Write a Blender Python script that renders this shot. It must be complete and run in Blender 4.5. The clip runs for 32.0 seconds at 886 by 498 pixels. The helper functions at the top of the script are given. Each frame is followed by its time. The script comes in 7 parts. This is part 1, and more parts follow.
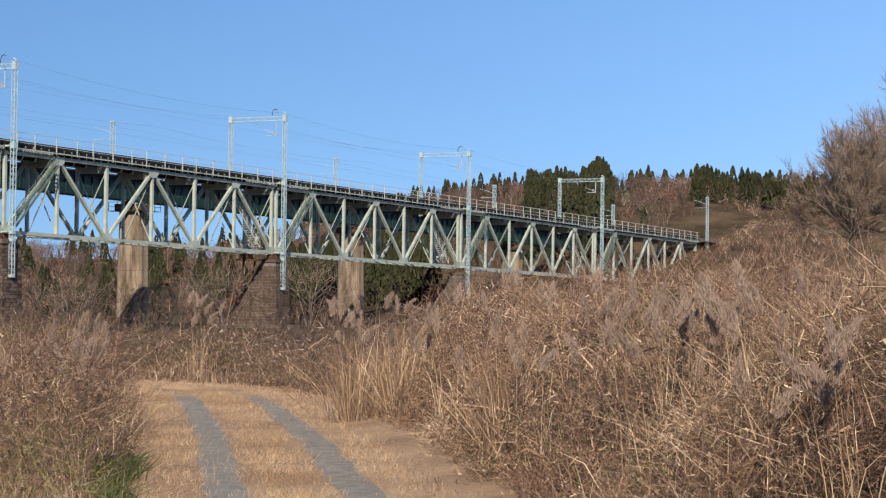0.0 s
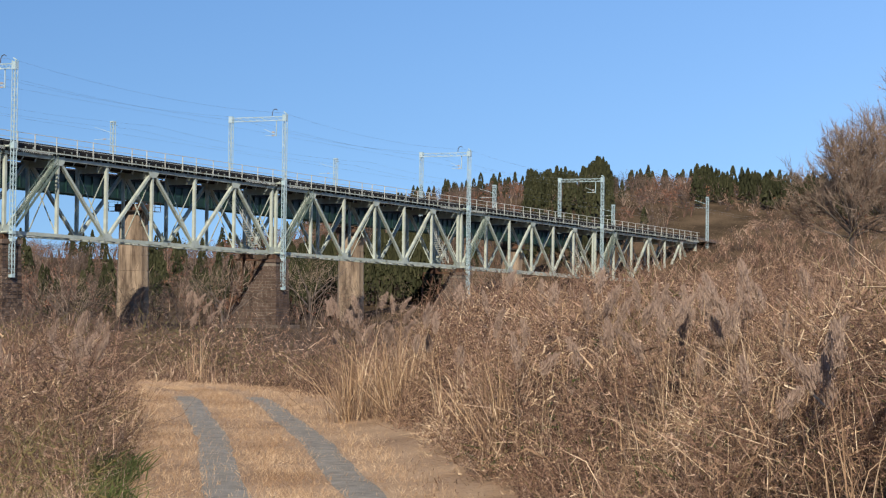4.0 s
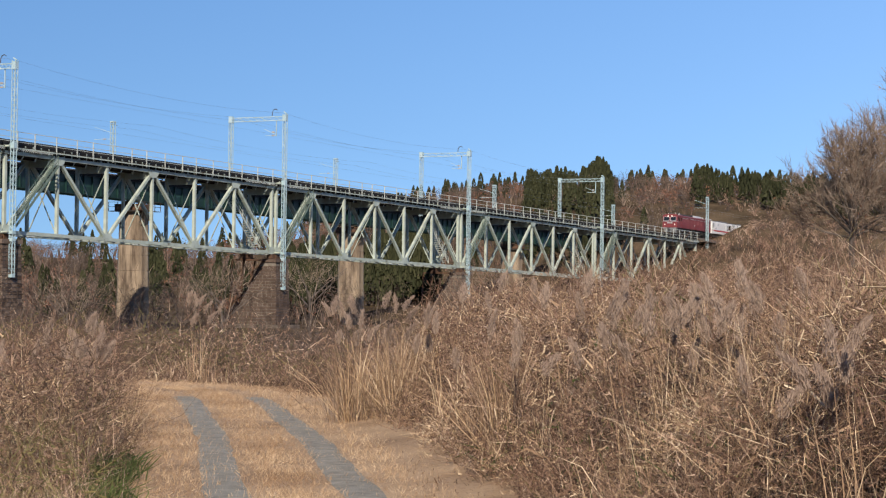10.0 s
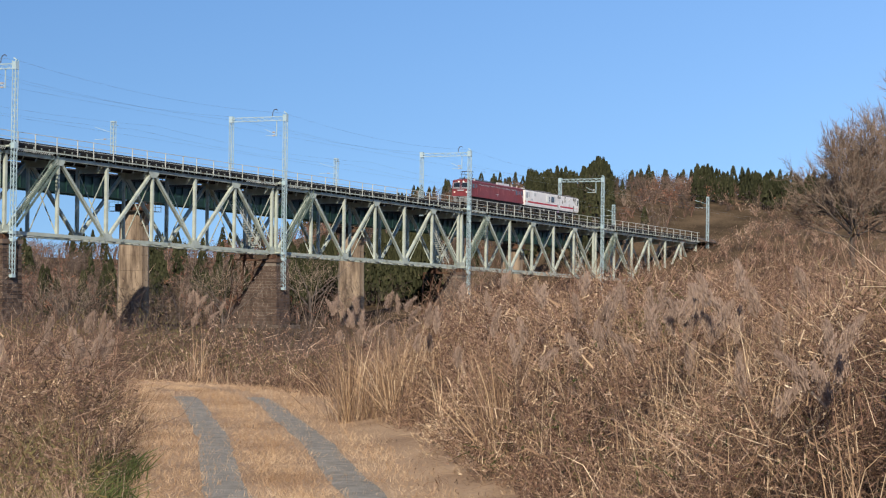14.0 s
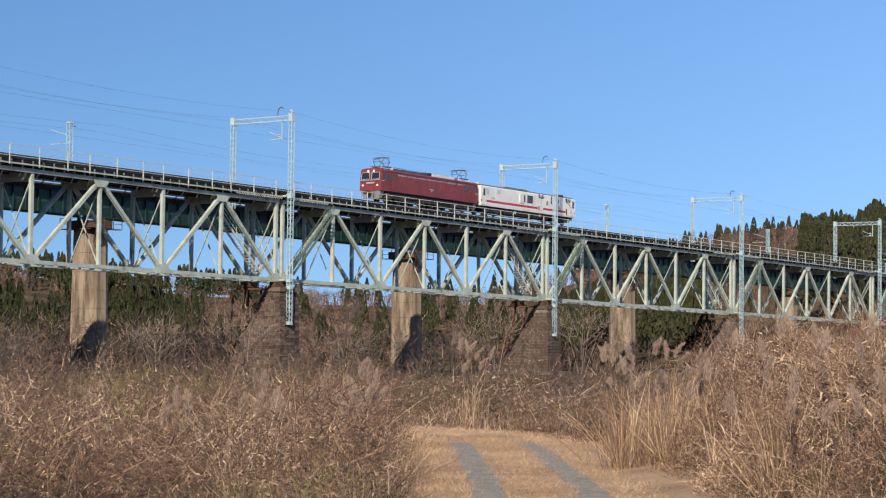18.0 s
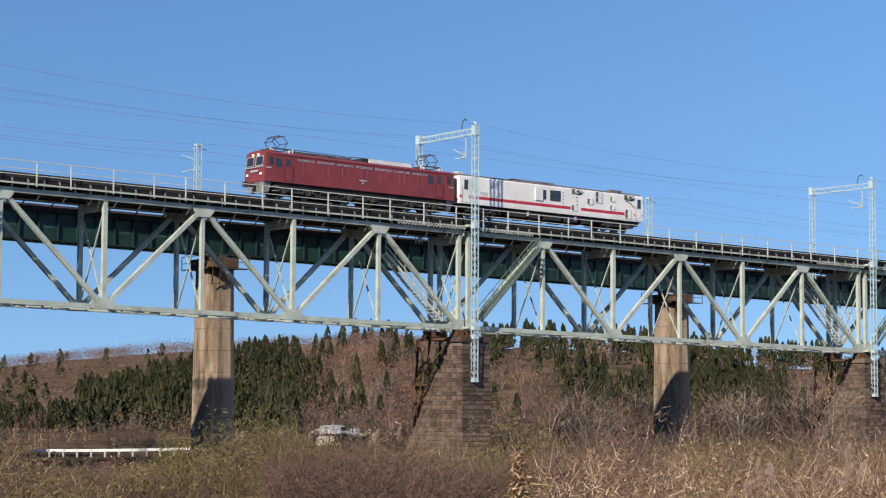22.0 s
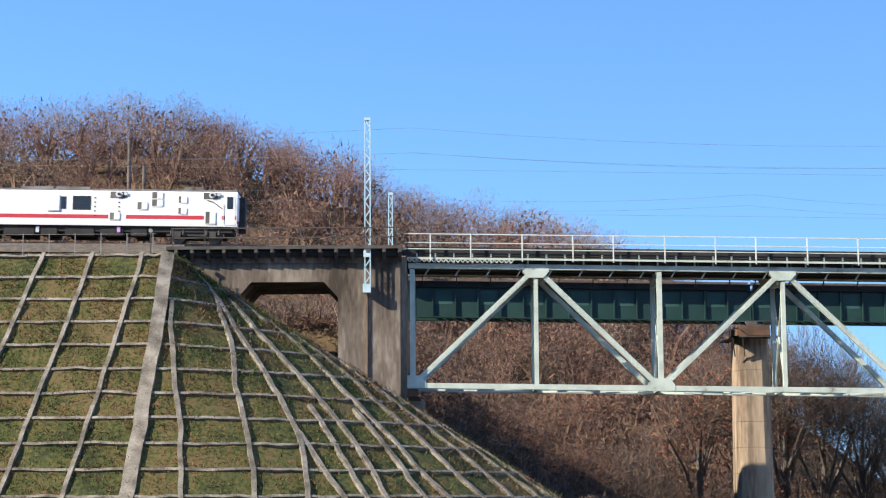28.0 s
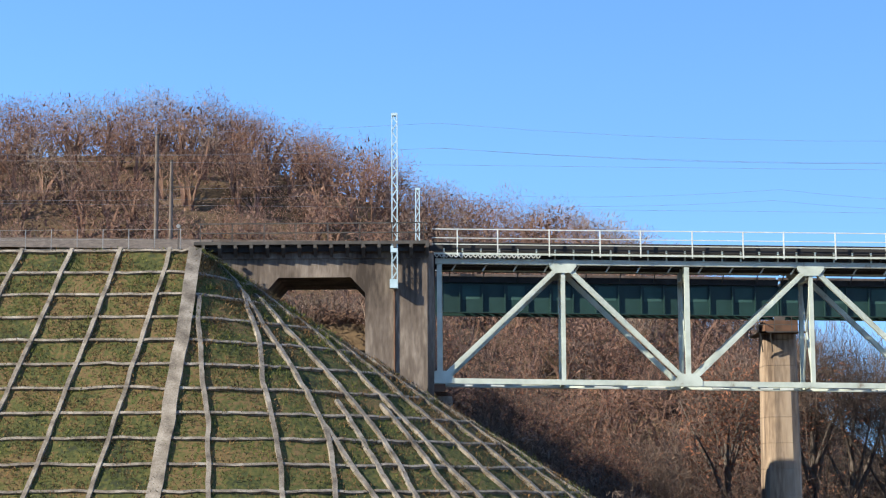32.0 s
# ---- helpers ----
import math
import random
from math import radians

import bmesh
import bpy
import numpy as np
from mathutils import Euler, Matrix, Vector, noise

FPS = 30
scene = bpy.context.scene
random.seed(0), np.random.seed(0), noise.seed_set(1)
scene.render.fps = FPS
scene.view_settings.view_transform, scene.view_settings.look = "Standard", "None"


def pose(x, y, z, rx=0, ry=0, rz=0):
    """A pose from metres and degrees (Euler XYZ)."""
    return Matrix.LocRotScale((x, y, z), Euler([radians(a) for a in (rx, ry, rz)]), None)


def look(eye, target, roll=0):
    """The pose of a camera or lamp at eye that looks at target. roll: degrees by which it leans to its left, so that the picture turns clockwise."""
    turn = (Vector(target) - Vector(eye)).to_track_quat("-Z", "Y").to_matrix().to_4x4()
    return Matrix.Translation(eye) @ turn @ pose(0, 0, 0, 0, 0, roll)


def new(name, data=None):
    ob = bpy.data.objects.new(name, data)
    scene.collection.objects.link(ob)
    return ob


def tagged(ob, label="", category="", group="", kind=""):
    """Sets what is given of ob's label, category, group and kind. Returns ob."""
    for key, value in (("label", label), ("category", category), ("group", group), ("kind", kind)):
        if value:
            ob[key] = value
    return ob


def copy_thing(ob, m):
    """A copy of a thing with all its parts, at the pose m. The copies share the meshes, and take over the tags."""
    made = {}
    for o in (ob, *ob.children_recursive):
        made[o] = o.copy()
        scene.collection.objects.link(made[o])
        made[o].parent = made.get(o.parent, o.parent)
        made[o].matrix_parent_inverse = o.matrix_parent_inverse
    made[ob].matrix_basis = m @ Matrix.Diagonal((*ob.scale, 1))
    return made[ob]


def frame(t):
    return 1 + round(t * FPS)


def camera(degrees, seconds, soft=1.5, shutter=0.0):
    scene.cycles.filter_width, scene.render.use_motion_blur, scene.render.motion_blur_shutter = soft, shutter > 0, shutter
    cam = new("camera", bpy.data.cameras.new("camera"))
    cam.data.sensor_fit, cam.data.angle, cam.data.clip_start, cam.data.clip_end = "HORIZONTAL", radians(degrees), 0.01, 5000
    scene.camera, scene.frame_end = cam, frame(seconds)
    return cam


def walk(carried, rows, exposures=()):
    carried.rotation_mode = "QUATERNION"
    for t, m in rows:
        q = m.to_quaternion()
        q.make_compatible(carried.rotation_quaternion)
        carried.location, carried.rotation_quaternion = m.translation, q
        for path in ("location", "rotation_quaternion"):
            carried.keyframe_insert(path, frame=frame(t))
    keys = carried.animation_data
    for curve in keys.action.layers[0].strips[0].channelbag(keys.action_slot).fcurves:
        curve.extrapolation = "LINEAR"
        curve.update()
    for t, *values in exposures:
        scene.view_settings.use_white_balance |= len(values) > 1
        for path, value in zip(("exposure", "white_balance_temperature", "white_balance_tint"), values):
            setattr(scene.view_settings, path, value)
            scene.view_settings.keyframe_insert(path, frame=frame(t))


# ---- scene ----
cam = camera(26.01, 32.0, soft=1.2)
EYE = (0.0, 0.0, 1.6)
# seconds, yaw, pitch, roll of the tripod head
PAN = [
    (0.0, -62.565, 1.252, -0.735),
    (13.5, -62.565, 1.252, -0.735),
    (13.9, -62.565, 1.252, -0.735),
    (15.5, -61.020, 1.259, -0.776),
    (16.0, -60.389, 1.277, -0.748),
    (16.5, -59.274, 1.358, -0.721),
    (17.0, -57.970, 1.619, -0.663),
    (17.5, -56.241, 2.062, -0.623),
    (18.0, -54.469, 2.542, -0.585),
    (18.5, -52.748, 2.985, -0.563),
    (19.0, -51.114, 3.161, -0.539),
    (19.5, -49.279, 3.320, -0.492),
    (20.0, -47.357, 3.604, -0.432),
    (20.5, -45.229, 3.837, -0.379),
    (21.0, -42.563, 4.090, -0.339),
    (21.5, -39.851, 4.308, -0.321),
    (22.0, -37.233, 4.573, -0.314),
    (22.5, -34.670, 4.782, -0.231),
    (23.0, -31.962, 4.905, -0.135),
    (23.5, -28.269, 5.225, -0.010),
    (24.0, -23.958, 5.755, 0.084),
    (24.5, -19.100, 6.360, 0.153),
    (25.0, -14.211, 6.804, 0.186),
    (25.5, -9.984, 7.096, 0.243),
    (26.0, -6.211, 7.391, 0.325),
    (26.5, -3.160, 7.608, 0.370),
    (28.5, 0.168, 7.700, 0.345),
    (29.0, 0.635, 7.684, 0.294),
    (29.5, 0.768, 7.667, 0.283),
    (30.0, 0.880, 7.638, 0.290),
    (30.5, 0.819, 7.615, 0.292),
    (31.0, 0.769, 7.590, 0.299),
    (31.5, 0.697, 7.561, 0.306),
    (32.0, 0.667, 7.563, 0.302),
]
walk(cam, [(t, pose(*EYE, 90 + p, r, y)) for t, y, p, r in PAN],
     [(0.0, 0.18, 6500, 10), (13.5, 0.18, 6500, 10), (19.0, 0.27, 6500, 10), (22.0, 0.36, 6500, 10), (23.0, 0.42, 6500, 10), (24.0, 0.48, 6500, 10), (25.0, 0.53, 6500, 10), (26.0, 0.82, 6500, 8), (29.0, 1.23, 6500, 7), (32.0, 1.23, 6500, 7)])

# ---- light ----
SUN = Vector((-0.80, -0.37, 0.515)).normalized()
world = bpy.data.worlds.new("sky")
scene.world = world
world.use_nodes = True
wt = world.node_tree
sky = wt.nodes.new("ShaderNodeTexSky")
sky.sky_type, sky.sun_disc = "NISHITA", False
sky.sun_elevation = math.asin(SUN.z)
sky.sun_rotation = -math.atan2(SUN.x, SUN.y)
sky.altitude, sky.air_density, sky.dust_density, sky.ozone_density = 300, 1.0, 0.3, 3.0
# clear dry winter air: the deep blue reaches low down
way = wt.nodes.new("ShaderNodeTexCoord")
lift = wt.nodes.new("ShaderNodeVectorMath")
lift.operation, lift.inputs[1].default_value, lift.inputs[2].default_value = "MULTIPLY_ADD", (1, 1, 1), (0, 0, 0.14)
unit = wt.nodes.new("ShaderNodeVectorMath")
unit.operation = "NORMALIZE"
wt.links.new(way.outputs["Generated"], lift.inputs[0])
wt.links.new(lift.outputs[0], unit.inputs[0])
wt.links.new(unit.outputs[0], sky.inputs[0])
deep = wt.nodes.new("ShaderNodeHueSaturation")
deep.inputs["Hue"].default_value, deep.inputs["Saturation"].default_value = 0.504, 1.18
wt.links.new(sky.outputs[0], deep.inputs["Color"])
wt.links.new(deep.outputs[0], wt.nodes["Background"].inputs[0])
wt.nodes["Background"].inputs[1].default_value = 0.128
lamp = bpy.data.lights.new("sun", "SUN")
lamp.energy, lamp.angle, lamp.color = 5.0, radians(0.53), (1.0, 0.9, 0.76)
sun = new("sun", lamp)
sun.matrix_world = look(SUN * 500, (0, 0, 0))


# ---- materials ----
def material(name, stops, scale=1.0, rough=0.8, metal=0.0, bump=0.2, fine=18.0, vary="noise", stretch=(1, 1, 1), dirt=0.25, spec=0.4):
    """Colour ramp over two scales of noise (or over pieces), grain bump and worn gloss."""
    m = bpy.data.materials.new(name)
    m.use_nodes = True
    nt = m.node_tree
    n, l = nt.nodes, nt.links
    bsdf = n["Principled BSDF"]
    tc = n.new("ShaderNodeTexCoord")
    mp = n.new("ShaderNodeMapping")
    mp.inputs["Scale"].default_value = stretch
    geo = n.new("ShaderNodeNewGeometry")
    l.new(geo.outputs["Position"] if vary in ("world", "island") else tc.outputs["Object"], mp.inputs[0])
    a, b = n.new("ShaderNodeTexNoise"), n.new("ShaderNodeTexNoise")
    a.inputs["Scale"].default_value, a.inputs["Detail"].default_value = scale, 6
    b.inputs["Scale"].default_value, b.inputs["Detail"].default_value = scale * fine, 4
    l.new(mp.outputs[0], a.inputs[0])
    l.new(mp.outputs[0], b.inputs[0])
    mix = n.new("ShaderNodeMath")
    mix.operation = "MULTIPLY_ADD"
    mix.inputs[1].default_value = dirt
    l.new(b.outputs[0], mix.inputs[0])
    sub = n.new("ShaderNodeMath")
    sub.operation = "MULTIPLY_ADD"
    sub.inputs[1].default_value, sub.inputs[2].default_value = 1.0, -0.5 * dirt
    l.new(a.outputs[0], sub.inputs[0])
    l.new(sub.outputs[0], mix.inputs[2])
    value = mix.outputs[0]
    if vary in ("island", "object"):
        oi = n.new("ShaderNodeObjectInfo")
        add = n.new("ShaderNodeMath")
        add.operation = "MULTIPLY_ADD"
        add.inputs[1].default_value = 0.55
        l.new(geo.outputs["Random Per Island"] if vary == "island" else oi.outputs["Random"], add.inputs[0])
        half = n.new("ShaderNodeMath")
        half.operation = "MULTIPLY_ADD"
        half.inputs[1].default_value, half.inputs[2].default_value = 0.9, -0.22
        l.new(value, half.inputs[0])
        l.new(half.outputs[0], add.inputs[2])
        value = add.outputs[0]
    ramp = n.new("ShaderNodeValToRGB")
    e = ramp.color_ramp.elements
    while len(e) < len(stops):
        e.new(0.5)
    for el, (p, c) in zip(e, stops):
        el.position, el.color = p, (*c, 1)
    l.new(value, ramp.inputs[0])
    l.new(ramp.outputs[0], bsdf.inputs["Base Color"])
    rg = n.new("ShaderNodeMath")
    rg.operation = "MULTIPLY_ADD"
    rg.inputs[1].default_value, rg.inputs[2].default_value = 0.25, rough - 0.12
    l.new(b.outputs[0], rg.inputs[0])
    l.new(rg.outputs[0], bsdf.inputs["Roughness"])
    bsdf.inputs["Metallic"].default_value = metal
    bsdf.inputs["Specular IOR Level"].default_value = spec
    if bump:
        bp = n.new("ShaderNodeBump")
        bp.inputs["Strength"].default_value, bp.inputs["Distance"].default_value = bump, 0.05
        l.new(b.outputs[0], bp.inputs["Height"])
        l.new(bp.outputs[0], bsdf.inputs["Normal"])
    return m


def two(a, b, lo=0.3, hi=0.7):
    return [(lo, a), (hi, b)]


PAINT = material("pale_green_bridge_paint", [(0.27, (0.19, 0.165, 0.12)), (0.36, (0.35, 0.39, 0.335)), (0.72, (0.50, 0.55, 0.48))], 0.9, 0.55, bump=0.1, dirt=0.3)
STAIRGREEN = material("dark_stair_paint", two((0.10, 0.14, 0.115), (0.18, 0.23, 0.19)), 1.0, 0.6, bump=0.1)
NEARBLACK = material("near_black_deck", two((0.012, 0.012, 0.012), (0.035, 0.032, 0.03)), 0.8, 0.85, bump=0.2)
GREEN = material("dark_green_girder_paint", two((0.007, 0.026, 0.023), (0.013, 0.044, 0.039)), 0.6, 0.5, bump=0.1)
GREENPANEL = material("paler_green_panel", two((0.016, 0.055, 0.048), (0.03, 0.08, 0.07)), 0.9, 0.6, bump=0.1)
GALV = material("galvanised_steel", two((0.33, 0.46, 0.50), (0.48, 0.60, 0.635)), 1.5, 0.5, 0.1, bump=0.05)
RAILING = material("pale_railing_paint", two((0.42, 0.44, 0.40), (0.57, 0.59, 0.54)), 2.0, 0.55, bump=0.05)
RUST = material("rusted_steel", two((0.06, 0.035, 0.022), (0.14, 0.07, 0.04)), 1.2, 0.85, bump=0.3)
DARKSTEEL = material("dark_deck_steel", two((0.035, 0.033, 0.03), (0.09, 0.08, 0.07)), 1.0, 0.8, bump=0.2)
TIMBER = material("old_sleeper_timber", two((0.025, 0.021, 0.017), (0.06, 0.048, 0.038)), 2.0, 0.9, bump=0.4)
RAILTOP = material("worn_rail_steel", two((0.10, 0.07, 0.05), (0.2, 0.16, 0.13)), 2.0, 0.5, 0.6, bump=0.05)
CONCRETE = material("weathered_concrete", [(0.28, (0.042, 0.031, 0.023)), (0.42, (0.095, 0.073, 0.056)), (0.56, (0.148, 0.118, 0.092)), (0.75, (0.28, 0.235, 0.19))], 0.55, 0.92, bump=0.4, fine=9, stretch=(1, 1, 0.22), dirt=0.5)
PIERCON = material("stained_pier_concrete", [(0.34, (0.10, 0.07, 0.048)), (0.5, (0.31, 0.235, 0.165)), (0.7, (0.44, 0.36, 0.27))], 0.45, 0.9, bump=0.3, fine=12, stretch=(1, 1, 0.15), dirt=0.3)
BEAMCON = material("lattice_concrete", [(0.3, (0.075, 0.062, 0.048)), (0.5, (0.16, 0.138, 0.11)), (0.72, (0.27, 0.24, 0.198))], 1.1, 0.9, bump=0.5, fine=9, vary="world", dirt=0.45)
STONE = material("brown_pier_stone", [(0.2, (0.045, 0.029, 0.022)), (0.5, (0.092, 0.061, 0.046)), (0.85, (0.165, 0.12, 0.092))], 1.2, 0.9, bump=0.5, vary="object")
MORTAR = material("pier_mortar", two((0.09, 0.07, 0.055), (0.24, 0.21, 0.175)), 1.2, 0.95, bump=0.3)
TURF = material("mossy_slope_turf", [(0.28, (0.016, 0.021, 0.006)), (0.42, (0.042, 0.05, 0.01)), (0.52, (0.072, 0.066, 0.017)), (0.61, (0.115, 0.07, 0.03)), (0.72, (0.05, 0.06, 0.012))], 0.3, 0.95, bump=1.0, fine=14, vary="world", dirt=0.7)
SOIL = material("dry_valley_ground", [(0.3, (0.05, 0.036, 0.024)), (0.5, (0.095, 0.068, 0.042)), (0.7, (0.15, 0.105, 0.065))], 0.12, 0.95, bump=0.6, fine=22, vary="world", dirt=0.5, spec=0.0)
GRAVEL = material("grey_gravel", two((0.20, 0.178, 0.14), (0.33, 0.30, 0.245)), 5.0, 0.95, bump=0.5, fine=9, vary="world", dirt=0.6)
STRAW = material("dry_straw", [(0.2, (0.15, 0.092, 0.056)), (0.48, (0.32, 0.205, 0.125)), (0.66, (0.56, 0.39, 0.235)), (0.8, (0.84, 0.67, 0.46))], 0.2, 0.8, bump=0, vary="island", dirt=0.2)
BRUSH = material("dead_brush", [(0.2, (0.078, 0.043, 0.03)), (0.5, (0.192, 0.108, 0.072)), (0.68, (0.385, 0.248, 0.172)), (0.82, (0.62, 0.465, 0.345))], 0.15, 0.85, bump=0, vary="island", dirt=0.2)
VERGE = material("ochre_dead_grass", [(0.2, (0.25, 0.15, 0.084)), (0.5, (0.43, 0.285, 0.17)), (0.85, (0.66, 0.49, 0.32))], 0.5, 0.85, bump=0, vary="island", dirt=0.2)
PLUME = material("pampas_plume", [(0.2, (0.25, 0.178, 0.135)), (0.8, (0.46, 0.345, 0.27))], 0.6, 0.9, bump=0, vary="island")
OLIVE = material("olive_weeds", [(0.2, (0.07, 0.06, 0.022)), (0.5, (0.13, 0.11, 0.04)), (0.85, (0.24, 0.19, 0.075))], 0.2, 0.85, bump=0, vary="island", dirt=0.2)
FARWOOD = material("distant_bare_wood", [(0.2, (0.11, 0.066, 0.05)), (0.55, (0.17, 0.103, 0.08)), (0.9, (0.225, 0.145, 0.115))], 0.012, 0.95, bump=0, vary="island", dirt=0.1)
LEAFGREEN = material("weed_green", [(0.2, (0.05, 0.07, 0.02)), (0.8, (0.14, 0.17, 0.05))], 0.6, 0.8, bump=0, vary="island")
TWIG = material("bare_twigs", [(0.2, (0.10, 0.058, 0.043)), (0.55, (0.198, 0.117, 0.087)), (0.9, (0.31, 0.205, 0.156))], 0.05, 0.9, bump=0, vary="island", dirt=0.1)
SCRUB_SHADE = material("brown_scrub_and_crown_shade", [(0.2, (0.075, 0.042, 0.03)), (0.55, (0.14, 0.08, 0.056)), (0.9, (0.22, 0.13, 0.09))], 0.15, 0.9, bump=0, vary="island", dirt=0.1)
TANTWIG = material("tan_twigs", [(0.2, (0.14, 0.10, 0.075)), (0.55, (0.25, 0.185, 0.14)), (0.9, (0.36, 0.28, 0.215))], 0.05, 0.9, bump=0, vary="island", dirt=0.1)
REDTWIG = material("red_brown_leaves", [(0.2, (0.12, 0.055, 0.036)), (0.55, (0.24, 0.105, 0.062)), (0.9, (0.35, 0.16, 0.092))], 0.03, 0.9, bump=0, vary="island", dirt=0.1)
BALLAST = material("brown_ballast", two((0.06, 0.048, 0.038), (0.13, 0.105, 0.085)), 3.0, 0.95, bump=0.5, vary="world", dirt=0.5)
GOLDEN = material("yellowing_leaves", [(0.2, (0.12, 0.10, 0.03)), (0.55, (0.22, 0.19, 0.065)), (0.9, (0.34, 0.28, 0.12))], 0.5, 0.85, bump=0, vary="island")
DUSK = material("dark_weeds_and_low_shade", [(0.2, (0.048, 0.03, 0.021)), (0.55, (0.10, 0.061, 0.042)), (0.9, (0.175, 0.115, 0.082))], 0.15, 0.9, bump=0, vary="island", dirt=0.1)
GREYTWIG = material("grey_brush_twigs", [(0.2, (0.048, 0.034, 0.028)), (0.55, (0.098, 0.07, 0.056)), (0.9, (0.168, 0.126, 0.102))], 0.05, 0.9, bump=0, vary="island", dirt=0.1)
BARK = material("tree_bark", two((0.07, 0.055, 0.045), (0.16, 0.13, 0.11)), 1.5, 0.95, bump=0.5)
NEEDLE = material("conifer_needles", [(0.2, (0.022, 0.025, 0.013)), (0.55, (0.04, 0.043, 0.021)), (0.9, (0.068, 0.067, 0.034))], 0.05, 0.95, bump=0, vary="island", dirt=0.1, spec=0.1)
LOCORED = material("faded_red_paint", [(0.3, (0.17, 0.03, 0.033)), (0.7, (0.235, 0.042, 0.046))], 0.8, 0.5, bump=0.05, dirt=0.3)
FADED = material("faded_pink_edge", two((0.32, 0.12, 0.12), (0.4, 0.17, 0.16)), 1.0, 0.6, bump=0.03)
COACHWHITE = material("white_coach_paint", two((0.70, 0.67, 0.64), (0.83, 0.81, 0.78)), 0.6, 0.45, bump=0.05)
STRIPE = material("red_stripe_paint", two((0.42, 0.03, 0.045), (0.5, 0.04, 0.055)), 1.0, 0.5, bump=0.03)
ROOFGREY = material("sooty_roof_and_recess_shade", two((0.07, 0.065, 0.06), (0.16, 0.15, 0.14)), 0.8, 0.8, bump=0.2)
UNDER = material("sooty_underframe", two((0.025, 0.023, 0.02), (0.07, 0.06, 0.055)), 1.5, 0.8, bump=0.2)
SKIRT = material("grey_bogie_paint", two((0.16, 0.16, 0.16), (0.28, 0.28, 0.27)), 1.5, 0.6, bump=0.1)
SILVER = material("silver_trim", two((0.55, 0.55, 0.53), (0.7, 0.7, 0.68)), 2.0, 0.35, 0.5, bump=0.03)
LIGHTGREY = material("light_grey_equipment", two((0.42, 0.43, 0.43), (0.55, 0.56, 0.56)), 1.5, 0.6, bump=0.05)
BLACK = material("black_rubber", two((0.012, 0.012, 0.012), (0.03, 0.03, 0.03)), 2.0, 0.8, bump=0.05)
WIRE = material("copper_wire", two((0.16, 0.17, 0.19), (0.24, 0.25, 0.28)), 2.0, 0.6, 0.3, bump=0)
PORCELAIN = material("insulator_porcelain", two((0.45, 0.40, 0.36), (0.6, 0.55, 0.5)), 2.0, 0.3, bump=0)
WHITE = material("white_wall_paint", two((0.62, 0.62, 0.60), (0.8, 0.8, 0.78)), 0.5, 0.7, bump=0.05)
glass = bpy.data.materials.new("dark_window_glass")
glass.use_nodes = True
gb = glass.node_tree.nodes["Principled BSDF"]
gb.inputs["Base Color"].default_value = (0.02, 0.024, 0.028, 1)
gb.inputs["Roughness"].default_value = 0.08
GLASS = glass
lampglass = bpy.data.materials.new("headlamp_glass")
lampglass.use_nodes = True
lb = lampglass.node_tree.nodes["Principled BSDF"]
lb.inputs["Base Color"].default_value = (0.85, 0.82, 0.7, 1)
lb.inputs["Roughness"].default_value = 0.15
lb.inputs["Emission Color"].default_value = (1.0, 0.9, 0.7, 1)
lb.inputs["Emission Strength"].default_value = 0.25
LAMPGLASS = lampglass


def thin(m, share):
    """Lets part of the light through a thin dry leaf."""
    nt = m.node_tree
    bsdf, out = nt.nodes["Principled BSDF"], nt.nodes["Material Output"]
    glow, mix = nt.nodes.new("ShaderNodeBsdfTranslucent"), nt.nodes.new("ShaderNodeMixShader")
    nt.links.new(bsdf.inputs["Base Color"].links[0].from_socket, glow.inputs["Color"])
    mix.inputs[0].default_value = share
    nt.links.new(bsdf.outputs[0], mix.inputs[1])
    nt.links.new(glow.outputs[0], mix.inputs[2])
    nt.links.new(mix.outputs[0], out.inputs["Surface"])


for m_, share_ in ((PLUME, 0.3), (STRAW, 0.1), (VERGE, 0.08), (REDTWIG, 0.2), (LEAFGREEN, 0.3)):
    thin(m_, share_)


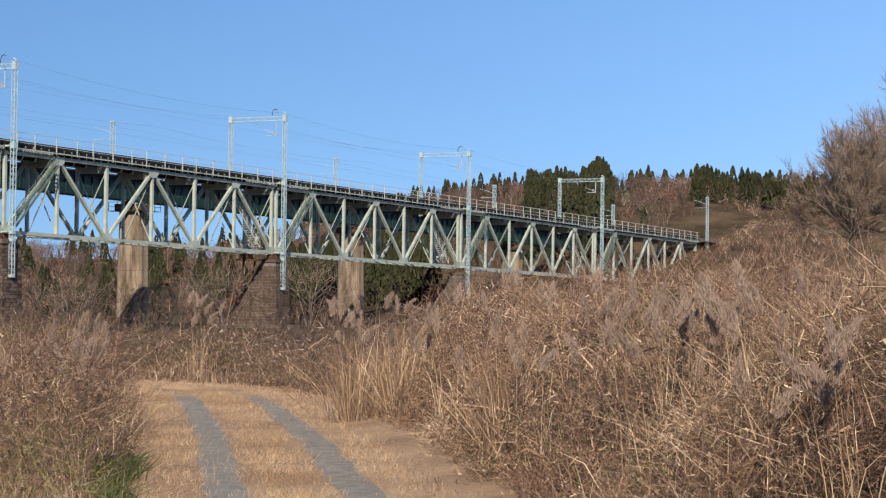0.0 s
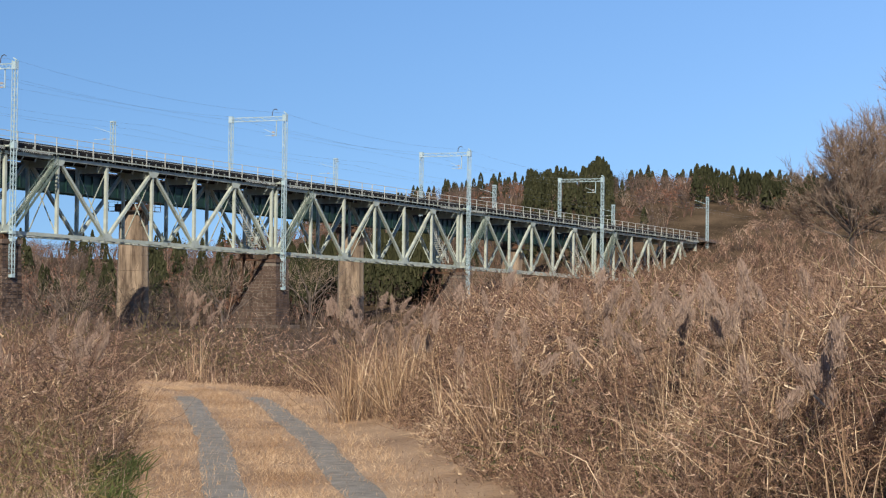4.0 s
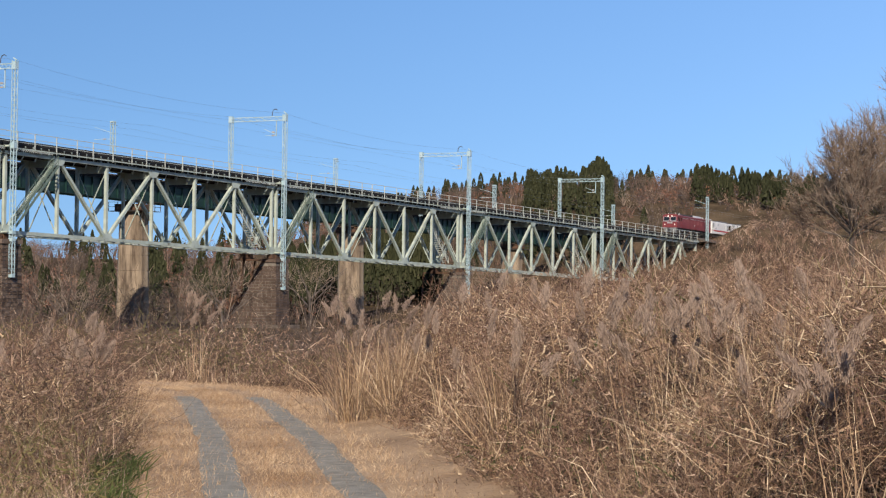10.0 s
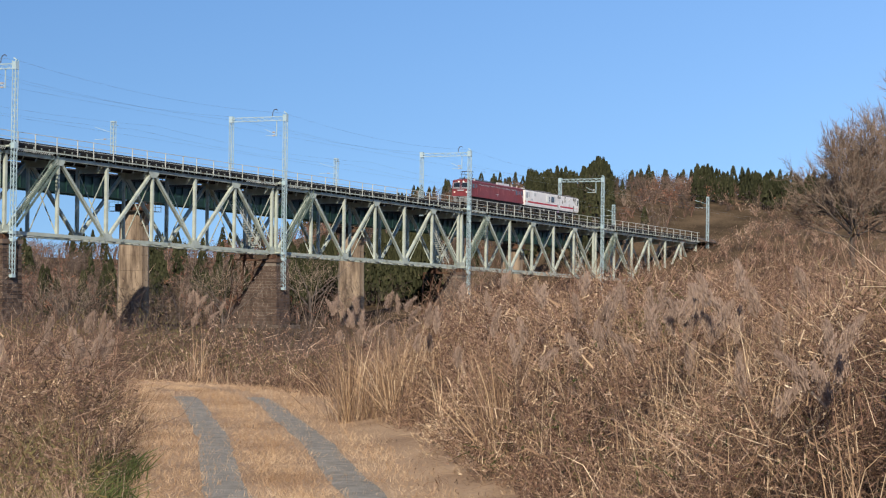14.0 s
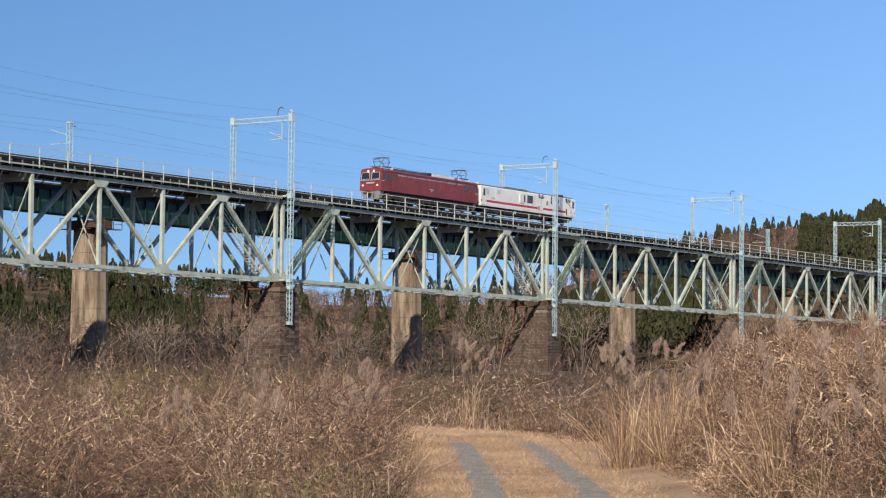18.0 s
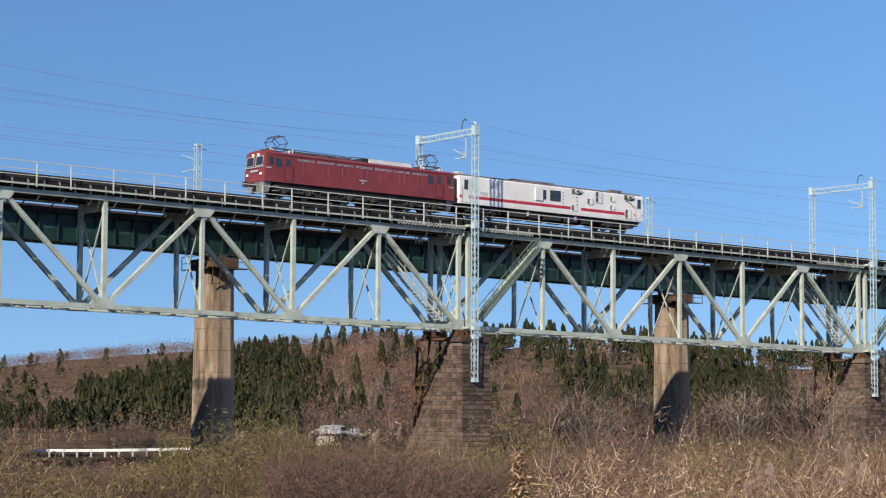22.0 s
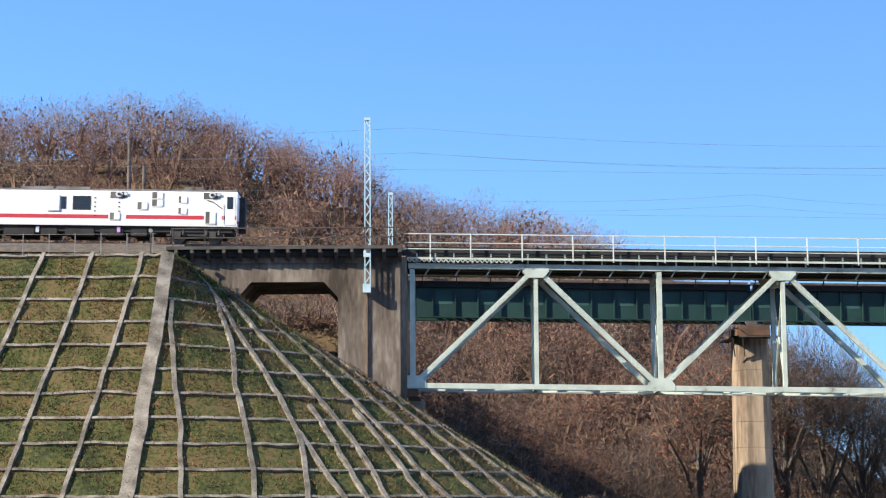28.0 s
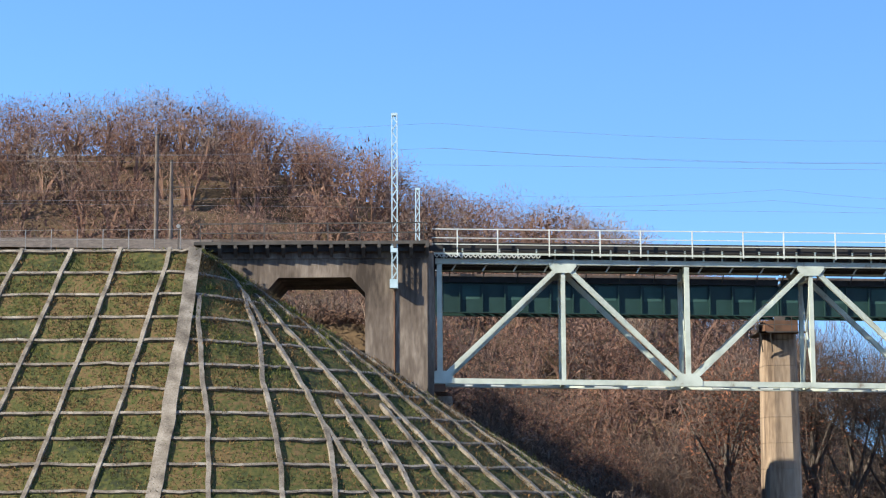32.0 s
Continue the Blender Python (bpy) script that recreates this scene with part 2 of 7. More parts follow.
# ---- mesh tools ----
class Shape:
    """Collects faces of one mesh."""

    def __init__(self):
        self.v, self.f = [], []

    def add(self, verts, faces):
        k = len(self.v)
        self.v += [tuple(p) for p in verts]
        self.f += [tuple(i + k for i in f) for f in faces]
        return self

    def box(self, x0, x1, y0, y1, z0, z1, lean=0.0):
        """A box; lean lifts z by lean * x."""
        vs = [(x, y, z + lean * x) for x in (x0, x1) for y in (y0, y1) for z in (z0, z1)]
        return self.add(vs, [(0, 1, 3, 2), (4, 6, 7, 5), (0, 4, 5, 1), (2, 3, 7, 6), (0, 2, 6, 4), (1, 5, 7, 3)])

    def bar(self, p, q, w, h, side=(0, 1, 0)):
        """A bar from p to q, w wide along side and h thick across it."""
        p, q, s = Vector(p), Vector(q), Vector(side)
        d = (q - p).normalized()
        n = d.cross(s).normalized() * (h / 2)
        s = n.cross(d).normalized() * (w / 2)
        vs = [a + i * s + j * n for a in (p, q) for i, j in ((-1, -1), (1, -1), (1, 1), (-1, 1))]
        return self.add(vs, [(3, 2, 1, 0), (4, 5, 6, 7), (0, 1, 5, 4), (1, 2, 6, 5), (2, 3, 7, 6), (3, 0, 4, 7)])

    def tube(self, pts, r, sides=6):
        pts = [Vector(p) for p in pts]
        rings = []
        for i, p in enumerate(pts):
            d = (pts[min(i + 1, len(pts) - 1)] - pts[max(i - 1, 0)]).normalized()
            s = d.cross(Vector((0, 0, 1)) if abs(d.z) < 0.9 else Vector((1, 0, 0))).normalized()
            u = s.cross(d)
            rr = r[i] if isinstance(r, (list, tuple)) else r
            rings.append([p + rr * (math.cos(a) * s + math.sin(a) * u) for a in (2 * math.pi * j / sides for j in range(sides))])
        vs = [p for ring in rings for p in ring]
        fs = [(i * sides + j, i * sides + (j + 1) % sides, (i + 1) * sides + (j + 1) % sides, (i + 1) * sides + j)
              for i in range(len(pts) - 1) for j in range(sides)]
        fs += [tuple(range(sides))[::-1], tuple((len(pts) - 1) * sides + j for j in range(sides))]
        return self.add(vs, fs)

    def disc(self, c, r, depth, axis="y", sides=20):
        a = {"x": (depth / 2, 0, 0), "y": (0, depth / 2, 0), "z": (0, 0, depth / 2)}[axis]
        return self.tube([Vector(c) - Vector(a), Vector(c) + Vector(a)], r, sides)

    def loft(self, outlines, cap=True):
        """Joins outlines (same count of points) into a skin."""
        n = len(outlines[0])
        vs = [p for o in outlines for p in o]
        fs = [(i * n + j, i * n + (j + 1) % n, (i + 1) * n + (j + 1) % n, (i + 1) * n + j) for i in range(len(outlines) - 1) for j in range(n)]
        if cap:
            fs += [tuple(range(n))[::-1], tuple((len(outlines) - 1) * n + j for j in range(n))]
        return self.add(vs, fs)

    def mesh(self, name, mat, smooth=False):
        me = bpy.data.meshes.new(name)
        me.from_pydata(self.v, [], self.f)
        me.materials.append(mat)
        if smooth:
            me.shade_smooth()
        me.update()
        return me


def part(name, shape, mat, parent=None, label="", at=None, smooth=False):
    """Links a shape (or a ready mesh) as one mesh object under its parent."""
    me = shape.mesh(name, mat, smooth) if isinstance(shape, Shape) else shape
    ob = new(name, me)
    ob.parent = parent
    if at is not None:
        ob.matrix_basis = at
    return tagged(ob, label)


def thing(name, label, category, group="", kind="", at=None):
    ob = tagged(new(name), label, category, group, kind)
    if at is not None:
        ob.matrix_basis = at
    return ob


def cloud_mesh(name, verts, faces, mat):
    """A large mesh from arrays of corners and triangles."""
    me = bpy.data.meshes.new(name)
    me.vertices.add(len(verts))
    me.vertices.foreach_set("co", np.asarray(verts, np.float32).ravel())
    nf = len(faces)
    me.loops.add(nf * 3)
    me.loops.foreach_set("vertex_index", np.asarray(faces, np.int32).ravel())
    me.polygons.add(nf)
    me.polygons.foreach_set("loop_start", np.arange(0, nf * 3, 3, dtype=np.int32))
    me.update(calc_edges=True)
    me.materials.append(mat)
    return me


def blades(base, tip, width, bend, rng, segments=2):
    """Tapered bent blades as arrays: from base to tip, bent sideways by bend."""
    n = len(base)
    d = tip - base
    side = np.cross(d, rng.normal(size=(n, 3)))
    side /= np.linalg.norm(side, axis=1, keepdims=True) + 1e-9
    w = side * width[:, None] / 2
    if segments == 1:
        v = np.stack([base - w, base + w, tip], 1).reshape(-1, 3)
        f = np.arange(n)[:, None] * 3 + np.array([0, 1, 2])
        return v, f.reshape(-1, 3)
    mid = base + d * 0.55 + bend
    v = np.stack([base - w, base + w, mid - w * 0.7, mid + w * 0.7, tip], 1).reshape(-1, 3)
    f = (np.arange(n)[:, None, None] * 5 + np.array([[0, 1, 3], [0, 3, 2], [2, 3, 4]])).reshape(-1, 3)
    return v, f


def smooth(x, a, b):
    t = np.clip((x - a) / (b - a), 0, 1)
    return t * t * (3 - 2 * t)

# ---- plan ----
GRADE = -0.018          # the line falls towards +x
X0, SPAN, PANEL, BAYS = -1.56, 47.755, 7.8, 6
YN, WIDE = 120.45, 3.7  # near truss plane, distance to the far one
YT = YN + WIDE / 2      # track centre
ZTOP, ZBOT, ZRAIL = 16.72, 9.22, 18.2
YF = 136.0              # centre of the second bridge


def deck(x, z):
    return z + GRADE * x


# ---- ground ----
def table(az, rows, col):
    return np.interp(az, [r[0] for r in rows], [r[col] for r in rows])


# bearing, start, ridge distance, ridge height
LEFT_HILL = [(-60, 150, 240, 42), (-14, 146, 205, 37.6), (-8, 146, 205, 39.5), (-5, 146, 203, 36.1), (-2.9, 146, 200, 33.0), (-0.5, 146, 200, 27.9), (0.7, 146, 200, 27.2), (3, 146, 200, 26.5),
             (4.7, 146, 200, 24.5), (6.3, 146, 198, 22), (8, 146, 195, 17), (10.5, 146, 190, 9.5), (12.8, 146, 182, 4), (15, 146, 170, -3), (200, 146, 170, -3)]
MID_RIDGE = [(-60, -3), (20, -3), (24, -2.8), (26, -1.5), (28, 2.5), (30, 7), (31.5, 10), (33.0, 11), (34.2, 13.5), (35.6, 15), (37, 12.5), (40, 14.5), (42, 14), (45, 11.5), (49, 9), (53, 8), (56, 9), (58, 12.5), (60, 17.5), (61.5, 20.5), (63, 22.5), (65, 24), (67, 25.5), (70, 25.5), (73, 23.5), (90, 24), (200, 24)]
FAR_RIDGE = [(-60, 20), (12, -1), (16, -1), (19, 3), (21.7, 17), (25, 30), (28.7, 40), (33, 46), (37, 44), (40, 24), (44, 5), (58, 3), (200, 3)]


def ground(x, y):
    r, az = np.hypot(x, y), np.degrees(np.arctan2(x, y))
    h = -0.75 * smooth(r, 3, 15) - 2.3 * smooth(r, 42, 105)
    off = (x - 15.3) * 0.669 - (y - 8.4) * 0.743 - 0.11 * np.maximum(r - 22, 0)
    bank = smooth(off, 1.9, 4.2)  # rises beside the farm track
    h = h + 0.9 * bank * smooth(r, 12, 18) * (1 - smooth(r, 34, 60)) * (az > 45) * (az < 130)
    left = table(az, LEFT_HILL, 3) + 3
    h = h + left * smooth(r, table(az, LEFT_HILL, 1), table(az, LEFT_HILL, 2))
    mid = table(az, MID_RIDGE, 1) + 3
    h = h + mid * smooth(r, 270, 450)
    far = table(az, FAR_RIDGE, 1) + 3
    h = np.maximum(h, -3 + far * smooth(r, 700, 1600))
    # cutting where the line runs into the hill
    h = np.maximum(h, -3 + 19.5 * np.exp(-((x - 425) / 52) ** 4 - ((y - 96) / 15) ** 2))
    h = np.maximum(h, -3 + 17.2 * smooth(x, 325, 352) * np.exp(-((y - 126) / 24) ** 6))
    # embankment that carries the line left of the abutment
    h = np.maximum(h, -3 + 20.0 * smooth(-x, 12.5, 16.0) * smooth(y, 116.5, 120.5) * (x < 0) * (x > -400))
    # shoulder of the bank under the first span
    h = np.maximum(h, -3 + 9.5 * (1 - smooth(x, -2, 19)) * smooth(y, 119.5, 126) * (x > -14) * (1 - smooth(y, 150, 160)))
    h = np.maximum(h, -3 + 17 * (1 - smooth(x, -4, 4)) * smooth(y, 127, 131) * (x > -14) * (1 - smooth(y, 146, 153)))
    bump = 0.35 * np.sin(x * 0.11 + 1.3) * np.sin(y * 0.13) * smooth(r, 25, 60)
    return h + bump


radii = np.concatenate([np.geomspace(0.8, 60, 60), np.arange(63, 300, 2.2), np.geomspace(303, 4500, 50)])
bearings = np.concatenate([np.arange(-180, -25, 5.0), np.arange(-25, 90, 0.6), np.arange(90, 180, 5.0)])
RR, AA = np.meshgrid(radii, np.radians(bearings), indexing="ij")
GX, GY = RR * np.sin(AA), RR * np.cos(AA)
GZ = ground(GX, GY)
nb = len(bearings)
i0, j0 = np.meshgrid(np.arange(len(radii) - 1), np.arange(nb), indexing="ij")
a, b, c, d = i0 * nb + j0, i0 * nb + (j0 + 1) % nb, (i0 + 1) * nb + (j0 + 1) % nb, (i0 + 1) * nb + j0
quads = np.stack([np.stack([a, b, c], -1), np.stack([a, c, d], -1)], 2).reshape(-1, 3)
centre = len(radii) * nb
gverts = np.concatenate([np.stack([GX, GY, GZ], -1).reshape(-1, 3), [[0, 0, 0.0]]])
fan = np.array([[centre, (j + 1) % nb, j] for j in range(nb)])
ob = new("ground", cloud_mesh("ground", gverts, np.concatenate([quads[:, ::-1], fan]), SOIL))
ob.data.shade_smooth()
tagged(ob, "dry winter valley floor of brown grass and soil, rising to wooded hills", "ground", kind="structure")


def zg(x, y):
    return float(ground(np.array(float(x)), np.array(float(y))))


# ---- farm road with two gravel ruts ----
ROAD = [(7.6, 2.6), (11.6, 6.2), (15.3, 9.1), (18.5, 11.45), (22.0, 13.95), (25.5, 16.42), (30.36, 20.06), (33.3, 22.3), (35.4, 24.3), (36.4, 26.4), (35.8, 28.8), (33.5, 31.0), (29.5, 33.5)]


def along(path, n):
    """n points spread evenly over a smooth curve through path."""
    p = np.array(path)
    t = np.arange(len(p))
    s = np.linspace(0, len(p) - 1, n)
    i = np.clip(s.astype(int), 0, len(p) - 2)
    f = (s - i)[:, None]
    pm, p0, p1, p2 = p[np.maximum(i - 1, 0)], p[i], p[i + 1], p[np.minimum(i + 2, len(p) - 1)]
    return 0.5 * (2 * p0 + (p1 - pm) * f + (2 * pm - 5 * p0 + 4 * p1 - p2) * f ** 2 + (3 * p0 - pm - 3 * p1 + p2) * f ** 3)


ROADLINE = along(ROAD, 90)
tang = np.gradient(ROADLINE, axis=0)
tang /= np.linalg.norm(tang, axis=1, keepdims=True)
ROADSIDE = np.stack([tang[:, 1], -tang[:, 0]], 1)  # to the right


def strip(name, lo, hi, lift, mat, label, category, last=90):
    s = Shape()
    rows = []
    for p, n in zip(ROADLINE[:last], ROADSIDE[:last]):
        row = []
        for k in range(5):
            o = lo + (hi - lo) * k / 4 + (0.05 * noise.noise(Vector((p[0] * 0.9, p[1] * 0.9, lo + k))) if k in (0, 4) else 0)
            x, y = p + n * o
            row.append((x, y, zg(x, y) + lift - (0.012 if k in (0, 4) else 0)))
        rows.append(row)
    vs = [q for r in rows for q in r]
    s.add(vs, [(i * 5 + k, i * 5 + k + 1, i * 5 + k + 6, i * 5 + k + 5) for i in range(len(rows) - 1) for k in range(4)])
    return tagged(part(name, s, mat, smooth=True), label, category, kind="structure")


strip("road", -1.9, 2.7, 0.03, material("dry_grass_verge", [(0.3, (0.25, 0.155, 0.085)), (0.7, (0.45, 0.305, 0.18))], 0.6, 0.95, bump=0.7, fine=20, vary="world", dirt=0.5), "farm track of dry straw-coloured grass", "road")
strip("wheel_rut", -1.02, -0.53, 0.045, GRAVEL, "grey gravel wheel rut worn into the farm track", "road", 56)
strip("wheel_rut", 0.53, 1.0, 0.045, GRAVEL, "grey gravel wheel rut worn into the farm track", "road", 56)


# ---- near bridge: deck trusses ----
def girder_bar(s, p, q, w, h):
    """A riveted H-shaped member: web plate between two flanges that face the camera side and the far side."""
    p, q = Vector(p), Vector(q)
    d = (q - p).normalized()
    n = d.cross(Vector((0, 1, 0))).normalized()
    a, b, c, e = w / 2, w / 2 - 0.05, h / 2, h * 0.45
    sec = ((-a, -c), (-b, -c), (-b, -e), (b, -e), (b, -c), (a, -c), (a, c), (b, c), (b, e), (-b, e), (-b, c), (-a, c))
    s.loft([[end + Vector((0, y, 0)) + n * z for y, z in sec] for end in (p, q)])
    return s


def lacing(s, p, q, w, step, thick, off):
    """Zigzag lacing bars between the two edges of a member."""
    p, q = Vector(p), Vector(q)
    d = (q - p).normalized()
    n = d.cross(Vector((0, 1, 0))).normalized() * (w / 2)
    L, i, k = (q - p).length, 0.0, 0
    o = Vector((0, off, 0))
    while i + step < L:
        s.bar(p + d * i + n * (1 if k % 2 else -1) + o, p + d * (i + step) + n * (-1 if k % 2 else 1) + o, 0.02, thick)
        i, k = i + step, k + 1
    return s


def truss_span():
    at = pose(X0, YN, deck(X0, 0))
    t = thing("truss_span", "pale green riveted steel deck truss span with stairs and bracing", "bridge span", "spans of the truss bridge", at=at)
    L = PANEL * BAYS
    zt = lambda x: ZTOP + GRADE * x
    zb = lambda x: ZBOT + GRADE * x
    rng = random.Random(4)
    for y in (0, WIDE):
        s = Shape()
        girder_bar(s, (-0.25, y, zb(0)), (L + 0.25, y, zb(L)), 0.40, 0.33)
        part("bottom_chord", s, PAINT, t)
        s = Shape()
        girder_bar(s, (-0.25, y, zt(0) + 0.04), (L + 0.25, y, zt(L) + 0.04), 0.42, 0.28)
        s.bar((-0.25, y, zt(0) + 0.2), (L + 0.25, y, zt(L) + 0.2), 0.52, 0.04)
        part("top_chord", s, PAINT, t)
        for j in range(BAYS + 1):
            x = j * PANEL
            s = Shape()
            girder_bar(s, (x, y, zb(x) + 0.15), (x, y, zt(x) - 0.15), 0.32, 0.31 if j in (0, BAYS) or j % 2 == 0 else 0.26)
            part("vertical", s, PAINT, t)
        for j in range(BAYS):
            a, b = j * PANEL, (j + 1) * PANEL
            p, q = ((a, y, zb(a)), (b, y, zt(b))) if j % 2 == 0 else ((a, y, zt(a)), (b, y, zb(b)))
            s = Shape()
            d = (Vector(q) - Vector(p)).normalized()
            p, q = Vector(p) + d * 0.5, Vector(q) - d * 0.5
            girder_bar(s, p, q, 0.32, 0.31)
            lacing(s, p, q, 0.27, 0.19, 0.1, -0.165)
            part("diagonal", s, PAINT, t)
        for j in range(BAYS + 1):
            x = j * PANEL
            top = j % 2 == 1
            z = zt(x) - 0.42 if top else zb(x) + 0.42
            for o in (-0.222, 0.222):
                s = Shape()
                u = -1 if top else 1
                out = [(-0.85, -0.6 * u), (0.85, -0.6 * u), (0.85, -0.2 * u), (0.5, 0.2 * u), (-0.5, 0.2 * u), (-0.85, -0.2 * u)]
                if j == 0:
                    out = [(max(px, -0.4), pz) for px, pz in out]
                if j == BAYS:
                    out = [(min(px, 0.4), pz) for px, pz in out]
                s.loft([[(x + px, y + o - 0.012, z + pz) for px, pz in out], [(x + px, y + o + 0.012, z + pz) for px, pz in out]])
                part("gusset_plate", s, PAINT, t)
    for j in range(BAYS + 1):
        x = j * PANEL
        s = Shape()
        s.box(x - 0.14, x + 0.14, 0.25, WIDE - 0.25, zt(x) - 0.75, zt(x) + 0.1)
        part("floor_beam", s, PAINT, t)
        s = Shape()
        s.bar((x, 0.2, zb(x)), (x, WIDE - 0.2, zb(x)), 0.22, 0.22, (1, 0, 0))
        part("bottom_strut", s, PAINT, t)
        for k in (0, 1):
            s = Shape()
            s.bar((x, 0.2, zb(x) + 0.4 if k else zt(x) - 0.9), (x, WIDE - 0.2, zt(x) - 0.9 if k else zb(x) + 0.4), 0.1, 0.09, (1, 0, 0))
            part("sway_brace", s, PAINT, t)
    for j in range(BAYS):
        a, b = j * PANEL, (j + 1) * PANEL
        for k in (0, 1):
            y0, y1 = (0.2, WIDE - 0.2) if k else (WIDE - 0.2, 0.2)
            s = Shape().bar((a, y0, zb(a) - 0.1), (b, y1, zb(b) - 0.1), 0.12, 0.1, (0, 0, 1))
            part("bottom_lateral", s, PAINT, t)
        for k in range(int(rng.uniform(3, 7))):  # bolted clips under the chord
            x = a + rng.uniform(1.0, 6.5)
            w = rng.uniform(0.15, 0.9)
            s = Shape().box(x, x + w, -0.26, 0.2, zb(x) - 0.33 - GRADE * x, zb(x) - 0.23 - GRADE * x, GRADE)
            part("chord_clip", s, RAILING, t, "pale flaking clip under the chord")
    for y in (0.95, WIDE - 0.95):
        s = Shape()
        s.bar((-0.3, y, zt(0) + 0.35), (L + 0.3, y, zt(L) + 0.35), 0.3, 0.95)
        part("stringer", s, NEARBLACK, t)
    # stair up the first diagonal, outside the near truss
    for y in (-0.42, -1.0):
        s = Shape().bar((0.55, y, zb(0) + 0.5), (PANEL - 1.1, y, zt(PANEL) - 0.75), 0.05, 0.26)
        part("stair_stringer", s, STAIRGREEN, t)
    s = Shape()
    for k in range(26):
        f = (k + 0.5) / 26
        x, z = 0.55 + (PANEL - 1.65) * f, zb(0) + 0.5 + (zt(PANEL) - 1.25 - zb(0)) * f
        s.box(x - 0.12, x + 0.12, -1.0, -0.42, z - 0.015, z + 0.015)
    part("stair_treads", s, STAIRGREEN, t)
    for y in (-0.42, -1.0):
        s = Shape()
        for h in (0.55, 1.0):
            s.bar((0.55, y, zb(0) + 0.5 + h), (PANEL - 1.1, y, zt(PANEL) - 0.75 + h), 0.04, 0.05)
        for k in range(8):
            f = k / 7
            x, z = 0.55 + (PANEL - 1.65) * f, zb(0) + 0.5 + (zt(PANEL) - 1.25 - zb(0)) * f
            s.bar((x, y, z), (x, y, z + 1.0), 0.04, 0.04)
        part("stair_handrail", s, STAIRGREEN, t)
    # inner stair down at the far end
    for y in (1.0, 1.8):
        s = Shape().bar((L - PANEL + 1.4, y, zt(L) - 1.8), (L - 0.8, y, zb(L) + 0.5), 0.05, 0.24)
        part("inner_stair_stringer", s, RAILING, t)
    s = Shape()
    for k in range(20):
        f = (k + 0.5) / 20
        x, z = L - PANEL + 1.4 + (PANEL - 2.2) * f, zt(L) - 1.8 + (zb(L) + 2.3 - zt(L)) * f
        s.box(x - 0.12, x + 0.12, 1.0, 1.8, z - 0.02, z + 0.02)
    part("inner_stair_treads", s, RAILING, t)
    s = Shape()
    for h in (0.5, 0.95):
        s.bar((L - PANEL + 1.4, 0.98, zt(L) - 1.8 + h), (L - 0.8, 0.98, zb(L) + 0.5 + h), 0.05, 0.06)
    for k in range(7):
        f = k / 6
        x, z = L - PANEL + 1.4 + (PANEL - 2.2) * f, zt(L) - 1.8 + (zb(L) + 2.3 - zt(L)) * f
        s.bar((x, 0.98, z), (x, 0.98, z + 0.95), 0.05, 0.05)
    part("inner_stair_handrail", s, RAILING, t)
    # walkway on brackets along the near side
    for k in range(24):
        x = k * L / 24 + 0.5
        s = Shape().bar((x, -0.2, zt(x) + 0.22), (x, -0.5, zt(x) + 0.42), 0.08, 0.08, (1, 0, 0))
        s.bar((x, -0.2, zt(x) + 0.46), (x, -0.52, zt(x) + 0.46), 0.08, 0.1, (1, 0, 0))
        part("walkway_bracket", s, DARKSTEEL, t)
    for o in (-0.42,):
        s = Shape().bar((-0.4, o, zt(0) + 0.58), (L + 0.4, o, zt(L) + 0.58), 0.24, 0.06)
        part("walkway_plank", s, TIMBER, t)
    s = Shape().bar((-0.4, -0.55, zt(0) + 0.5), (L + 0.4, -0.55, zt(L) + 0.5), 0.05, 0.12)
    part("walkway_edge", s, PAINT, t)
    for a, b in ((-0.3, 6.4), (L - 6.4, L + 0.3)):
        s = Shape()
        n = 44
        for k in range(n):
            xa, xb = a + (b - a) * k / n, a + (b - a) * (k + 1) / n
            za, zc = (0.24, 0.44) if k % 2 else (0.44, 0.24)
            s.bar((xa, -0.56, zt(xa) + za), (xb, -0.56, zt(xb) + zc), 0.02, 0.05)
        part("edge_lattice", s, RAILING, t, "pale zigzag lattice under the walkway edge")
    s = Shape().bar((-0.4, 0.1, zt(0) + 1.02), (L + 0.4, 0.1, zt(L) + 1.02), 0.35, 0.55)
    part("cable_trough", s, NEARBLACK, t, "dark cable trough beside the sleepers")
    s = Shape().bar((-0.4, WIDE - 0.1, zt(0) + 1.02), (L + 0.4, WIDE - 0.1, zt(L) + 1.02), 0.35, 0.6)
    part("guard_timber", s, NEARBLACK, t)
    # near-black boards added to close the deck and keep the truss inside dark
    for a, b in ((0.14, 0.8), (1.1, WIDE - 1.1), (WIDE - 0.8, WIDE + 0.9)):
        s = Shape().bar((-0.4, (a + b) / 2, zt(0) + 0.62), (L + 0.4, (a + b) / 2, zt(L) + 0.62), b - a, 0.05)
        part("floor_board", s, NEARBLACK, t, "near-black boarding added under the track to darken the truss inside")
    for k in range(24):  # pale knee braces under the deck
        x = (k + 0.5) * L / 24
        s = Shape().bar((x - 0.2, 0.28, zt(x) - 0.5), (x + 0.2, 0.28, zt(x) + 0.1), 0.07, 0.09)
        part("knee_brace", s, RAILING, t)
    for k in range(40):
        x = k * L / 40 + 0.3
        s = Shape().box(x - 0.05, x + 0.05, -0.3, -0.22, zt(x) + 0.2, zt(x) + 0.85)
        part("deck_post", s, PAINT, t)
    for k, h in enumerate((2.06, 1.5, 1.1)):
        s = Shape().bar((-0.45, -0.54, zt(0) + h), (L + 0.45, -0.54, zt(L) + h), 0.045, 0.05 if k else 0.06)
        part("handrail", s, RAILING, t)
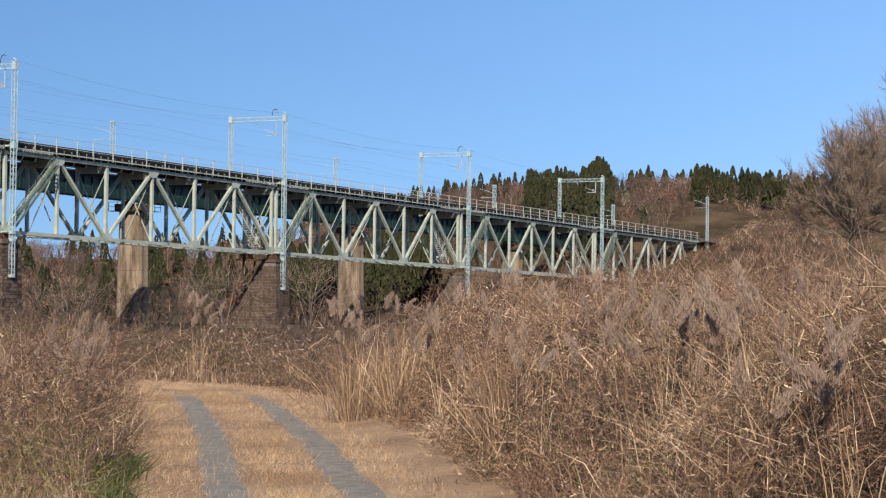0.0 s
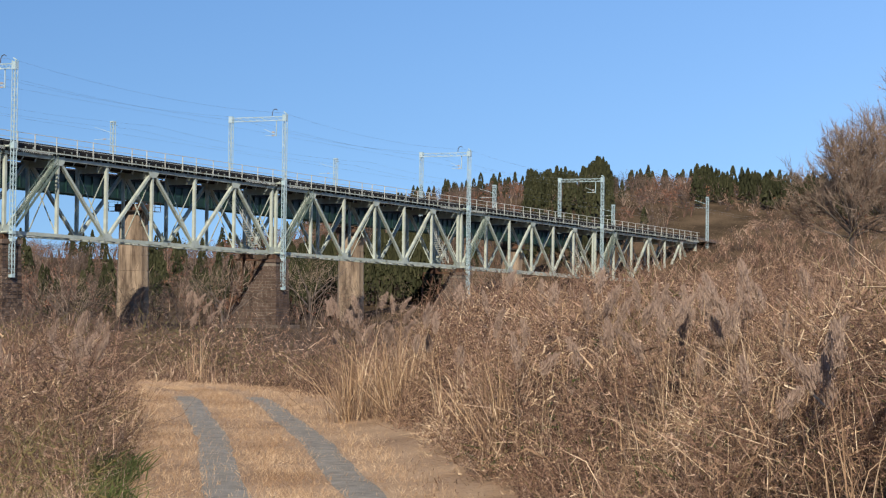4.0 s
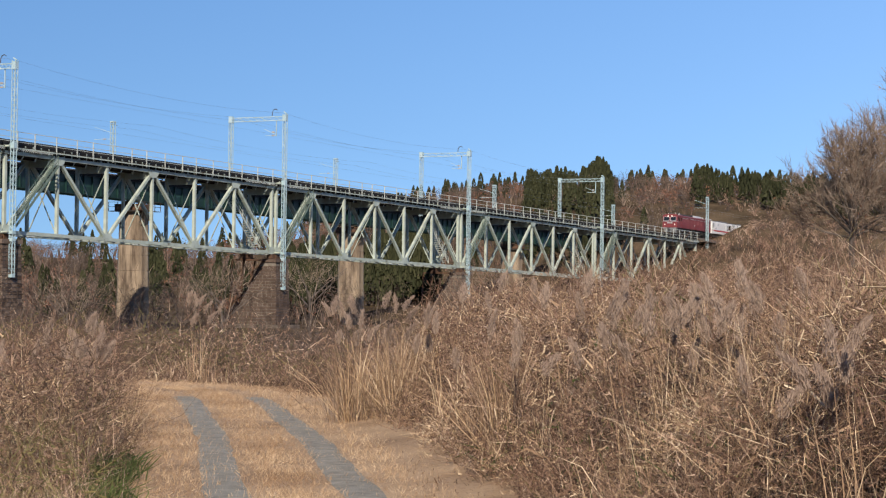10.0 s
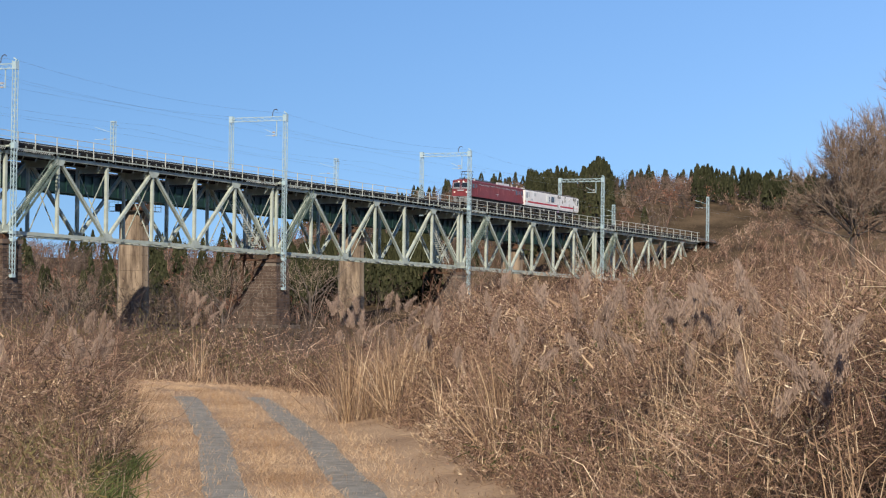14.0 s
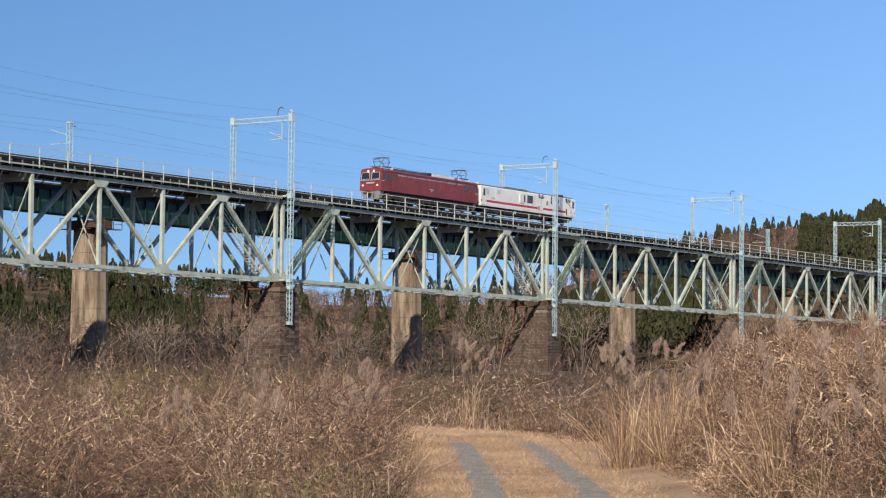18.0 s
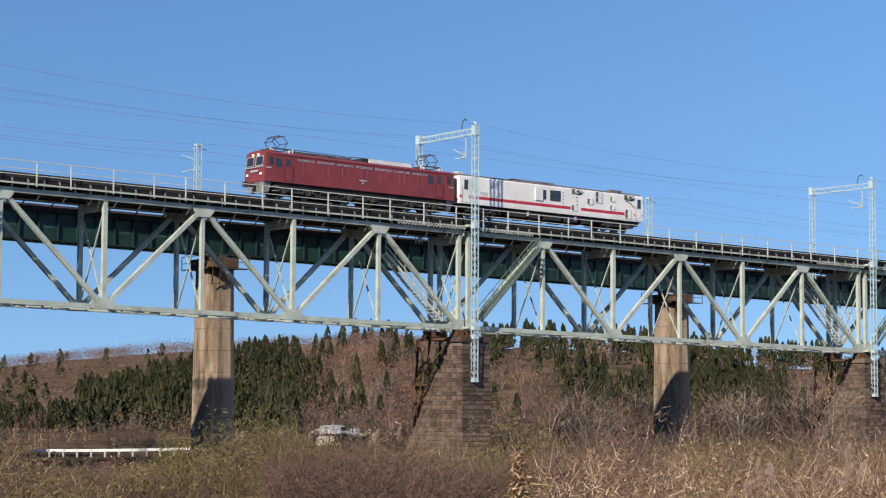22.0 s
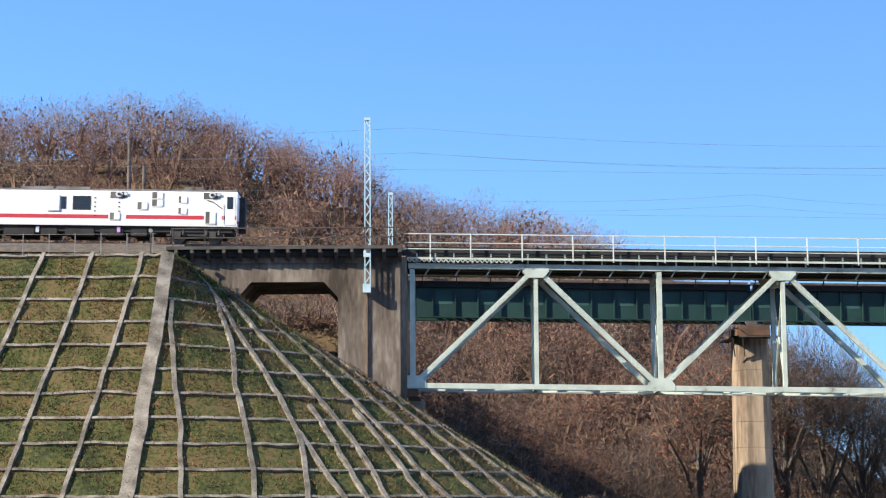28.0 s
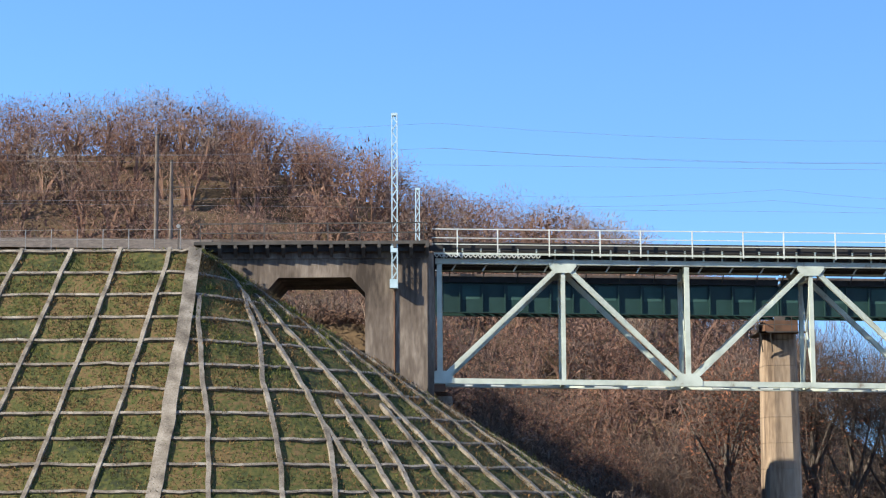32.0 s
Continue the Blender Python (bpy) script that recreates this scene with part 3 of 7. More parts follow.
    for k in range(16):
        x = 0.9 + k * 3.0 + (0.25, -0.2, 0.05)[k % 3]
        s = Shape().bar((x, -0.54, zt(x) + 0.35), (x, -0.54, zt(x) + 2.1), 0.08, 0.08)
        part("railing_post", s, RAILING, t)
    for k, x in enumerate((0.0, L)):
        for y in (0, WIDE):
            s = Shape().box(x - 0.35, x + 0.35, y - 0.35, y + 0.35, zb(x) - 0.62, zb(x) - 0.22)
            s.box(x - 0.5, x + 0.5, y - 0.45, y + 0.45, zb(x) - 0.72, zb(x) - 0.62)
            part("bearing", s, RUST, t)
    return t


first = truss_span()
for k in range(1, 7):
    x = X0 + k * SPAN
    copy_thing(first, pose(x, YN, deck(x, 0)))
# the first span has no outside stair
for o in list(first.children):
    if o.name.startswith("stair_"):
        bpy.data.objects.remove(o)

# ---- track ----
track = thing("railway_track", "single railway track with worn rails on old timber sleepers", "railway track", kind="structure")
for y in (-0.5335, 0.5335):
    s = Shape().bar((-260, YT + y, deck(-260, ZRAIL - 0.07)), (600, YT + y, deck(600, ZRAIL - 0.07)), 0.07, 0.14)
    part("rail", s, RAILTOP, track)
s = Shape()
for k in range(560):
    x = -6 + k * 0.62
    s.box(x - 0.11, x + 0.11, YT - 1.2, YT + 1.2, deck(x, ZRAIL - 0.34), deck(x, ZRAIL - 0.14))
tagged(part("timber_deck", s, TIMBER, track), kind="stuff")
s = Shape()
for xa, xb in ((-260, -16), (333, 600)):
    s.loft([[(x, YT - 3.4, deck(x, ZRAIL - 1.0)), (x, YT - 1.6, deck(x, ZRAIL - 0.2)), (x, YT + 1.6, deck(x, ZRAIL - 0.2)), (x, YT + 3.4, deck(x, ZRAIL - 1.0))] for x in (xa, xb)])
part("ballast", s, BALLAST, track, "grey-brown ballast bed")


# ---- masts and portals ----
def lattice(s, x, y, z0, z1, w, step=0.5, bar=0.06, thin=0.036):
    """A square lattice mast."""
    h = w / 2
    for i, j in ((-h, -h), (h, -h), (h, h), (-h, h)):
        s.bar((x + i, y + j, z0), (x + i, y + j, z1), bar, bar)
    n = max(2, int((z1 - z0) / step))
    for k in range(n):
        a, b = z0 + (z1 - z0) * k / n, z0 + (z1 - z0) * (k + 1) / n
        u = 1 if k % 2 else -1
        for j in (-h, h):
            s.bar((x - h * u, y + j, a), (x + h * u, y + j, b), 0.02, thin)
        for i in (-h, h):
            s.bar((x + i, y - h * u, a), (x + i, y + h * u, b), 0.02, thin, (1, 0, 0))
    return s


MAST_Y, MAST_TOP, MAST_FOOT, PORTAL = -1.15, 25.4, 4.9, 7.5


def catenary_portal(k):
    """Lattice portal astride the track at a pier; origin at the near mast's foot."""
    x = X0 + k * SPAN - (0, 0.3, 0.18, 0.13, 0.1, 0.0, 0.0)[k]
    t = thing("catenary_portal", "pale galvanised lattice portal mast carrying the overhead wires", "catenary mast", "portals on the bridge", at=pose(x, YN + MAST_Y, deck(x, MAST_FOOT)))
    H = MAST_TOP - MAST_FOOT
    part("mast", lattice(Shape(), 0, 0, 0, H, 0.38), GALV, t)
    part("mast", lattice(Shape(), 0, PORTAL, 11.4, H - 0.35, 0.38), GALV, t)
    s = Shape()
    for z in (H - 0.75, H - 0.3):
        for i in (-0.16, 0.16):
            s.bar((i, 0.2, z), (i, PORTAL - 0.2, z - 0.0), 0.06, 0.06, (1, 0, 0))
    n = 14
    for j in range(n):
        a, b = 0.2 + (PORTAL - 0.4) * j / n, 0.2 + (PORTAL - 0.4) * (j + 1) / n
        za, zb = (H - 0.75, H - 0.3) if j % 2 else (H - 0.3, H - 0.75)
        for i in (-0.16, 0.16):
            s.bar((i, a, za), (i, b, zb), 0.02, 0.04, (1, 0, 0))
    part("beam", s, GALV, t)
    for y in (0.0, PORTAL):
        s = Shape().box(-0.24, 0.24, y - 0.24, y + 0.24, H - 0.85, H - 0.1)
        part("corner_plate", s, GALV, t)
    for z in (12.2, 8.9 - 5.1 + 0.3, 0.0, 3.4):
        s = Shape().box(-0.24, 0.24, -0.24, 0.26, z, z + (0.5 if z > 5 else 0.3))
        part("clamp_plate", s, GALV, t)
    for z in (12.4, 4.3):
        s = Shape().box(-0.5, 0.5, 0.2, 0.9, z - 0.08, z + 0.08)
        part("anchor_bracket", s, PAINT, t)
    s = Shape().bar((0, 1.2, H - 0.7), (0, 1.2, H - 2.6), 0.09, 0.09)
    s.bar((0, 1.2, H - 2.4), (0, 2.9, H - 1.7), 0.05, 0.05, (1, 0, 0))
    s.bar((0, 1.2, H - 2.5), (0, 2.7, H - 2.5), 0.05, 0.05, (1, 0, 0))
    part("drop_arm", s, GALV, t)
    for z in (H - 1.9, H - 2.5):
        s = Shape()
        for q in range(4):
            s.disc((0, 1.45 + q * 0.09, z if z < H - 2 else z - 0.2), 0.09, 0.04, "y", 8)
        part("insulator", s, PORCELAIN, t)
    s = Shape().tube([(0, 1.8, H - 0.2), (0, 1.75, H + 0.25), (0, 1.6, H + 0.5), (0, 1.3, H + 0.6), (0, 1.1, H + 0.45)], 0.045, 6)
    part("arcing_horn", s, DARKSTEEL, t)
    s = Shape().bar((0, -0.2, H), (0, 0.2, H + 0.25), 0.12, 0.12, (1, 0, 0))
    part("cap_bracket", s, GALV, t)
    return t


for k in range(1, 7):
    catenary_portal(k)


def single_mast(x, y, z0, z1, w, arm, label):
    t = thing("catenary_mast", label, "catenary mast", "single masts", at=pose(x, y, z0))
    part("mast", lattice(Shape(), 0, 0, 0, z1 - z0, w), GALV, t)
    part("cap_plate", Shape().box(-w * 0.6, w * 0.6, -w * 0.6, w * 0.6, z1 - z0 - 0.05, z1 - z0 + 0.12), GALV, t)
    if arm:
        h = z1 - z0
        s = Shape().bar((0, 0.1, h - 1.2), (0, arm, h - 0.5), 0.05, 0.05, (1, 0, 0))
        s.bar((0, 0.1, h - 1.9), (0, arm, h - 1.9), 0.05, 0.05, (1, 0, 0))
        s.bar((-0.5, 0, h - 0.3), (0.9, 0, h - 0.3), 0.05, 0.06)
        part("cantilever_arm", s, GALV, t)
        s = Shape()
        for q in range(4):
            s.disc((0, arm * 0.4 + q * 0.09, h - 1.9), 0.08, 0.04, "y", 8)
        part("insulator", s, PORCELAIN, t)
    return t


m0 = single_mast(-4.33, 119.0, 15.0, 25.95, 0.33, 0, "galvanised lattice mast bracketed to the concrete abutment")
part("foot_bracket", Shape().box(-0.3, 0.2, -0.25, 0.4, -0.05, 0.5), GALV, m0)
part("upper_bracket", Shape().box(-0.25, 0.2, -0.2, 0.4, 2.2, 2.6), GALV, m0)
single_mast(334.8, YN + MAST_Y, deck(334.8, 6.5), deck(334.8, MAST_TOP), 0.38, 2.5, "galvanised lattice mast at the end of the bridge")
FAR_PIERS = [22.2, 47.3, 79.8, 131.3, 182.9, 233.7, 286.4, 338.0]
for x in (46.2, 76.6, 126.0, 175.3, 224.8, 274.3, 323.8):
    single_mast(x, YF - 2.6, deck(x, 17.7), deck(x, 23.4), 0.42, 2.6, "grey lattice mast on the far bridge with a cantilever arm")
single_mast(-3.25, YF - 2.2, 18.0, 23.6, 0.26, 0, "slim grey lattice post beside the far track")


# ---- wires ----
def wire(label, y, z, sag, supports, r=0.007):
    t = thing("overhead_wire", label, "wire")
    for a, b in zip(supports, supports[1:]):
        pts = []
        for i in range(9):
            f = i / 8
            x = a + (b - a) * f
            pts.append((x, y, deck(x, z) - sag * 4 * f * (1 - f)))
        part("wire_span", Shape().tube(pts, r, 4), WIRE, t)
    return t


POSTS = [-104, -54] + [X0 + k * SPAN for k in range(8)] + [384, 432]
wire("dark contact wire over the near track", YT, 23.3, 0.02, POSTS)
wire("sagging messenger wire over the near track", YT, 24.4, 0.7, POSTS)
wire("feeder wire along the near mast tops", YN - 0.9, 25.5, 0.9, POSTS)
wire("feeder wire on the far portal posts", YN + 6.6, 25.3, 0.8, POSTS)
FARPOSTS = [-60, -10] + FAR_PIERS + [372, 420]
wire("contact wire over the far track", YF, 22.6, 0.02, FARPOSTS)
wire("messenger wire over the far track", YF, 23.4, 0.6, FARPOSTS)
wire("feeder wire along the far masts", YF - 3.0, 23.7, 0.7, FARPOSTS)

# ---- stone piers of the near bridge ----
def pier_sides(z, top):
    """Half width along the line, front and back face at height z: the back is steeply battered."""
    d = top - z
    return 1.38 + d * 0.018, -2.75 - d * 0.03, -1.0 + d * 0.6


PIERS = []
for k in range(1, 7):
    x = X0 + k * SPAN + 0.1
    y = YN + WIDE / 2
    top = deck(x, ZBOT - 0.72)
    base = zg(x, y) - 0.6
    t = thing("stone_pier", "tall brown masonry bridge pier with a steeply battered back", "bridge pier", "stone piers", at=pose(x, y, base))
    H = top - base

    def ring(z, o):
        hx, yf, yb = pier_sides(z, H)
        return [(-hx + o, yf + o, z), (hx - o, yf + o, z), (hx - o, yb - o, z), (-hx + o, yb - o, z)]
    part("core", Shape().loft([ring(0, 0.06), ring(H - 0.4, 0.06)]), MORTAR, t)
    hx, yf, yb = pier_sides(H, H)
    part("coping", Shape().box(-hx - 0.12, hx + 0.12, yf - 0.12, yb + 0.15, H - 0.42, H), STONE, t)
    hx, yf, yb = pier_sides(0, H)
    part("footing", Shape().box(-hx - 0.8, hx + 0.8, yf - 0.8, yb + 0.6, 0, 1.0), CONCRETE, t, "weathered concrete footing")
    PIERS.append((t, H))
    # rusty trestle on the battered back, under the far bearings
    tr = thing("steel_trestle", "dark rusted steel trestle on the stone pier's sloping back", "trestle", "trestles beside the piers", at=pose(x, y, base))
    foot = H - 7.6
    for sx in (-1.15, 1.15):
        L = lambda f: (sx, 3.75 - 0.35 * f, foot + (H - 0.15 - foot) * f)
        R = lambda f: (sx, 3.55 - 4.45 * f, foot + 0.1 + (H - 0.25 - foot) * f)
        M = lambda f: (sx, 3.6 - 1.9 * f, foot + 0.1 + (H - 0.25 - foot) * f)
        for leg, w in ((L, 0.16), (R, 0.24), (M, 0.16)):
            part("leg", Shape().bar(leg(0), leg(1), w, w, (1, 0, 0)), RUST, tr)
        for f0, f1 in ((0.25, 0.55), (0.55, 0.95)):
            part("brace", Shape().bar(L(f0), R(f1), 0.08, 0.1, (1, 0, 0)), RUST, tr)
            part("brace", Shape().bar(R(f0), L(f1), 0.08, 0.1, (1, 0, 0)), RUST, tr)
        for f in (0.5, 1.0):
            part("strut", Shape().bar(L(f), R(f), 0.12, 0.16, (1, 0, 0)), RUST, tr)
    for q in (0.3, 0.65, 1.0):
        part("cross_strut", Shape().bar((-1.15, 3.75 - 0.35 * q, foot + (H - 0.15 - foot) * q), (1.15, 3.75 - 0.35 * q, foot + (H - 0.15 - foot) * q), 0.12, 0.14), RUST, tr)
    part("bearing_beam", Shape().box(-1.4, 1.4, 1.45, 2.25, H - 0.2, H), RUST, tr)


# ---- second bridge: green plate girders on concrete columns ----
def concrete_column(x):
    base = zg(x, YF) - 0.5
    top = deck(x, 13.7)
    t = thing("concrete_pier", "tall tan concrete bridge column with rounded corners and stains", "bridge pier", "concrete piers", at=pose(x, YF, base))
    H = top - base

    def ring(z):
        d = H - z
        a, b, c = 1.15 + d * 0.008, 1.65 + d * 0.014, 0.62
        return [(px, py, z) for px, py in ((-a + c, -b), (a - c, -b), (a - c * 0.3, -b + c * 0.3), (a, -b + c), (a, b - c), (a - c, b), (-a + c, b), (-a, b - c), (-a, -b + c), (-a + c * 0.3, -b + c * 0.3))]
    zs = [0.0]
    while zs[-1] + 1.8 < H:
        zs.append(zs[-1] + 1.8)
    zs.append(H)
    for z0, z1 in zip(zs, zs[1:]):
        part("cast_lift", Shape().loft([ring(z0), ring(z1 - 0.02)]), PIERCON, t)
    part("cap", Shape().box(-1.15, 1.15, -1.9, 1.9, H, H + 0.9), RUST, t, "brown stained bearing cap")
    for sy in (-1.15, 1.15):
        part("bearing", Shape().box(-0.35, 0.35, sy - 0.3, sy + 0.3, H + 0.9, H + 1.25), DARKSTEEL, t)
    s = Shape()
    s.box(-1.75, 1.75, -2.6, -1.9, H + 0.0, H + 0.08)
    s.box(-1.75, -1.15, -2.6, 2.3, H + 0.0, H + 0.08)
    part("platform", s, DARKSTEEL, t)
    s = Shape()
    for px, py in ((-1.75, -2.6), (-0.6, -2.6), (0.6, -2.6), (1.75, -2.6), (-1.75, -0.8), (-1.75, 1.0), (-1.75, 2.3)):
        s.bar((px, py, H), (px, py, H + 1.1), 0.05, 0.05)
    for z in (0.55, 1.1):
        s.bar((-1.75, -2.6, H + z), (1.75, -2.6, H + z), 0.05, 0.05)
        s.bar((-1.75, -2.6, H + z), (-1.75, 2.3, H + z), 0.05, 0.05, (1, 0, 0))
    part("platform_rail", s, DARKSTEEL, t)
    s = Shape()
    for px in (-1.6, -0.9):
        s.bar((px, -2.55, H), (px + 0.25, -1.9, H - 1.3), 0.08, 0.08, (1, 0, 0))
    part("platform_bracket", s, DARKSTEEL, t)
    return t


for x in FAR_PIERS:
    concrete_column(x)

ends = [-3.6] + FAR_PIERS + [386.0]
for a, b in zip(ends, ends[1:]):
    t = thing("plate_girder", "dark green riveted plate girder span of the far bridge", "bridge girder", "girders of the far bridge", at=pose(a + 0.08, YF, deck(a + 0.08, 0.7)))
    L = b - a - 0.16
    for y in (-1.15, 1.15):
        part("web", Shape().bar((0, y, 15.35), (L, y, 15.35 + GRADE * L), 0.03, 2.2), GREEN, t)
        for z in (14.27, 16.43):
            part("flange", Shape().bar((0, y, z), (L, y, z + GRADE * L), 0.46, 0.07), GREEN, t)
    n = max(4, int(L / 1.55))
    for k in range(n + 1):
        x = L * k / n
        part("stiffener", Shape().box(x - 0.04, x + 0.04, -1.36, -1.165, 14.3 + GRADE * x, 16.4 + GRADE * x), GREEN, t)
    for k in range(0, n, 2):
        x = L * (k + 0.5) / n
        w = L / n * 0.38
        part("web_panel", Shape().box(x - w, x + w, -1.18, -1.166, 15.2 + GRADE * x, 16.2 + GRADE * x), GREENPANEL, t, "paler green web panel")
    for k in range(int(L / 6) + 1):
        x = k * 6.0
        part("cross_frame", Shape().bar((x, -1.15, 14.5 + GRADE * x), (x, 1.15, 16.2 + GRADE * x), 0.1, 0.1, (1, 0, 0)), GREEN, t)
    for o in (-0.55, 0.55):
        part("rail", Shape().bar((0, o, 17.0), (L, o, 17.0 + GRADE * L), 0.07, 0.15), RAILTOP, t)
    s = Shape()
    for k in range(int(L / 0.7)):
        x = k * 0.7 + 0.2
        s.box(x - 0.1, x + 0.1, -1.35, 1.35, 16.48 + GRADE * x, 16.66 + GRADE * x)
    tagged(part("timber_deck", s, TIMBER, t), kind="stuff")
    part("deck_edge", Shape().bar((0, -1.42, 16.6), (L, -1.42, 16.6 + GRADE * L), 0.05, 0.42), NEARBLACK, t)
    part("walkway", Shape().bar((0, -2.0, 17.12), (L, -2.0, 17.12 + GRADE * L), 0.7, 0.1), DARKSTEEL, t)
    part("edge_beam", Shape().bar((0, -2.38, 17.2), (L, -2.38, 17.2 + GRADE * L), 0.05, 0.3), LIGHTGREY, t, "pale grey walkway edge")
    for k in range(int(L / 2.4) + 1):
        x = k * 2.4 + 0.1
        part("walkway_bracket", Shape().bar((x, -1.3, 16.45 + GRADE * x), (x, -2.3, 17.05 + GRADE * x), 0.07, 0.07, (1, 0, 0)), DARKSTEEL, t)
    for h in (17.85, 18.35):
        part("handrail", Shape().bar((0, -2.36, h), (L, -2.36, h + GRADE * L), 0.035, 0.04), RAILING, t)
    for k in range(int(L / 3.2) + 1):
        x = k * 3.2 + 0.4
        part("railing_post", Shape().bar((x, -2.36, 17.1 + GRADE * x), (x, -2.36, 18.38 + GRADE * x), 0.05, 0.05), RAILING, t)

# ---- abutment ----
ab = thing("abutment", "weathered grey-brown concrete bridge abutment with a passage through it", "abutment", kind="structure")
AF, AB = 119.5, 126.5
part("pier_wall", Shape().box(-6.2, -2.3, AF, AB, -3.5, 16.9), CONCRETE, ab)
part("wing_wall", Shape().box(-16.6, -12.5, AF, AB, -3.5, 16.9), CONCRETE, ab)
out = [(-12.5, 16.9), (-12.5, 14.75), (-11.65, 15.72), (-7.1, 15.72), (-6.2, 14.75), (-6.2, 16.9)]
part("lintel", Shape().loft([[(px, AF, pz) for px, pz in out][::-1], [(px, AB, pz) for px, pz in out][::-1]]), CONCRETE, ab)
part("coping", Shape().box(-16.7, -2.25, AF - 0.12, AB, 16.9, 17.55), CONCRETE, ab)
part("deck_edge", Shape().box(-16.9, -2.2, AF - 0.75, AF + 0.4, 17.72, 17.92), DARKSTEEL, ab)
for k in range(15):
    x = -16.3 + k * 1.0
    part("corbel", Shape().loft([[(x + o, AF - 0.74, 17.72), (x + o, AF - 0.12, 17.72), (x + o, AF - 0.12, 16.98), (x + o, AF - 0.3, 17.05), (x + o, AF - 0.74, 17.5)] for o in (-0.1, 0.1)]), DARKSTEEL, ab)
    part("cover_plate", Shape().box(x + 0.14, x + 0.86, AF - 0.4, AF - 0.34, 17.3, 17.66), NEARBLACK, ab)
for k in range(8):
    x = -16.5 + k * 2.0
    part("railing_post", Shape().bar((x, AF - 0.7, 17.8), (x, AF - 0.7, 19.05), 0.06, 0.06), DARKSTEEL, ab)
for h in (19.05, 18.45):
    part("handrail", Shape().bar((-16.6, AF - 0.7, h), (-2.3, AF - 0.7, h), 0.06, 0.07), DARKSTEEL, ab)
part("drain_pipe", Shape().tube([(-4.35, AF - 0.08, 14.9), (-4.35, AF - 0.08, 9.0)], 0.06, 8), RUST, ab)
part("bridge_seat", Shape().box(-2.3, -0.8, AF + 1.2, 126.5, -3.5, 8.3), CONCRETE, ab)
part("end_wall", Shape().box(-2.3, -1.9, AF + 0.3, AB, 8.0, 17.3), CONCRETE, ab)

# ---- lattice slope ----
TOE = -2.6


def slope_point(s, f):
    """The slope's surface: s along the crest (metres left of the corner are negative; 0 to 1 turns the corner), f from crest 0 to toe 1."""
    if s <= 0:
        x = -16.3 + s
        A, B = Vector((x, 115.2, 17.0)), Vector((x + 0.21 * s * (1 if s > -14 else 14 / -s), 99.0, TOE))
    else:
        th = s * math.pi / 2
        A = Vector((-16.1 + 0.7 * math.sin(th), 115.2 + 3.6 * math.sin(th), 17.0 - 0.5 * math.sin(th)))
        B = Vector((-16.2 + 31.0 * math.sin(th), 119.3 - 20.3 * math.cos(th), TOE))
    return A.lerp(B, f)


def slope_normal(s, f):
    e = 0.01
    a = slope_point(s + e, f) - slope_point(s - e, f)
    b = slope_point(s, f + e) - slope_point(s, f - e)
    n = a.cross(b).normalized()
    return n if n.y < 0 or n.z > 0 else -n


sh = Shape()
ss = [-45 + 1.5 * i for i in range(31)] + [i / 24 for i in range(1, 25)]
fs = [i / 40 for i in range(41)]
vs = []
for q in ss:
    for f in fs:
        p = slope_point(q, f)
        vs.append((p.x, p.y, p.z + 0.15 * noise.noise(p * 0.9) + 0.09 * noise.noise(p * 2.6) - 0.04))
n = len(fs)
sh.add(vs, [(i * n + j, i * n + j + 1, i * n + n + j + 1, i * n + n + j) for i in range(len(ss) - 1) for j in range(n - 1)])
slope = tagged(part("slope", sh, TURF, smooth=True), "steep embankment slope of mossy turf held by a concrete lattice", "slope", kind="structure")
ROWS = [0.008 + 0.0742 * i for i in range(14)]
# ribs as (s, f) bends and a width: straight bank, corner, then the fan that splits towards the toe
RIBS = [([(-1.5 - 3.0 * i, 0.0), (-3.8 - 3.0 * i, 1.0)], 0.24) for i in range(13)]
RIBS += [([(0.0, 0.0), (0.0, 0.3), (-0.4, 1.0)], 0.8)]
RIBS += [(p, 0.26) for p in (
    [(0.04, 0.16), (0.07, 0.55), (0.06, 1.0)], [(0.55, 0.0), (0.33, 0.185), (0.22, 0.415), (0.14, 1.0)], [(0.42, 0.1), (0.35, 0.235), (0.31, 0.555), (0.25, 0.765), (0.22, 1.0)],
    [(0.31, 0.555), (0.31, 1.0)], [(0.39, 0.48), (0.35, 0.72), (0.34, 1.0)], [(0.55, 0.12), (0.47, 0.23), (0.42, 0.59), (0.38, 0.765), (0.37, 1.0)], [(0.52, 0.485), (0.46, 0.705), (0.43, 1.0)],
    [(0.72, 0.18), (0.57, 0.41), (0.51, 0.66), (0.48, 1.0)], [(0.82, 0.22), (0.66, 0.45), (0.59, 0.7), (0.55, 1.0)], [(0.93, 0.26), (0.76, 0.48), (0.68, 0.72), (0.63, 1.0)],
    [(1.0, 0.34), (0.85, 0.55), (0.76, 0.8), (0.72, 1.0)], [(1.0, 0.48), (0.88, 0.7), (0.81, 1.0)], [(1.0, 0.64), (0.9, 1.0)], [(0.8, 0.03), (0.66, 0.2)])]
RIBS += [([(1.0, 0.01), (1.0, 1.0)], 0.42)]


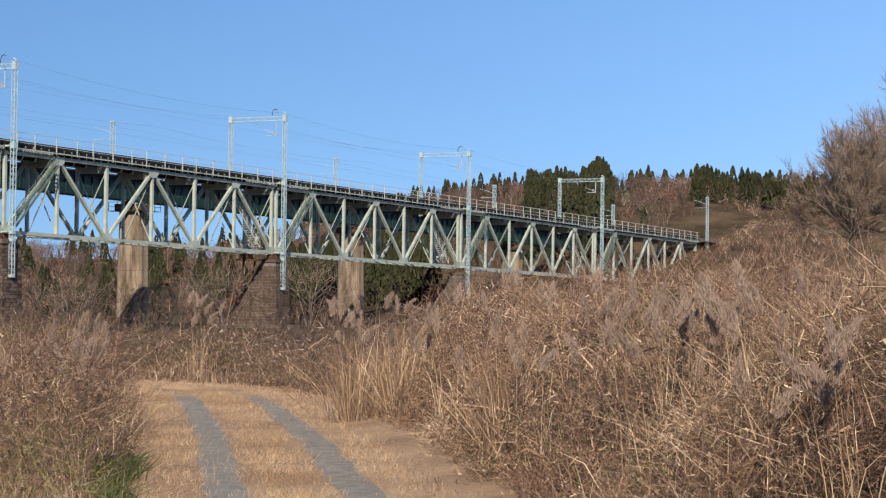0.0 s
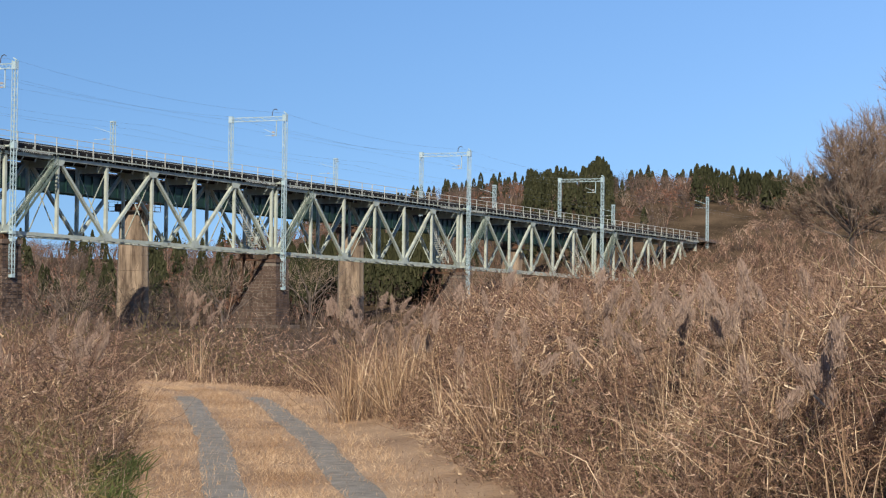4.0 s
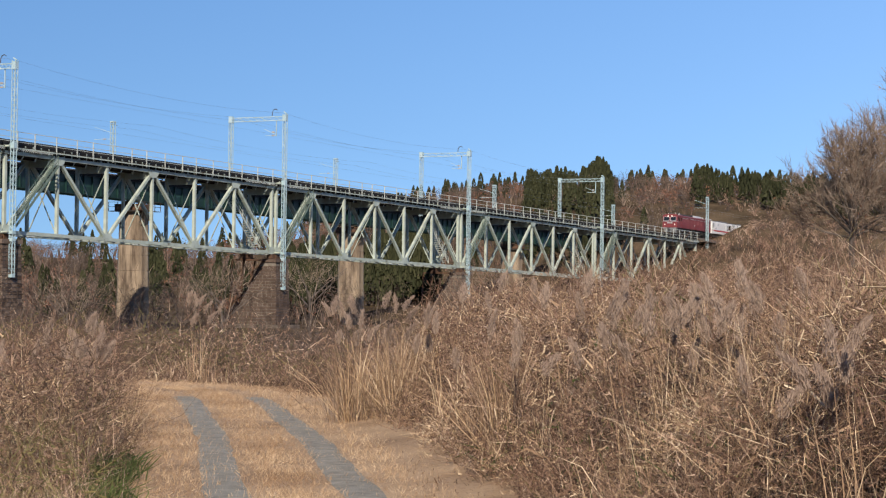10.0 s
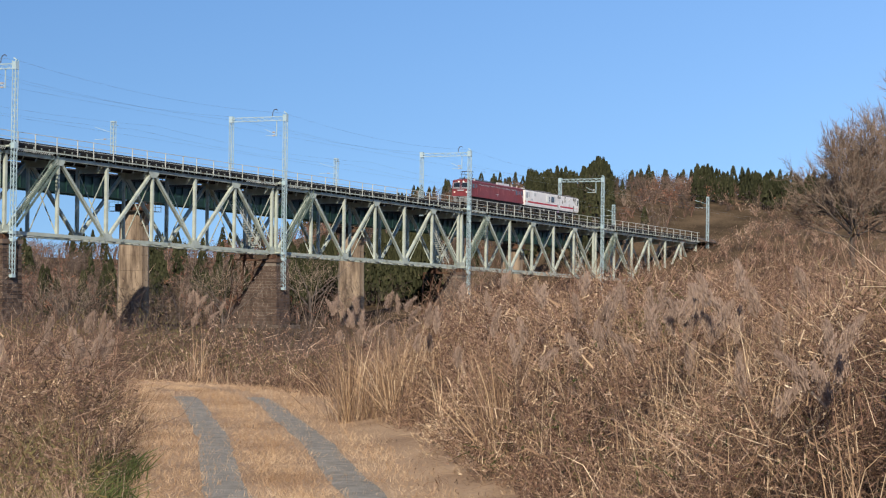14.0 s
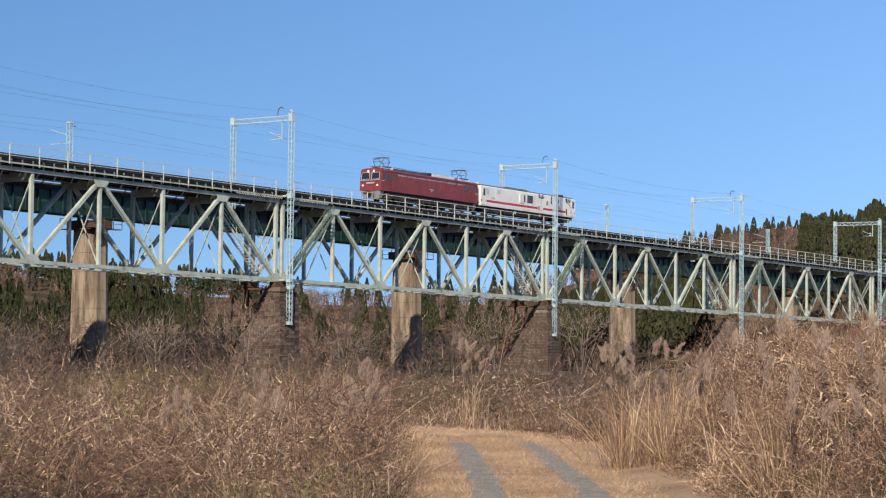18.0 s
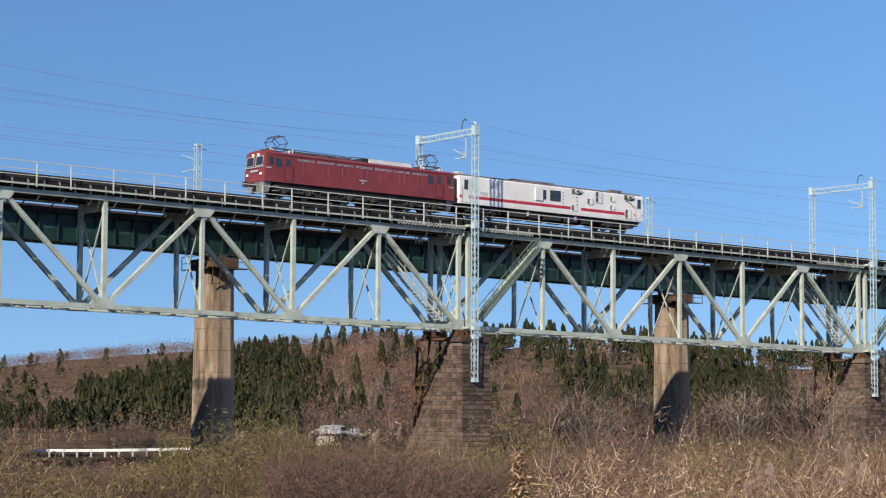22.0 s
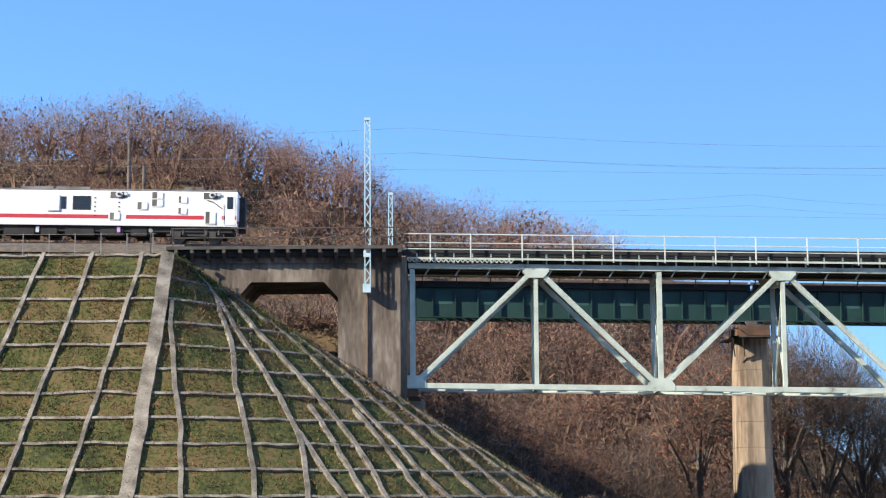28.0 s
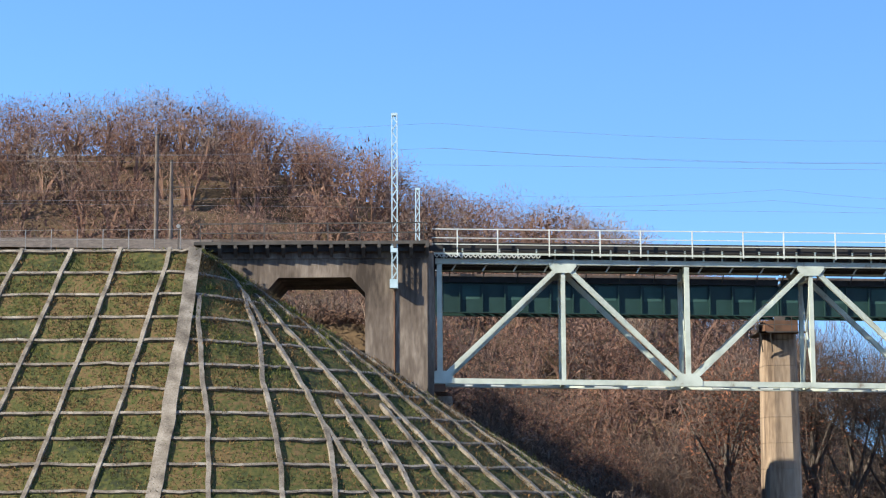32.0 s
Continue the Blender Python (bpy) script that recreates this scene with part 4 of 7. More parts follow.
def slope_beam(name, pts, w, h=0.34):
    """A raised concrete beam lying on the slope along (s, f) points."""
    s = Shape()
    rings = []
    for i, (q, f) in enumerate(pts):
        a, b = pts[max(i - 1, 0)], pts[min(i + 1, len(pts) - 1)]
        d = (slope_point(*b) - slope_point(*a)).normalized()
        m = slope_normal(q, f)
        if m.y > 0 and m.z < 0:
            m = -m
        m = m if m.z > 0 else -m
        side = d.cross(m).normalized() * (w / 2)
        p = slope_point(q, f)
        p = p + side.normalized() * 0.08 * noise.noise(p * 0.7) + m * (0.07 * noise.noise(p * 1.7) - 0.02)
        rings.append([p - side - m * 0.2, p + side - m * 0.2, p + side + m * h * 0.55, p - side + m * h * 0.55])
    s.loft(rings)
    return part(name, s, BEAMCON, slope)


for bends, w in RIBS:
    fs_ = [b[1] for b in bends]
    at_f = lambda f: (float(np.interp(f, fs_, [b[0] for b in bends])), f)
    stops_ = [fs_[0]] + [r for r in ROWS if fs_[0] + 0.02 < r < fs_[-1]] + [fs_[-1]]
    for a, b in zip(stops_, stops_[1:]):
        slope_beam("rib" if w < 0.6 else "wide_rib", [at_f(a + (b - a) * k / 3) for k in range(4)], w)
order = [-40.5 + 3.0 * i for i in range(14)] + [0.0] + [0.1 * i for i in range(1, 11)]
for f in ROWS:
    for a, b in zip(order, order[1:]):
        a_, b_ = (q - 2.3 * f if q < -1 else q for q in (a, b))
        slope_beam("row_beam", [(a_ + (b_ - a_) * k / 4, f + 0.004 * noise.noise(Vector((a_ + k, f * 30, 0)))) for k in range(5)], 0.18, 0.24)

# ---- poles and fence on the embankment ----
for x, h, r in ((-20.7, 8.0, 0.17), (-19.7, 6.2, 0.15)):
    t = thing("line_pole", "slim brown utility pole beside the track", "pole", "poles on the embankment", at=pose(x, 127.5, 18.4))
    part("shaft", Shape().tube([(0, 0, -1.6), (0, 0, h)], [r, r * 0.7], 10), BARK, t)
    part("cross_arm", Shape().bar((-0.1, 0, h * 0.72), (1.6 if r < 0.16 else 0.5, 0, h * 0.72), 0.06, 0.06), DARKSTEEL, t)
    part("cap", Shape().disc((0, 0, h + 0.04), r * 0.8, 0.08, "z", 10), DARKSTEEL, t)
    part("band", Shape().disc((0, 0, h * 0.8), r * 1.05, 0.15, "z", 10), BARK, t)
fence = thing("chain_fence", "low grey wire fence along the embankment crest", "fence")
for k in range(24):
    x = -17.5 - k * 1.6
    part("post", Shape().bar((x, 117.2, 16.7), (x, 117.2, 18.55), 0.045, 0.045), SKIRT, fence)
for h in (17.3, 17.9, 18.5):
    part("wire", Shape().bar((-55, 117.2, h), (-17.3, 117.2, h), 0.018, 0.018), SKIRT, fence)
t = thing("signal_lamp", "small round white trackside marker on a post", "marker", at=pose(-17.7, 117.6, 16.9))
part("post", Shape().bar((0, 0, 0), (0, 0, 1.75), 0.06, 0.06), DARKSTEEL, t)
part("head", Shape().disc((0, 0, 1.85), 0.13, 0.2, "y", 12), SKIRT, t)

# ---- train ----
def skin(s, xs, section):
    """Lofts a y-z section along x."""
    return s.loft([[(x, y, z) for y, z in section] for x in xs])


def body_section(half, z0, z1, roof, n=6, cut=0.35):
    """Half-round roofed cross section, from the near bottom corner round to the far one."""
    pts = [(-half, z0), (-half, z1)]
    for i in range(1, n):
        a = math.pi * i / n
        pts.append((-half * math.cos(a) * (1 - 0.02 * math.sin(a)), z1 + roof * math.sin(a) ** 0.7))
    return pts + [(half, z1), (half, z0)]


def pantograph(parent, x, z):
    base = part("pantograph", Shape().box(x - 0.85, x + 0.85, -0.75, -0.65, z, z + 0.1).box(x - 0.85, x + 0.85, 0.65, 0.75, z, z + 0.1).box(x - 0.8, x - 0.7, -0.75, 0.75, z, z + 0.08).box(x + 0.7, x + 0.8, -0.75, 0.75, z, z + 0.08), DARKSTEEL, parent, "dark folding pantograph frame")
    for y in (-0.6, 0.6):
        for a, b in (((-0.3, 0.1), (-0.68, 0.66)), ((0.3, 0.1), (0.68, 0.66)), ((-0.68, 0.66), (-0.06, 1.18)), ((0.68, 0.66), (0.06, 1.18))):
            part("arm", Shape().bar((x + a[0], y, z + a[1]), (x + b[0], y * 0.9, z + b[1]), 0.045, 0.045), DARKSTEEL, base)
    for q in (-0.22, 0.22):
        part("collector_strip", Shape().tube([(x + q, -0.95, z + 1.02), (x + q, -0.75, z + 1.16), (x + q, 0.75, z + 1.16), (x + q, 0.95, z + 1.02)], 0.04, 6), DARKSTEEL, base)
    part("cross_tube", Shape().bar((x - 0.68, -0.55, z + 0.62), (x - 0.68, 0.55, z + 0.62), 0.05, 0.05, (1, 0, 0)), DARKSTEEL, base)
    part("cross_tube", Shape().bar((x + 0.68, -0.55, z + 0.62), (x + 0.68, 0.55, z + 0.62), 0.05, 0.05, (1, 0, 0)), DARKSTEEL, base)
    for dx in (-0.75, 0.75):
        for y in (-0.7, 0.7):
            part("insulator", Shape().tube([(x + dx, y, z - 0.28), (x + dx, y, z)], 0.09, 8), PORCELAIN, base)


def bogie(parent, x, gauge_wheels, paint, r=0.53):
    b = part("bogie", Shape().box(x + gauge_wheels[0] - 0.7, x + gauge_wheels[-1] + 0.7, -1.12, -0.98, 0.42, 0.72).box(x + gauge_wheels[0] - 0.7, x + gauge_wheels[-1] + 0.7, 0.98, 1.12, 0.42, 0.72).box(x - 0.3, x + 0.3, -1.0, 1.0, 0.45, 0.8), paint, parent, "dusty bogie frame")
    for g in gauge_wheels:
        for y in (-0.57, 0.57):
            part("wheel", Shape().disc((x + g, y, r), r, 0.12, "y", 24).disc((x + g, y * 1.05, r), r * 0.35, 0.16, "y", 12), RAILTOP, b)
        part("axle_box", Shape().box(x + g - 0.2, x + g + 0.2, -1.22, -1.1, 0.34, 0.7), paint, b)
        part("axle", Shape().disc((x + g, 0, r), 0.09, 1.9, "y", 10), UNDER, b)
        for dx in (-0.38, 0.38):
            part("spring", Shape().tube([(x + g + dx, -1.14, 0.5), (x + g + dx, -1.14, 0.85)], 0.09, 8), paint, b)
    return b


def locomotive():
    t = thing("electric_locomotive", "red electric locomotive with two pantographs and grey skirts", "locomotive")
    L = 17.9
    s = Shape()
    side = 1.40
    sec = body_section(side, 1.12, 3.52, 0.28)

    def inset(o, lift=0.0):
        return [(y * (1 - o), z + (lift if z < 2 else 0)) for y, z in sec]
    outl = []
    # nose: vertical below the windscreen, raked back above it
    for x, k, o in ((0.10, 0, 0.05), (0.0, 1, 0.02), (0.12, 2, 0.0), (0.55, 3, 0.0), (L - 0.55, 4, 0.0), (L - 0.12, 5, 0.0), (L, 6, 0.02), (L - 0.10, 7, 0.05)):
        row = []
        for y, z in inset(o):
            rake = max(0.0, z - 2.35) * 0.11
            dx = rake if k < 3 else (-rake if k > 4 else 0)
            row.append((x + (dx if k in (0, 1, 2) else dx if k in (5, 6, 7) else 0), y, z))
        outl.append(row)
    body = part("body", s.loft(outl[1:7]), LOCORED, t)
    for x, sgn in ((0.0, 1), (L, -1)):
        # windscreens, lamps and bands on each end
        for y in (-0.66, 0.66):
            e = 0.02 * -sgn
            p = lambda yy, zz: (x + sgn * (max(0.0, zz - 2.35) * 0.11) + e, yy, zz)
            part("windscreen", Shape().loft([[p(y - 0.48, 2.52), p(y + 0.48, 2.52), p(y + 0.46, 3.22), p(y - 0.46, 3.22)], [(q[0] + 0.03 * sgn, q[1], q[2]) for q in (p(y - 0.48, 2.52), p(y + 0.48, 2.52), p(y + 0.46, 3.22), p(y - 0.46, 3.22))]]), GLASS, body)
            part("windscreen_frame", Shape().bar(p(y - 0.52, 2.48), p(y + 0.52, 2.48), 0.04, 0.05, (1, 0, 0)).bar(p(y - 0.5, 3.26), p(y + 0.5, 3.26), 0.04, 0.05, (1, 0, 0)).bar(p(y - 0.52, 2.48), p(y - 0.5, 3.26), 0.04, 0.05, (1, 0, 0)).bar(p(y + 0.52, 2.48), p(y + 0.5, 3.26), 0.04, 0.05, (1, 0, 0)), SILVER, body)
            part("marker_lamp", Shape().disc((x - 0.03 * sgn, y * 1.45, 1.75), 0.11, 0.08, "x", 12), LAMPGLASS, body)
            part("head_lamp", Shape().disc((x + 0.18 * sgn, y * 0.55, 3.42), 0.13, 0.22, "x", 12), LAMPGLASS, body)
            part("side_glass", Shape().box(x + sgn * 0.62 - 0.19, x + sgn * 0.62 + 0.19, math.copysign(1.385, y) - 0.03, math.copysign(1.385, y) + 0.03, 2.55, 3.2), GLASS, body)
        part("cab_stripe", Shape().box(min(x + sgn * 0.14, x + sgn * 0.6), max(x + sgn * 0.14, x + sgn * 0.6), -1.43, -1.40, 2.24, 2.32), SILVER, body)
        part("silver_band", Shape().box(x - 0.03, x + 0.03, -1.3, 1.3, 2.32, 2.40), SILVER, body)
        part("nose_plate", Shape().box(x - 0.04, x + 0.04, -0.5, 0.5, 1.95, 2.12), SILVER, body, "pale number plate")
        part("coupler", Shape().box(x - 0.55 if sgn > 0 else x, x if sgn > 0 else x + 0.55, -0.14, 0.14, 0.75, 1.0).box(x - 0.72 * sgn - 0.16, x - 0.72 * sgn + 0.16, -0.2, 0.2, 0.68, 1.08), UNDER, t)
        part("skirt", Shape().loft([[(x + sgn * 0.05, -1.25, 1.12), (x + sgn * 0.05, 1.25, 1.12), (x + sgn * 0.25, 1.05, 0.3), (x + sgn * 0.25, -1.05, 0.3)], [(x + sgn * 0.75, -1.3, 1.12), (x + sgn * 0.75, 1.3, 1.12), (x + sgn * 0.6, 1.1, 0.35), (x + sgn * 0.6, -1.1, 0.35)]]), SKIRT, t, "grey end skirt")
        part("step", Shape().box(x + sgn * 1.15 - 0.25, x + sgn * 1.15 + 0.25, -1.32, -1.1, 0.45, 0.5).box(x + sgn * 1.15 - 0.25, x + sgn * 1.15 + 0.25, -1.32, -1.15, 0.8, 0.84), SKIRT, t)
        part("brake_hose", Shape().tube([(x - 0.05 * sgn, -0.6, 0.95), (x - 0.25 * sgn, -0.6, 0.6), (x - 0.1 * sgn, -0.55, 0.35)], 0.035, 6), BLACK, t)
    for y in (-1, 1):
        f = lambda v: (min(v * y * 1.405, v * y * 1.42), max(v * y * 1.405, v * y * 1.42))
        y0, y1 = f(1)
        for xa in (1.5, L - 2.2):
            part("cab_window", Shape().box(xa - 0.5, xa - 0.02, y0, y1, 2.45, 3.15), GLASS, body)
            part("cab_door", Shape().box(xa + 0.28, xa + 0.86, y0, y1, 1.25, 3.3), LOCORED, body)
            part("door_glass", Shape().box(xa + 0.4, xa + 0.74, y0 * 1.006 if y < 0 else y0, y1 if y < 0 else y1 * 1.006, 2.5, 3.12), GLASS, body)
            for dx in (0.2, 0.95):
                part("grab_rail", Shape().bar((xa + dx, y * 1.46, 1.3), (xa + dx, y * 1.46, 2.6), 0.03, 0.03), LOCORED, body)
        for k in range(7):
            xa = 2.95 + k * 1.79
            part("upper_vent", Shape().box(xa, xa + 1.45, y0, y1, 3.09, 3.22), SILVER, body, "long framed air vent")
            for q in (0.06, 0.76):
                part("vent_slot", Shape().box(xa + q, xa + q + 0.63, y0 * 1.004 if y < 0 else y0, y1 if y < 0 else y1 * 1.004, 3.12, 3.19), UNDER, body)
            for q in (0.48, 0.98):
                part("grille_edge", Shape().box(xa + q, xa + q + 0.022, y0, y1, 2.2, 2.95), FADED, body)
            part("panel_seam", Shape().box(xa + 0.72, xa + 0.735, y0 * 0.994 if y < 0 else y0, y1 if y < 0 else y1 * 0.994, 1.35, 3.0), LOCORED, body)
        part("sill_band", Shape().box(1.2, L - 1.2, y0, y1, 1.14, 1.3), LOCORED, body)
        part("number_plate", Shape().box(L / 2 - 0.35, L / 2 + 0.35, y0 * 1.003 if y < 0 else y0, y1 if y < 0 else y1 * 1.003, 1.98, 2.06).box(L / 2 - 0.12, L / 2 + 0.12, y0 * 1.003 if y < 0 else y0, y1 if y < 0 else y1 * 1.003, 1.78, 1.86), SILVER, body)
        part("roof_gutter", Shape().box(0.7, L - 0.7, min(y * 1.38, y * 1.44), max(y * 1.38, y * 1.44), 3.44, 3.5), LOCORED, body)
    # roof gear
    part("dark_roof_housing", Shape().loft([[(x, -0.95, 3.7), (x, -0.8, 3.98), (x, 0.8, 3.98), (x, 0.95, 3.7)] for x in (3.0, 8.2)]), UNDER, t, "long sooty roof housing")
    part("resistor_box", Shape().box(9.25, 9.95, -0.7, 0.7, 3.7, 4.12), BLACK, t)
    part("grey_roof_cover", Shape().loft([[(x, -0.95, 3.7), (x, -0.85, 4.1), (x, 0.85, 4.1), (x, 0.95, 3.7)] for x in (9.9, 13.9)]), LIGHTGREY, t, "pale grey roof cover")
    part("front_hood", Shape().box(0.7, 1.1, -0.9, 0.9, 3.72, 3.86), LOCORED, t)
    for x in (0.95, 2.9, 15.0, 17.0):
        part("horn_post", Shape().tube([(x, -0.7, 3.7), (x, -0.7, 4.15)], 0.06, 8), RAILING, t, "pale insulator post on the roof")
    part("roof_bus_bar", Shape().tube([(2.6, -0.2, 4.05), (3.6, -0.2, 4.2), (8.5, -0.2, 4.15), (9.3, -0.2, 4.2), (14.6, -0.2, 4.2)], 0.03, 6), UNDER, t)
    pantograph(t, 1.85, 4.02)
    pantograph(t, 16.05, 4.02)
    part("underframe", Shape().box(1.0, L - 1.0, -1.25, 1.25, 0.75, 1.12), NEARBLACK, t)
    for x, w in ((5.7, 1.0), (7.2, 0.8), (10.8, 1.0), (12.2, 0.6)):
        part("air_tank", Shape().disc((x, -1.0, 0.72), 0.24, w, "x", 14), UNDER, t)
    for xa, xb in ((4.6, 7.4), (10.5, 13.3)):
        part("equipment_box", Shape().box(xa, xb, -1.1, 1.1, 0.22, 0.84), NEARBLACK, t)
    for x in (3.0, 8.95, 14.9):
        bogie(t, x, (-1.1, 1.1), UNDER)
    return t


def coach():
    t = thing("inspection_coach", "white track inspection coach with a red waist stripe and dark roof", "railway coach")
    L = 19.5
    body = part("body", skin(Shape(), (0.0, L), [(-1.4, 1.02), (-1.42, 1.3), (-1.42, 3.45), (-1.36, 3.56), (1.36, 3.56), (1.42, 3.45), (1.42, 1.3), (1.4, 1.02)]), COACHWHITE, t)
    part("roof", skin(Shape(), (0.05, L - 0.05), [(-1.36, 3.562), (-1.1, 3.74), (-0.6, 3.84), (0.6, 3.84), (1.1, 3.74), (1.36, 3.562)]), ROOFGREY, body, "sooty dark roof")
    for a, b in ((0.0, 11.5), (12.6, 17.45), (18.55, 19.5)):
        for y in (-1.43, 1.424):
            part("stripe", Shape().box(a, b, y, y + 0.006, 1.52, 1.80), STRIPE, body, "red waist stripe")
    y = -1.434

    def patch(name, x0, x1, z0, z1, mat, d=0.012, label=""):
        return part(name, Shape().box(x0, x1, -1.42 - d, -1.40, z0, z1), mat, body, label)

    def recess(x0, x1, z0, z1):
        """An equipment recess drawn flat: dark patch for its shaded back, white box for the sunlit cheek on its far
        side.
        """
        patch("recess", x0, x1, z0, z1, ROOFGREY, 0.013, "dark patch standing for a shaded equipment recess")
        part("recess_cheek", Shape().box(x1 - 0.34, x1 + 0.02, -1.47, -1.405, z0 + 0.03, z1 - 0.02), WHITE, body)
        part("recess_sill", Shape().box(x0, x1, -1.45, -1.405, z0 - 0.03, z0 + 0.02), WHITE, body)
    for xa in (0.32, 18.75):
        patch("door", xa, xa + 0.62, 1.15, 3.35, WHITE, 0.02, "end door with a dark pane")
        patch("door_glass", xa + 0.12, xa + 0.5, 2.3, 3.2, GLASS, 0.03)
        for dx in (-0.1, 0.72):
            part("grab_rail", Shape().bar((xa + dx, -1.47, 1.2), (xa + dx, -1.47, 2.7), 0.035, 0.035), RAILING, body)
    patch("grille", 1.0, 1.58, 2.5, 3.3, LIGHTGREY, 0.02)
    patch("grille", 3.15, 3.8, 2.75, 3.25, LIGHTGREY, 0.02)
    patch("grille", 2.0, 2.75, 1.95, 2.25, LIGHTGREY, 0.02)
    part("sliding_door", Shape().box(7.7, 8.45, -1.50, -1.40, 2.05, 3.2), WHITE, body, "white sliding panel standing proud")
    patch("door_window", 8.55, 8.85, 2.2, 3.1, GLASS, 0.02)
    patch("window", 9.3, 10.35, 2.2, 3.1, GLASS, 0.02)
    for q in (9.27, 10.33):
        patch("window_frame", q, q + 0.05, 2.15, 3.15, BLACK, 0.025)
    for z in (2.15, 2.62, 3.1):
        patch("window_frame", 9.27, 10.38, z, z + 0.05, BLACK, 0.025)
    for x in (10.65, 12.15):
        for k in range(5):
            part("rivet", Shape().disc((x, -1.43, 1.75 + k * 0.32), 0.05, 0.04, "y", 8), BLACK, body)
    recess(11.6, 12.2, 1.42, 1.95)
    recess(13.3, 13.9, 2.2, 2.75)
    recess(14.2, 14.85, 3.0, 3.5)
    recess(14.2, 14.85, 2.45, 2.95)
    recess(15.85, 16.35, 2.7, 3.2)
    recess(15.85, 16.35, 1.9, 2.35)
    recess(17.55, 18.15, 1.2, 2.1)
    for xa in (12.1, 17.9):
        # flat dark patch stands for the shade in the camera recess
        patch("camera_recess", xa - 0.5, xa + 0.55, 3.02, 3.5, ROOFGREY, 0.015, "dark patch standing for the shaded roof corner recess for cameras")
        part("camera_ring", Shape().disc((xa + 0.05, -1.46, 3.3), 0.22, 0.12, "y", 18).disc((xa + 0.45, -1.46, 3.34), 0.12, 0.1, "y", 12), LIGHTGREY, body, "round pale camera housing")
        part("camera_lens", Shape().disc((xa + 0.05, -1.54, 3.3), 0.1, 0.06, "y", 14), BLACK, body)
    part("cable", Shape().tube([(17.6, -1.45, 2.95), (18.0, -1.45, 2.8), (18.6, -1.45, 2.3)], 0.03, 6), BLACK, body)
    for x, sgn in ((0.0, -1), (L, 1)):
        part("gangway", Shape().box(min(x, x + sgn * 0.4), max(x, x + sgn * 0.4), -0.55, 0.55, 1.0, 3.3), BLACK, t, "black rubber gangway bellows")
        part("end_frame", Shape().box(min(x, x + sgn * 0.06), max(x, x + sgn * 0.06), -1.3, -0.62, 1.5, 3.1), COACHWHITE, t)
        part("tail_lamp", Shape().disc((x + sgn * 0.05, -1.15, 1.35), 0.09, 0.1, "x", 10), STRIPE, t)
        part("coupler", Shape().box(min(x, x + sgn * 0.45), max(x, x + sgn * 0.45), -0.14, 0.14, 0.75, 1.0), UNDER, t)
    for xa, xb in ((5.9, 7.9), (8.1, 10.2)):
        part("roof_vent", Shape().loft([[(x, -0.9, 3.78), (x, -0.75, 3.96), (x, 0.75, 3.96), (x, 0.9, 3.78)] for x in (xa, xb)]), ROOFGREY, t)
    for x in (0.3, 16.4, 17.1):
        part("roof_pod", Shape().box(x - 0.25, x + 0.25, -1.1, -0.5, 3.7, 3.95), LIGHTGREY if x < 1 else ROOFGREY, t)
    for a, b, z in ((5.0, 6.9, 0.45), (7.3, 8.3, 0.55), (8.8, 10.6, 0.42), (11.0, 12.4, 0.5), (12.9, 13.9, 0.6)):
        part("equipment_box", Shape().box(a, b, -1.25, -0.3, min(z, 0.4), 1.0), NEARBLACK, t)
        part("equipment_box", Shape().box(a + 0.1, b - 0.1, 0.3, 1.25, min(z, 0.4), 1.0), NEARBLACK, t)
    part("underframe", Shape().box(0.3, L - 0.3, -1.2, 1.2, 0.65, 1.02), NEARBLACK, t)
    part("tool_locker", Shape().box(7.0, 7.2, -1.28, -1.2, 0.55, 0.95), LIGHTGREY, t)
    part("marker_plate", Shape().box(12.05, 12.25, -1.3, -1.24, 0.6, 0.95), material("violet_marker", two((0.5, 0.25, 0.6), (0.6, 0.35, 0.7)), 2, 0.6), t, "small violet marker plate")
    bogie(t, 2.6, (-1.1, 1.1), UNDER, 0.43)
    bogie(t, L - 2.6, (-1.1, 1.1), UNDER, 0.43)
    return t


LOCO, COACH = locomotive(), coach()


def settle(vehicle, sill, ratio, longer=1.0):
    """Brings everything above the sill to the low body height of this stock, and the whole to its length."""
    for ob in vehicle.children_recursive:
        for v in ob.data.vertices:
            v.co.x *= longer
            if v.co.z > sill:
                v.co.z = sill + (v.co.z - sill) * ratio


settle(LOCO, 1.12, 0.89)
settle(COACH, 1.02, 0.88, 1.025)
TRAIN = [(0.0, 532.0), (8.0, 364.6), (9.0, 344.3), (12.0, 281.2), (13.0, 260.9), (16.0, 199.1), (17.5, 168.2), (19.0, 137.2), (21.0, 95.7), (23.0, 54.35), (24.0, 33.45), (24.5, 22.8), (25.0, 12.2), (26.0, -8.8), (28.5, -61.7), (32.0, -136.0)]

# ---- plants ----


class Cloud:
    """Collects arrays of triangles for one large mesh."""

    def __init__(self):
        self.v, self.f, self.n = [], [], 0

    def add(self, vf):
        v, f = vf
        self.v.append(v)
        self.f.append(f + self.n)
        self.n += len(v)

    def mesh(self, name, mat):
        return cloud_mesh(name, np.concatenate(self.v), np.concatenate(self.f), mat)


def polar(az, r):
    a = np.radians(az)
    return r * np.sin(a), r * np.cos(a)


def road_gap(x, y):
    """Distance to the farm road's middle line."""
    d = np.full(len(x), 1e9)
    for p in ROADLINE[::2]:
        d = np.minimum(d, np.hypot(x - p[0], y - p[1]))
    return d


